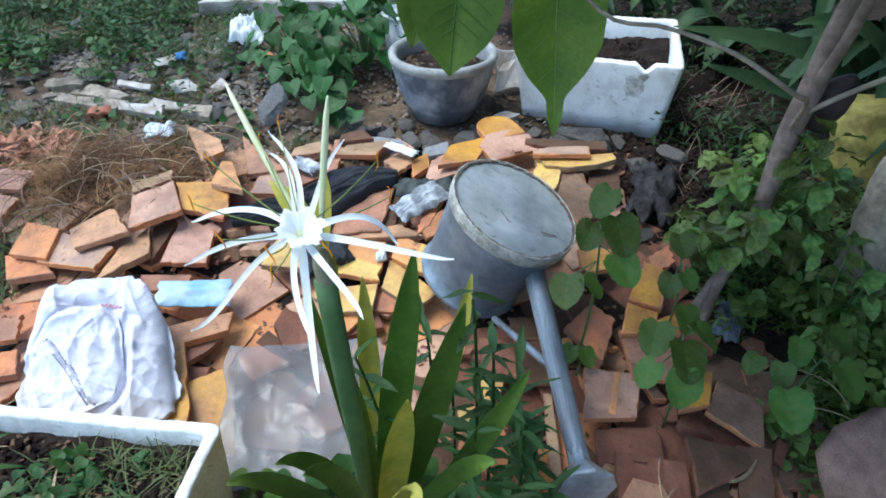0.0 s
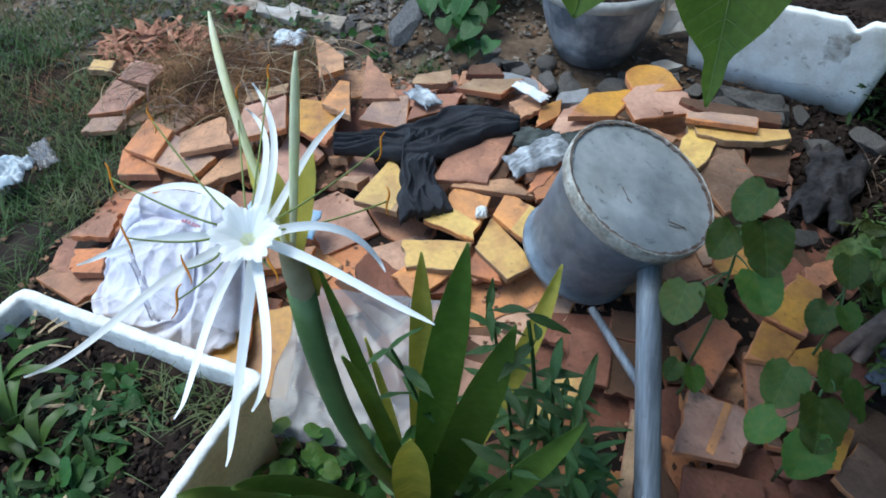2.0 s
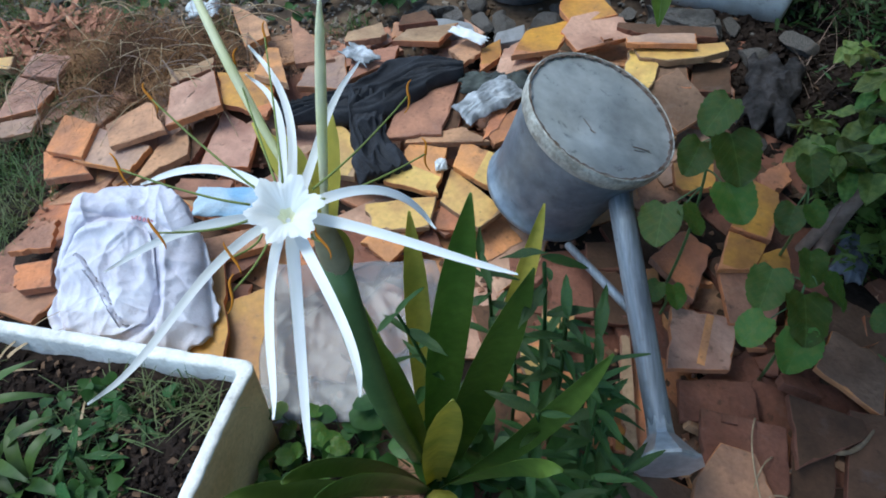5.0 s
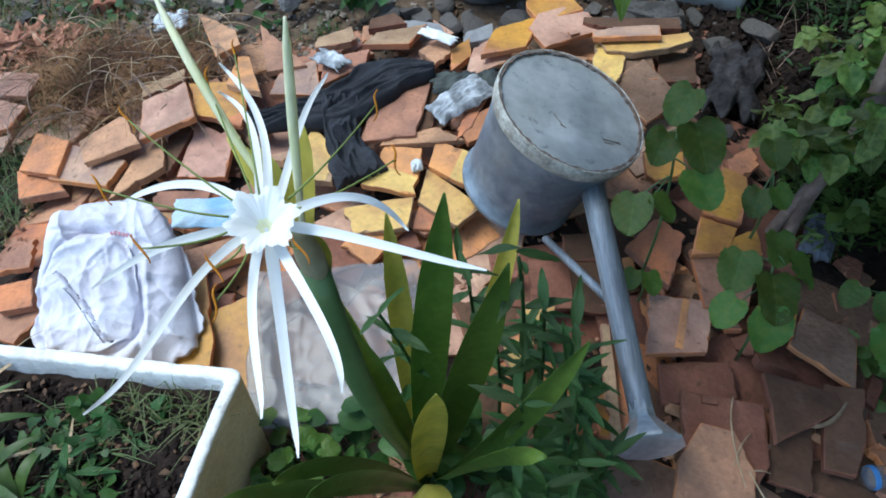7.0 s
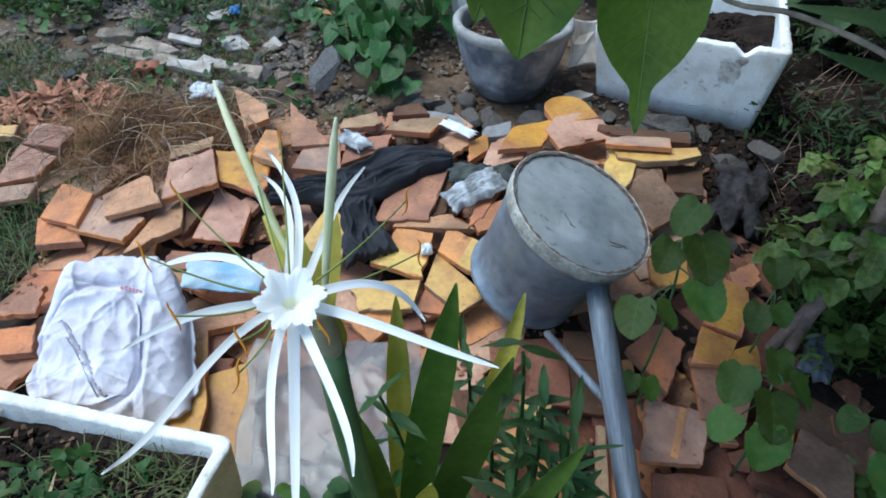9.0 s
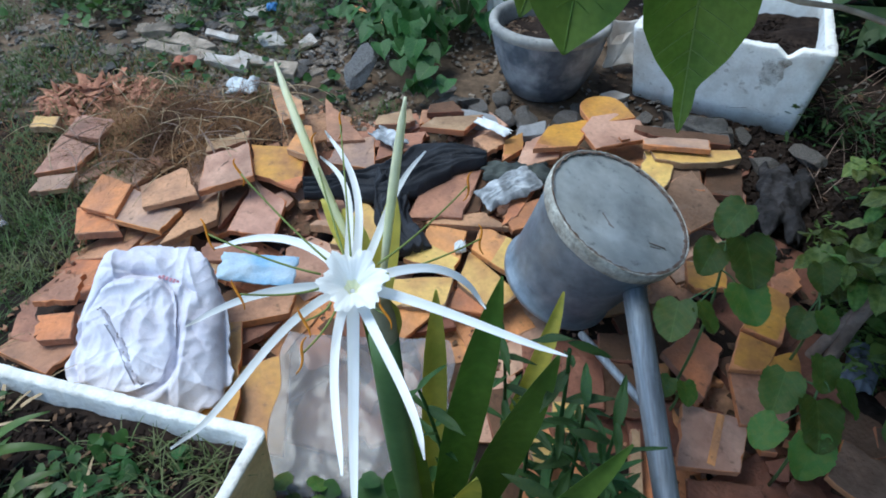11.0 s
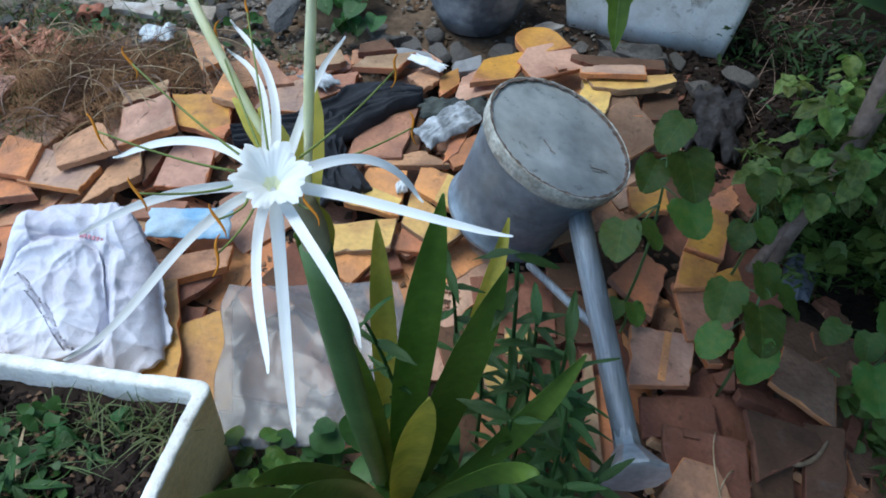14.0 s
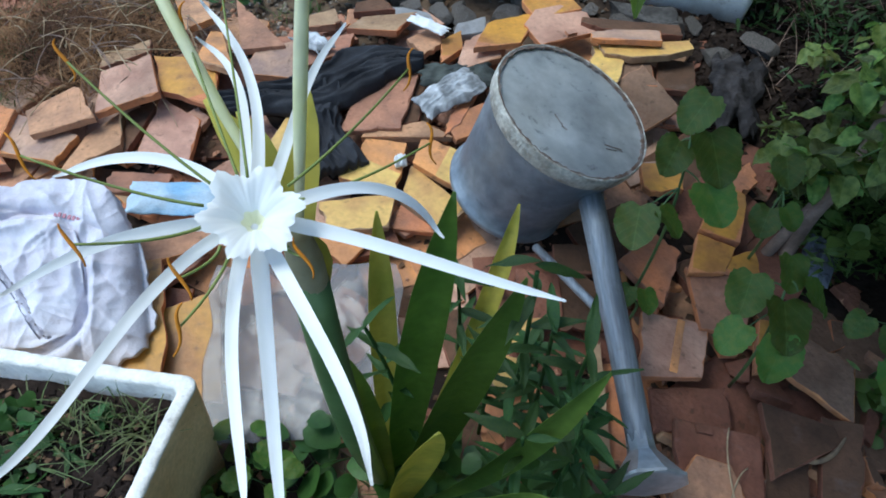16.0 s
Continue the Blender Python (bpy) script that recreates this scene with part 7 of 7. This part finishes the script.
def leaning_clump():
    """Broad dark leaves that lean out of the shade towards the foam box."""
    foot = Vector((1.28, 1.66, pile(1.28, 1.66) - 0.03))
    plant = thing("broad_leaf_clump", "dark green broad strap leaves leaning towards the foam box", "plant", Matrix.Translation(foot), "dark leaf clumps")
    for bend, over, tip, w in (((1.20, 1.66, 0.24), (0.95, 1.69, 0.25), (0.715, 1.70, 0.335), 0.072), ((1.15, 1.70, 0.40), (0.90, 1.70, 0.39), (0.615, 1.71, 0.432), 0.066),
                               ((1.22, 1.62, 0.42), (1.02, 1.58, 0.52), (0.83, 1.52, 0.50), 0.07), ((1.30, 1.60, 0.30), (1.22, 1.48, 0.42), (1.08, 1.36, 0.36), 0.07), ((1.34, 1.70, 0.35), (1.40, 1.72, 0.5), (1.48, 1.74, 0.45), 0.07)):
        bm = blade([(0, 0, 0), Vector(bend) - foot, Vector(over) - foot, Vector(tip) - foot], [w * 0.35, w * 0.6, w * 0.9, w, w * 0.9, w * 0.6, 0.004], (-0.2, -0.55, 0.8), 0.12, 22, 0.0015)
        part("leaf", bm, DARKLEAF, plant, smooth=True)


leaning_clump()

log = part("log", tube([(1.16, 1.50, -0.04), (1.13, 1.50, 0.14), (1.10, 1.50, 0.27), (1.095, 1.50, 0.31)], [0.095, 0.095, 0.09, 0.06], 24, 18), LOG, smooth=True)
for v in log.data.vertices:
    v.co += Vector((noise.noise(v.co * 18), noise.noise(v.co * 18 + Vector((5, 0, 0))), 0)) * 0.014
tagged(log, "rough yellowish fibrous stump standing in the shade", "log")
post = part("stump", tube([(0.985, 1.14, -0.08), (1.0, 1.18, 0.08), (1.028, 1.235, 0.24), (1.05, 1.26, 0.33)], [0.062, 0.058, 0.054, 0.04], 20, 20), PALE_BARK, smooth=True)
for v in post.data.vertices:
    v.co += Vector((noise.noise(v.co * 22), noise.noise(v.co * 22 + Vector((5, 0, 0))), 0)) * 0.010
tagged(post, "leaning pale brown dead trunk beside the shrub", "stump")
BOULDER = material("brown_boulder", (0.36, 0.215, 0.155), 0.9, 0.25, 6, 0.7, (0.25, 0.15, 0.11), 0.45, fine=60)
boulder = new("boulder", stone_meshes(BOULDER, "boulder", 0.5)[2])
boulder.matrix_world = pose(0.80, 0.655, -0.05, 5, 0, 30) @ Matrix.Diagonal((0.15, 0.18, 0.30, 1))
boulder.data.polygons.foreach_set("use_smooth", [True] * len(boulder.data.polygons))
tagged(boulder, "rounded pinkish-brown boulder at the edge of the tiles", "stone")


# ---- crumbs, pebbles and dead leaf bits on the bare ground ----
def crumbs(name, label, mat, count, place, size, flat, seed, category, long=1.0):
    rng = random.Random(seed)
    verts, faces = [], []
    for _ in range(count):
        c = place(rng)
        s = rng.uniform(*size) * rng.uniform(0.6, 1.0)
        turn = Matrix.Translation(c + Vector((0, 0, 0.012))) @ pose(0, 0, 0, rng.gauss(0, 20), rng.gauss(0, 20), rng.uniform(0, 360))
        k = len(verts)
        for x, y, z in ((-1, -0.7, 0), (0.9, -0.8, 0), (1, 0.6, 0), (-0.7, 0.9, 0), (-0.5, -0.4, 1), (0.5, -0.3, 1), (0.4, 0.5, 1), (-0.4, 0.4, 1)):
            verts.append(turn @ Vector((s * long * (x + rng.gauss(0, 0.18)), s * (y + rng.gauss(0, 0.18)), s * flat * (z - 0.3))))
        for f in ((0, 3, 2, 1), (4, 5, 6, 7), (0, 1, 5, 4), (1, 2, 6, 5), (2, 3, 7, 6), (3, 0, 4, 7)):
            faces.append(tuple(k + i for i in f))
    data = bpy.data.meshes.new(name)
    data.from_pydata([tuple(v) for v in verts], [], faces)
    data.materials.append(mat)
    return tagged(new(name, data), label, category, kind="stuff")


DEAD = material("dead_leaf_bits", (0.15, 0.085, 0.045), 0.9, 0.3, 40, 0.0, (0.075, 0.042, 0.024), 0.5)
crumbs("gravel", "small grey and pale crumbs on the bare ground", LIME, 3600, patch(-2.2, -0.1, 1.6, 3.1, -0.3), (0.004, 0.012), 0.7, 1, "gravel")
crumbs("gravel", "small dark stone crumbs on the bare ground", STONE, 2200, patch(-2.2, 1.0, 1.5, 3.1, -0.4), (0.004, 0.011), 0.7, 2, "gravel")
crumbs("gravel", "grey-brown pebbles among the rubble", STONE, 800, patch(-1.5, -0.62, 1.70, 2.35, -0.2), (0.006, 0.016), 0.7, 46, "gravel")
crumbs("gravel", "pale mortar crumbs among the rubble", LIME, 900, patch(-1.4, -0.5, 1.75, 2.35, -0.2), (0.006, 0.015), 0.6, 47, "gravel")
crumbs("dead_leaves", "dead brown leaf bits on the soil", DEAD, 2400, patch(-1.6, 1.4, 0.4, 2.6, -0.2), (0.005, 0.014), 0.15, 3, "leaf litter")
crumbs("bark_chips", "orange-brown shredded bark strips on the ground", CHIPS, 400, mound(-1.22, 1.63, 0.19, 0.035), (0.006, 0.016), 0.25, 9, "bark chips", 4.0)
crumbs("gravel", "white specks of broken plaster on the ground", WHITE_TILE, 220, patch(-1.2, -0.5, 1.75, 2.4, -0.1), (0.004, 0.012), 0.5, 4, "gravel")
crumbs("gravel", "clay crumbs between the broken tiles", CLAYS["clay"], 1300, patch(-1.0, 0.38, 0.6, 1.7, -0.3), (0.003, 0.009), 0.7, 5, "gravel")


def on_planter_soil(r):
    return PLANTER_AT @ Vector((r.uniform(-0.215, 0.215), r.uniform(-0.148, 0.145), 0.212))


crumbs("soil_clods", "dark crumbly clods in the planter", SOIL, 1500, on_planter_soil, (0.003, 0.011), 0.9, 6, "soil")
crumbs("dead_leaves", "reddish-brown leaf bits on the planter soil", DEAD, 240, lambda r: on_planter_soil(r) + Vector((0, 0, 0.006)), (0.002, 0.007), 0.2, 27, "leaf litter")
def in_pot(r):
    a, d = r.uniform(0, 6.283), 0.13 * math.sqrt(r.random())
    return Vector((d * math.cos(a), 1.90 + d * math.sin(a), 0.235))


def in_rear_box(r):
    return pose(0.515, 1.955, 0.085, 3, -4, -24) @ Vector((r.uniform(-0.18, 0.18), r.uniform(-0.135, 0.135), 0.162))


# Dark clods, spread thickly so that their colour also carries the shade here
crumbs("soil_clods", "dark clods of soil round the black bag, deepening the shade", SOIL, 1600, patch(0.46, 1.05, 1.28, 1.85, -0.6), (0.006, 0.020), 0.8, 36, "soil")
crumbs("soil_clods", "dark crumbly clods in the foam box", SOIL, 500, in_rear_box, (0.005, 0.014), 0.9, 16, "soil")
crumbs("soil_clods", "brown crumbly clods in the cement pot", DIRT, 160, in_pot, (0.004, 0.010), 0.8, 17, "soil")
crumbs("dead_leaves", "dead reddish leaf bits in the cement pot", DEAD, 120, in_pot, (0.006, 0.014), 0.2, 18, "leaf litter")
crumbs("dead_leaves", "dead leaf bits on the planter soil", DEAD, 80, lambda r: in_box(0.0)(r), (0.003, 0.009), 0.12, 7, "leaf litter")

# ---- unseen wall, added at the right to keep sky light off that side ----
WALL = material("dark_wall", (0.10, 0.10, 0.075), 0.95, 0.3, 3, 0.4, (0.06, 0.07, 0.045), 0.5)
tagged(part("wall_east", box_bm(0.15, 9.0, 4.6, 0.0, Matrix.Translation((2.6, 1.2, 2.2))), WALL), "unseen dark wall added to block sky light", "wall", kind="structure")
